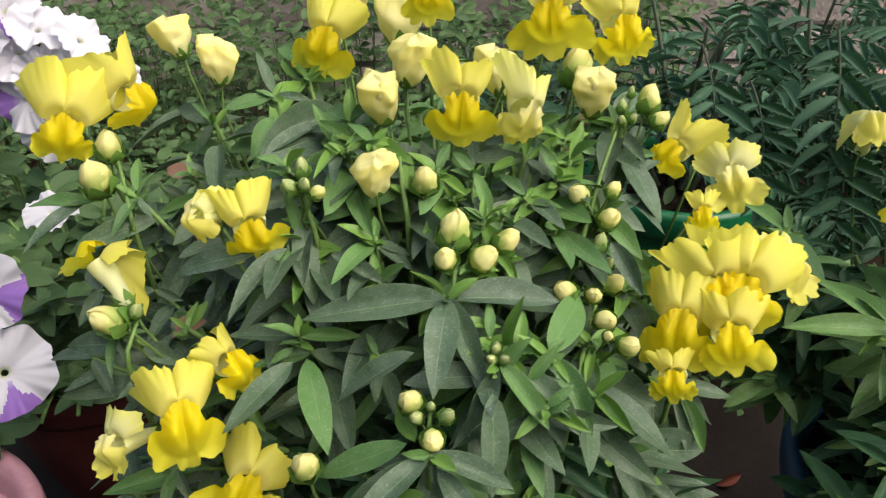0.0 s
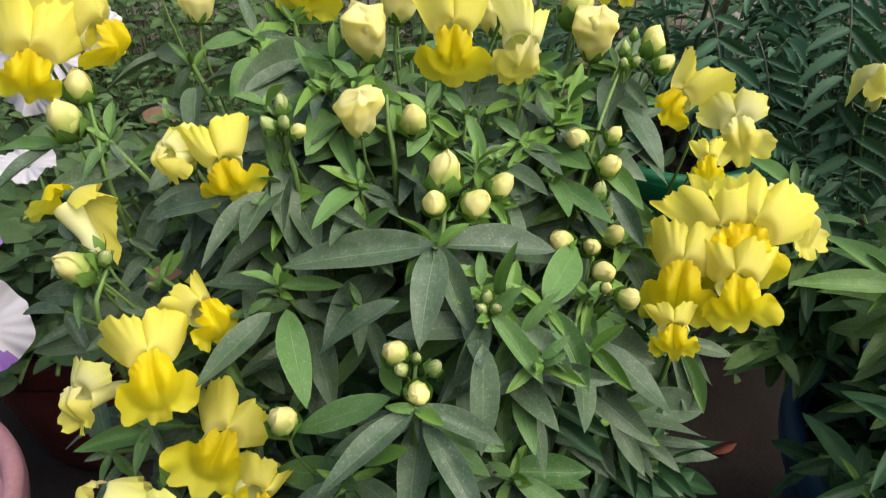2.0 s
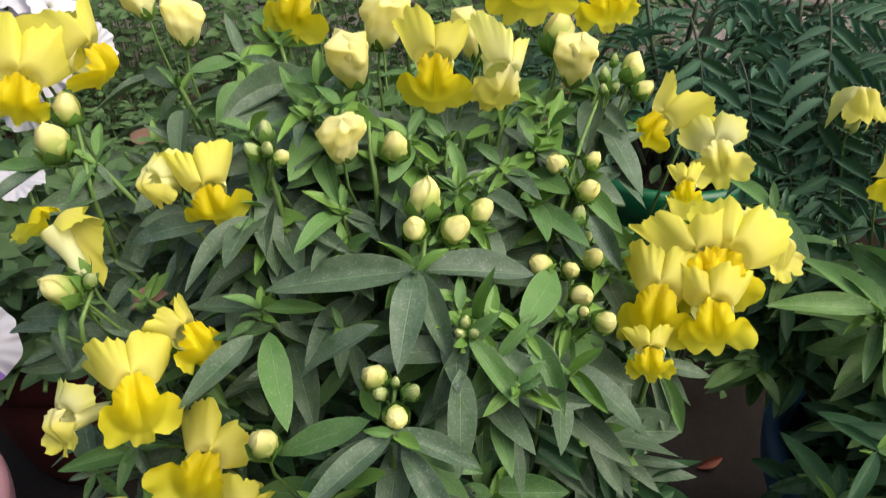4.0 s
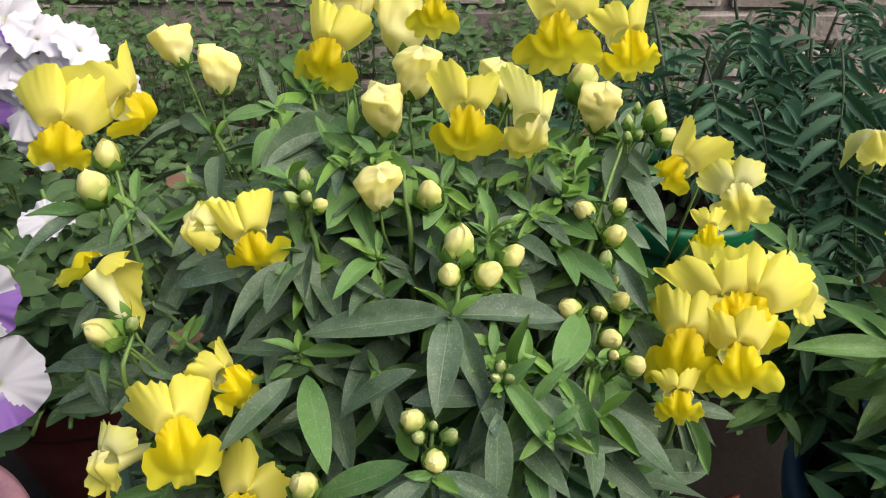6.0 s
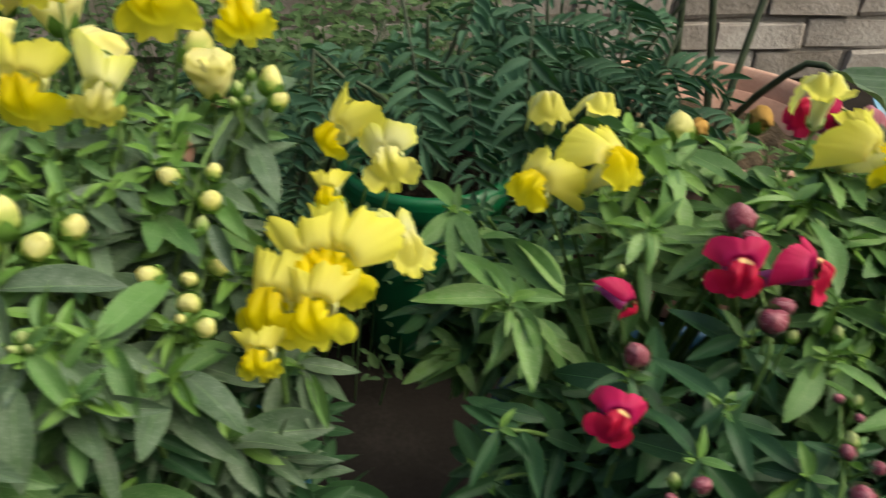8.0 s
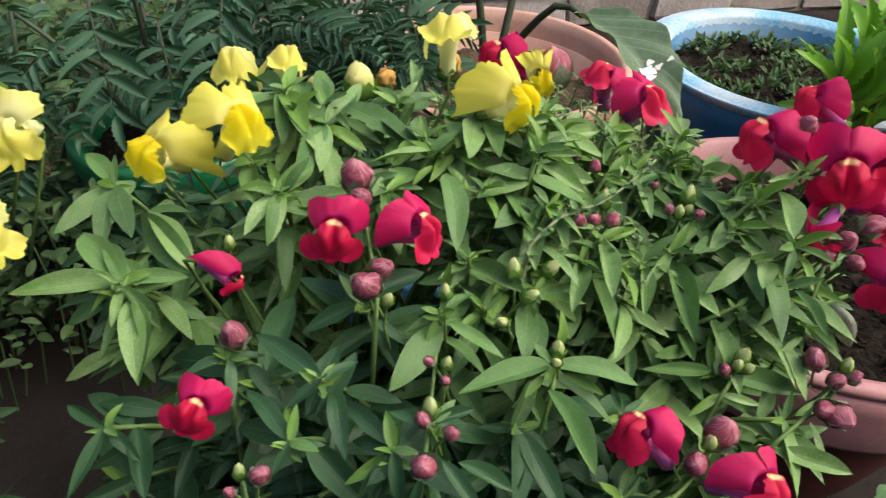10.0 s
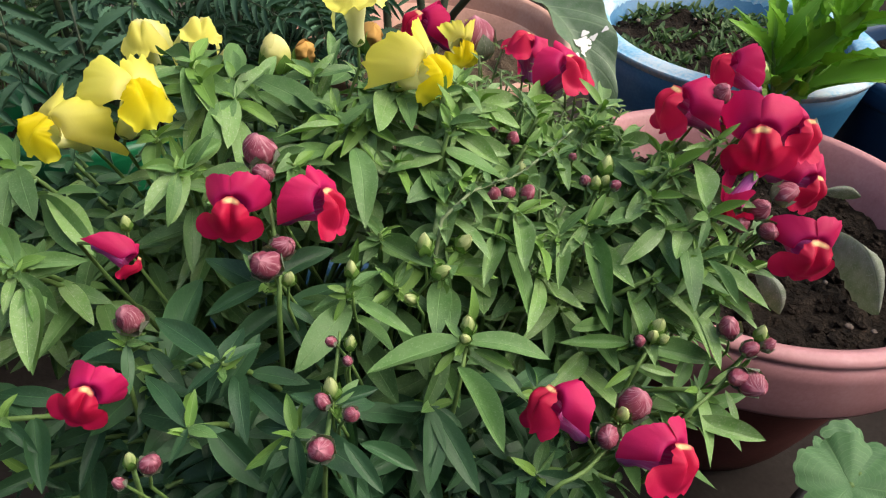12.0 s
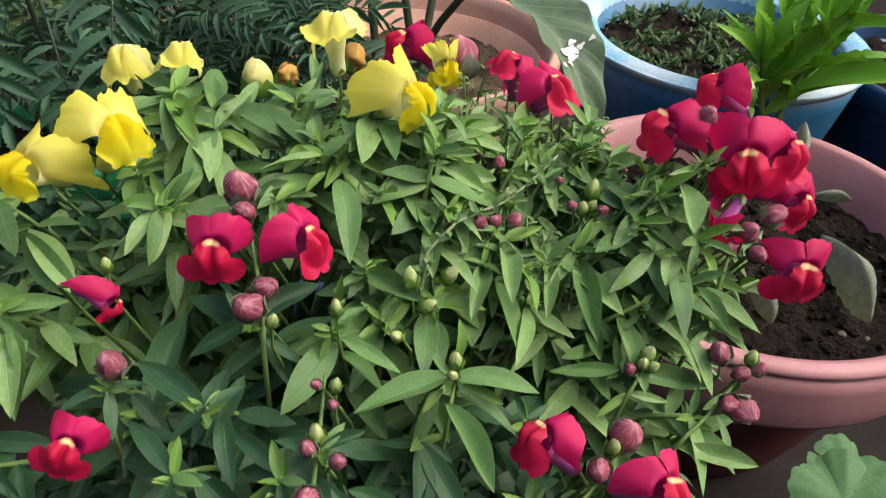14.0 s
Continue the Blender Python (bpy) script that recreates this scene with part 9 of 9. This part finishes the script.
def low_leaves(count, box, heights, seed, size=(0.018, 0.034), broad=0.5):
    """Small oval leaves in loose clumps, as one mesh."""
    r = random.Random(seed)
    pieces, i = [], 0
    while i < count:
        cx, cy = r.uniform(box[0], box[1]), r.uniform(box[2], box[3])
        cz = r.uniform(*heights)
        for k in range(r.randrange(10, 22)):
            o = Vector((cx + r.gauss(0, 0.028), cy + r.gauss(0, 0.028), max(0.02, cz + r.gauss(0, 0.022))))
            w, ln = r.uniform(0, 6.283), r.uniform(*size)
            m = np.array(aim(o, o + Vector((math.cos(w), math.sin(w), r.uniform(-0.3, 0.5))) * ln, ln * broad, r.uniform(-0.6, 0.6)))
            pieces.append((np.array(oval[0]) @ m[:3, :3].T + m[:3, 3], oval[1], oval[2]))
            i += 1
        pieces.append(tube([(cx, cy, 0.0), (cx + 0.01, cy, cz * 0.6), (cx, cy, cz)], [0.0013, 0.0011, 0.0008], 5) if cz > 0.03 else tube([(cx, cy, 0.0), (cx, cy, 0.03)], [0.002, 0.001], 5))
    return joined(pieces)[:3]


def petunia(at, label, blooms, mound, seed, shoots=30):
    r = random.Random(seed)
    p = thing("petunia_plant", at, label, "flowering plant", "petunias")
    pieces = []
    for i in range(shoots):
        w, q = r.uniform(0, 6.283), math.sqrt(r.random())
        x, y = at[0] + mound[0] * q * math.cos(w), at[1] + mound[1] * q * math.sin(w)
        z = at[2] + mound[2] * (1 - q * q) * r.uniform(0.6, 1) + 0.02
        pts = curve_points((at[0] + (x - at[0]) * 0.3, at[1] + (y - at[1]) * 0.3, at[2]), (x, y, z), 0.03, 7)
        pieces.append((*tube(pts, [0.002] * 7, 5), 1))
        for k in range(14):
            t = r.uniform(0.2, 1.0)
            a = min(5, int(t * 6))
            o = pts[a].lerp(pts[a + 1], t * 6 - a)
            w2, ln = r.uniform(0, 6.283), r.uniform(0.024, 0.042)
            m = np.array(aim(o, o + Vector((math.cos(w2), math.sin(w2), r.uniform(-0.3, 0.4))) * ln, ln * 0.55, r.uniform(-0.5, 0.5)))
            pieces.append((np.array(oval[0]) @ m[:3, :3].T + m[:3, 3], oval[1], oval[2], 0))
    v, f, uv, slots = joined(pieces)
    part("foliage", mesh_of("foliage", v, f, [leaf_low, stalk_green], uv, slots), p, kind="stuff")
    for x, y, z, yaw, pitch, size, i in blooms:
        part("flower", PETUNIA[i], p, "" if i in (0, 2) else "white flower striped with purple", facing((x, y, z), yaw, pitch, 40 * i, size))
    return p


petunia((-0.36, 0.455, 0.185), "petunia with white and purple-striped flowers in a dark red pot", (
    (-0.324, 0.262, 0.312, -50, 40, 0.036, 1), (-0.345, 0.292, 0.362, -80, 40, 0.034, 3), (-0.322, 0.38, 0.384, -80, 75, 0.022, 0)), (0.17, 0.17, 0.17), 3, 44)
petunia((-0.50, 0.66, 0.04), "petunia covered in white flowers with purple stripes", (
    (-0.455, 0.545, 0.445, -75, 25, 0.035, 0), (-0.405, 0.555, 0.452, -50, 35, 0.033, 2), (-0.360, 0.575, 0.438, -60, 30, 0.031, 0), (-0.420, 0.57, 0.492, -90, 50, 0.034, 1),
    (-0.415, 0.54, 0.408, -100, 20, 0.034, 3), (-0.368, 0.55, 0.400, -50, 5, 0.031, 2), (-0.46, 0.58, 0.500, -110, 40, 0.034, 2), (-0.325, 0.585, 0.410, -30, 20, 0.026, 2), (-0.40, 0.54, 0.365, -90, 0, 0.030, 0),
    (-0.385, 0.565, 0.478, -40, 60, 0.030, 0), (-0.440, 0.55, 0.470, -120, 15, 0.031, 0), (-0.385, 0.545, 0.425, -70, 0, 0.030, 0), (-0.345, 0.57, 0.462, -20, 40, 0.027, 0), (-0.47, 0.56, 0.41, -110, 10, 0.031, 2), (-0.44, 0.56, 0.52, -60, 60, 0.030, 0)), (0.17, 0.12, 0.38), 9)

# ---------------------------------------------------------------- low plants in the bed
v, f, uv = low_leaves(7600, (-1.5, 0.42, 0.72, 1.15), (0.04, 0.20), 21, (0.011, 0.023))
tagged(new("ground_cover", mesh_of("ground_cover", v, f, [leaf_low], uv)), "low dark green plants with small oval leaves", "ground cover", kind="stuff")
v, f, uv = low_leaves(9600, (-1.6, 0.46, 1.02, 1.44), (0.05, 0.34), 25, (0.014, 0.030))
tagged(new("ground_cover", mesh_of("ground_cover", v, f, [leaf_low], uv)), "low dark green ground cover with small oval leaves", "ground cover", kind="stuff")
v, f, uv = low_leaves(2400, (-0.30, 0.40, 0.50, 0.85), (0.06, 0.24), 22, (0.012, 0.026), 0.45)
tagged(new("ground_cover", mesh_of("ground_cover", v, f, [leaf_low], uv)), "loose leafy weeds between the pots", "ground cover", kind="stuff")
v, f, uv = low_leaves(700, (-0.62, -0.22, 0.55, 0.80), (0.06, 0.20), 23)
tagged(new("ground_cover", mesh_of("ground_cover", v, f, [leaf_low], uv)), "small leafy weeds on dry earth", "ground cover", kind="stuff")


def litter(name, spots, label, seed):
    r = random.Random(seed)
    for x, y, z, size in spots:
        b = blade(0.12, 0.9, 0.4, 0.10, n=10)
        w = r.uniform(-0.1, 0.4)
        o = Vector((x, y, z))
        ob = new(name, mesh_of(name, b[0], b[1], [leaf_rust], b[2]))
        ob.matrix_basis = aim(o, o + Vector((math.cos(w), math.sin(w), 0.05)) * size, size * 0.34, r.uniform(-0.3, 0.3))
        tagged(ob, label, "leaf", "fallen leaves")


litter("dry_leaf", [(0.302, 0.405, 0.004, 0.034)], "dry reddish fallen leaf on the ground", 2)


# ---------------------------------------------------------------- broad-leaved plant in the terracotta pot
broad = thing("broad_leaf_plant", (0.69, 0.76, 0.205), "tall plant with dark stalks and one large drooping leaf", "plant")
for a, b in (((0.69, 0.77, 0.21), (0.635, 0.81, 0.58)), ((0.68, 0.74, 0.21), (0.80, 0.86, 0.60)), ((0.64, 0.79, 0.21), (0.625, 0.84, 0.55))):
    part("stalk", mesh_of("stalk", *tube(curve_points(a, b, 0.03), [0.0060 - 0.002 * i / 8 for i in range(9)])[:2], [stalk_dark]), broad)
arch_pts = [(0.66, 0.73, 0.21), (0.664, 0.69, 0.28), (0.673, 0.65, 0.338), (0.684, 0.622, 0.375), (0.694, 0.603, 0.397), (0.706, 0.588, 0.400), (0.715, 0.575, 0.394)]
part("stalk", mesh_of("stalk", *tube(arch_pts, [0.0055, 0.005, 0.0048, 0.0045, 0.0042, 0.004, 0.0036])[:2], [stalk_dark]), broad)


def broad_blade(s, u):
    w = 0.30 * math.sin(math.pi * min(1, 0.06 + 0.94 * s) ** 0.8) ** 0.75 * (1 if s < 0.999 else 0.02)
    return (s, u * w + 0.02 * math.sin(7 * s) * abs(u), 0.16 * math.sin(math.pi * s) + 0.40 * abs(u) * w + 0.022 * math.sin(24 * s - 7 * abs(u)) * abs(u))


bv, bf, buv = sheet(broad_blade, 22, 12)
big = aim((0.714, 0.577, 0.394), (0.758, 0.418, 0.297), 0.125, -0.12, 1.0)
leaf_ob = part("leaf", mesh_of("leaf", bv, bf, [leaf_broad], buv), broad, "large drooping dull green leaf", big)
r = random.Random(61)
mark, mf = [], []
for i in range(26):
    s0, u0, size = r.gauss(0.565, 0.026), r.gauss(0.12, 0.22), r.uniform(0.5, 1.7)
    n0, ph = len(mark), r.uniform(0, 6)
    for k in range(12):
        a = 2 * math.pi * k / 12
        q = size * (1 + 0.3 * math.sin(3 * a + ph))
        x, y, z = broad_blade(s0 + 0.013 * q * math.cos(a), u0 + 0.09 * q * math.sin(a))
        mark.append((x, y, z + 0.005 + 0.0004 * i))
    mf.append(tuple(range(n0, n0 + 12)))
part("white_stain", mesh_of("white_stain", mark, mf, [white_mark]), leaf_ob, "white dried stain")

# ---------------------------------------------------------------- bright green plant in the blue pot
bright = thing("leafy_plant", (1.08, 0.56, 0.265), "bright green leafy plant growing in the blue pot", "plant")
BRIGHT = [mesh_of("leaf", *blade(a, f, t, b, n=22, teeth=0.16)[:2], [leaf_bright], blade(a, f, t, b, n=22, teeth=0.16)[2]) for a, f, t, b in ((0.10, 0.35, 0.1, 0.04), (0.16, 0.25, -0.2, -0.05), (0.05, 0.45, 0.2, 0.06))]
r = random.Random(40)
for k, (dx, dy, high) in enumerate(((-0.030, 0.0, 0.115), (0.004, -0.012, 0.145), (0.034, 0.004, 0.135), (0.012, 0.030, 0.125))):
    foot = Vector((1.030 + 0.35 * dx, 0.452 + 0.35 * dy, 0.245))
    pts = curve_points(foot, foot + Vector((dx * 1.5, dy * 1.5, high)), 0.01)
    part("stem", mesh_of("stem", *tube(pts, [0.0036 - 0.0016 * i / 8 for i in range(9)])[:2], [stalk_green]), bright)
    for i in range(14):
        t = 0.20 + 0.80 * i / 13
        o = pts[min(7, int(t * 8))].lerp(pts[min(7, int(t * 8)) + 1], t * 8 - min(7, int(t * 8)))
        w, lift = i * 2.4 + k + r.uniform(-0.3, 0.3), radians(r.uniform(5, 45) + 35 * t)
        ln = r.uniform(0.085, 0.140) * (1.15 - 0.4 * t) * (0.75 if math.cos(w) < -0.3 else 1.0)
        tip = o + Vector((math.cos(w) * math.cos(lift), math.sin(w) * math.cos(lift), math.sin(lift))) * ln
        part("leaf", BRIGHT[i % 3], bright, m=aim(o, tip, ln * r.uniform(0.20, 0.29), r.uniform(-0.5, 0.5)))

# mossy weeds on the soil of the blue pot
r = random.Random(52)
pieces = []
for i in range(1900):
    w, q = r.uniform(0, 6.283), 0.158 * math.sqrt(r.random())
    x, y = 1.085 + q * math.cos(w), 0.64 + q * math.sin(w)
    if noise.noise((x * 17, y * 17, 3.0)) < -0.05:
        continue
    o = Vector((x, y, 0.256))
    w, ln = r.uniform(0, 6.283), r.uniform(0.006, 0.017)
    m = np.array(aim(o, o + Vector((math.cos(w), math.sin(w), r.uniform(0.2, 1.3))) * ln, ln * 0.4, r.uniform(-0.5, 0.5)))
    pieces.append((np.array(BLADES[i % 6][0]) @ m[:3, :3].T + m[:3, 3], BLADES[i % 6][1], BLADES[i % 6][2]))
v, f, uv, _ = joined(pieces)
tagged(new("weeds", mesh_of("weeds", v, f, [leaf_low], uv)), "small mossy green weeds sprouting on potting soil", "weeds", kind="stuff")

# ---------------------------------------------------------------- limp leaves, pebbles and shoots in the pink pot
limp = blade(0.22, -0.7, 0.6, 0.14, n=22, teeth=0.05)
for base, tip, wd in (((0.917, 0.247, 0.262), (0.887, 0.147, 0.246), 0.021), ((0.792, 0.206, 0.275), (0.8, 0.173, 0.246), 0.014), ((1.001, 0.381, 0.3), (0.975, 0.354, 0.262), 0.014), ((0.981, 0.322, 0.245), (1.017, 0.301, 0.245), 0.01)):
    ob = new("limp_leaf", mesh_of("limp_leaf", limp[0], limp[1], [leaf_limp], limp[2]))
    ob.matrix_basis = aim(base, tip, wd, 0.2)
    tagged(ob, "limp grey-green leaf lying on dark soil", "leaf", "fallen leaves")


def lump(r, size):
    bm = bmesh.new()
    bmesh.ops.create_icosphere(bm, subdivisions=2, radius=1.0)
    for v in bm.verts:
        v.co *= 1 + 0.35 * noise.noise(v.co * 1.4 + Vector((r.uniform(0, 9), 0, 0)))
        v.co = Vector((v.co.x, v.co.y * 0.85, v.co.z * 0.65)) * size
    me = bpy.data.meshes.new("pebble")
    bm.to_mesh(me)
    bm.free()
    me.materials.append(pebble_grey)
    me.polygons.foreach_set("use_smooth", np.ones(len(me.polygons), dtype=bool))
    return me


r = random.Random(77)
LUMPS = [lump(r, 1.0) for i in range(3)]
for cx, cy, cz, rad, n in ((0.855, 0.288, 0.228, 0.165, 20), (1.085, 0.64, 0.258, 0.14, 10)):
    for i in range(n):
        w, q = r.uniform(0, 6.283), rad * math.sqrt(r.random())
        ob = new("pebble", LUMPS[i % 3])
        s = r.choice((0.002, 0.0025, 0.003, 0.004)) if i else 0.006
        ob.matrix_basis = Matrix.Translation((cx + q * math.cos(w), cy + q * math.sin(w), cz + 0.001)) @ Matrix.Rotation(r.uniform(0, 6), 4, "Z") @ Matrix.Scale(s, 4)
        tagged(ob, "small pale crumb of stone on dark potting soil", "pebble", "pebbles on the soil")


def crumbs(cx, cy, cz, rad, count, seed):
    """Loose clods of earth lying over a pot's soil, as one mesh."""
    r = random.Random(seed)
    bm = bmesh.new()
    bmesh.ops.create_icosphere(bm, subdivisions=1, radius=1.0)
    shape, tris = [v.co.copy() for v in bm.verts], [tuple(v.index for v in f.verts) for f in bm.faces]
    bm.free()
    pieces = []
    for i in range(count):
        w, q, s = r.uniform(0, 6.283), rad * math.sqrt(r.random()), r.choice((0.002, 0.003, 0.004, 0.006, 0.009))
        o = Vector((cx + q * math.cos(w), cy + q * math.sin(w), cz + r.uniform(-0.002, 0.004)))
        k = Vector((r.uniform(0, 9), r.uniform(0, 9), 0))
        pieces.append(([o + Vector((v.x, v.y, v.z * 0.7)) * s * (1 + 0.6 * noise.noise(v * 1.3 + k)) for v in shape], tris, [(0, 0)] * len(shape)))
    v, f, uv, _ = joined(pieces)
    tagged(new("soil_clods", mesh_of("soil_clods", v, f, [soil_dark], smooth=False)), "loose dark clods of potting soil", "soil", kind="stuff")


crumbs(0.855, 0.288, 0.228, 0.168, 420, 3)
crumbs(1.085, 0.64, 0.256, 0.15, 120, 4)

# ---------------------------------------------------------------- geranium at the front
def round_leaf(s, u):
    w = u * 3.08
    lobe = 0.26 * abs(math.cos(w * 2.5)) ** 0.45 + 0.07 * abs(math.sin(w * 10)) ** 0.7
    q = s * (0.74 + lobe * s * s)
    z = 0.24 * s * s + 0.10 * s * s * math.cos(w * 5 + 0.4) - 0.16 * s ** 4 + 0.05 * s * s * math.sin(w * 2) + 0.03 * noise.noise((2.5 * s * math.cos(w), 2.5 * s * math.sin(w), 1.0)) * s + 0.02 * s ** 3 * math.sin(w * 16)
    return (q * math.cos(w), q * math.sin(w), z)


rv, rf, ruv = sheet(round_leaf, 10, 90)
ruv = [(a, 0.5 + 0.42 * abs(math.sin((2 * b - 1) * 2.85 * 1.6))) for a, b in ruv]
ROUND = mesh_of("leaf", rv, rf, [leaf_round], ruv)
geranium = thing("geranium_plant", (0.83, -0.02, 0.115), "geranium with scalloped round leaves", "plant")
# added pot, not seen itself; coloured black in place of deep shade
pot("flower_pot", 0.83, -0.02, 0.13, 0.105, shade_black_plastic, shade_black_plastic, "assumed geranium pot, its black standing in for deep shade", soil_dark, soil_drop=0.015)
for x, y, z, size, turn, tilt in ((0.690, -0.002, 0.29, 0.032, 200, 12), (0.722, 0.012, 0.268, 0.036, 290, 15), (0.76, -0.06, 0.27, 0.034, 120, 20), (0.81, -0.09, 0.29, 0.036, 300, 10), (0.84, -0.02, 0.27, 0.034, 40, 15)):
    o = (x, y, z)
    m = Matrix.Translation(o) @ Matrix.Rotation(radians(turn), 4, "Z") @ Matrix.Rotation(radians(tilt), 4, "Y") @ Matrix.Scale(size, 4)
    part("leaf", ROUND, geranium, m=m)
    part("stalk", mesh_of("stalk", *tube(curve_points((0.83, -0.02, 0.11), o, 0.03), [0.0022] * 9, 6)[:2], [stalk_green]), geranium)

# ---------------------------------------------------------------- unseen wall added behind the viewer to cut low skylight
bm = bmesh.new()
bmesh.ops.create_cube(bm, size=1.0, matrix=Matrix.Translation((0.3, -3.0, 1.4)) @ Matrix.Diagonal((12.0, 0.2, 2.8, 1)))
me = bpy.data.meshes.new("skylight_blocker")
bm.to_mesh(me)
bm.free()
me.materials.append(mortar_grey)
tagged(new("skylight_blocker", me), "plain grey unseen wall added to block low skylight", "wall", kind="structure")

# ---------------------------------------------------------------- brick wall at the back
wall = new("wall_back", None)
bm = bmesh.new()
bmesh.ops.create_cube(bm, size=1.0, matrix=Matrix.Translation((0.8, 1.62, 0.6)) @ Matrix.Diagonal((7.0, 0.20, 1.2, 1)))
me = bpy.data.meshes.new("wall_back")
bm.to_mesh(me)
bm.free()
me.materials.append(mortar_grey)
bpy.data.objects.remove(wall)
wall = tagged(new("wall_back", me), "old grey brick garden wall with dusty joints", "wall", kind="structure")


def brick_mesh(seed):
    r = random.Random(seed)
    bm = bmesh.new()
    bmesh.ops.create_cube(bm, size=1.0, matrix=Matrix.Diagonal((0.225, 0.03, 0.066, 1)))
    bmesh.ops.bevel(bm, geom=list(bm.edges), offset=0.005, segments=1, affect="EDGES")
    for v in bm.verts:
        v.co += Vector((r.uniform(-1, 1), r.uniform(-1, 1), r.uniform(-1, 1))) * 0.0045
    me = bpy.data.meshes.new("brick")
    bm.to_mesh(me)
    bm.free()
    me.materials.append(brick_grey)
    return me


BRICKS = [brick_mesh(i) for i in range(5)]
r = random.Random(5)
for row in range(10):
    for col in range(24):
        x = -1.3 + 0.237 * col + (0.118 if row % 2 else 0)
        ob = new("brick", BRICKS[r.randrange(5)])
        ob.parent = wall
        ob.matrix_basis = pose(x + r.uniform(-0.006, 0.006), 1.522 + r.uniform(-0.006, 0.006), 0.040 + 0.078 * row + r.uniform(-0.003, 0.003), r.uniform(-3, 3), r.uniform(-1.2, 1.2), r.uniform(-1.5, 1.5))
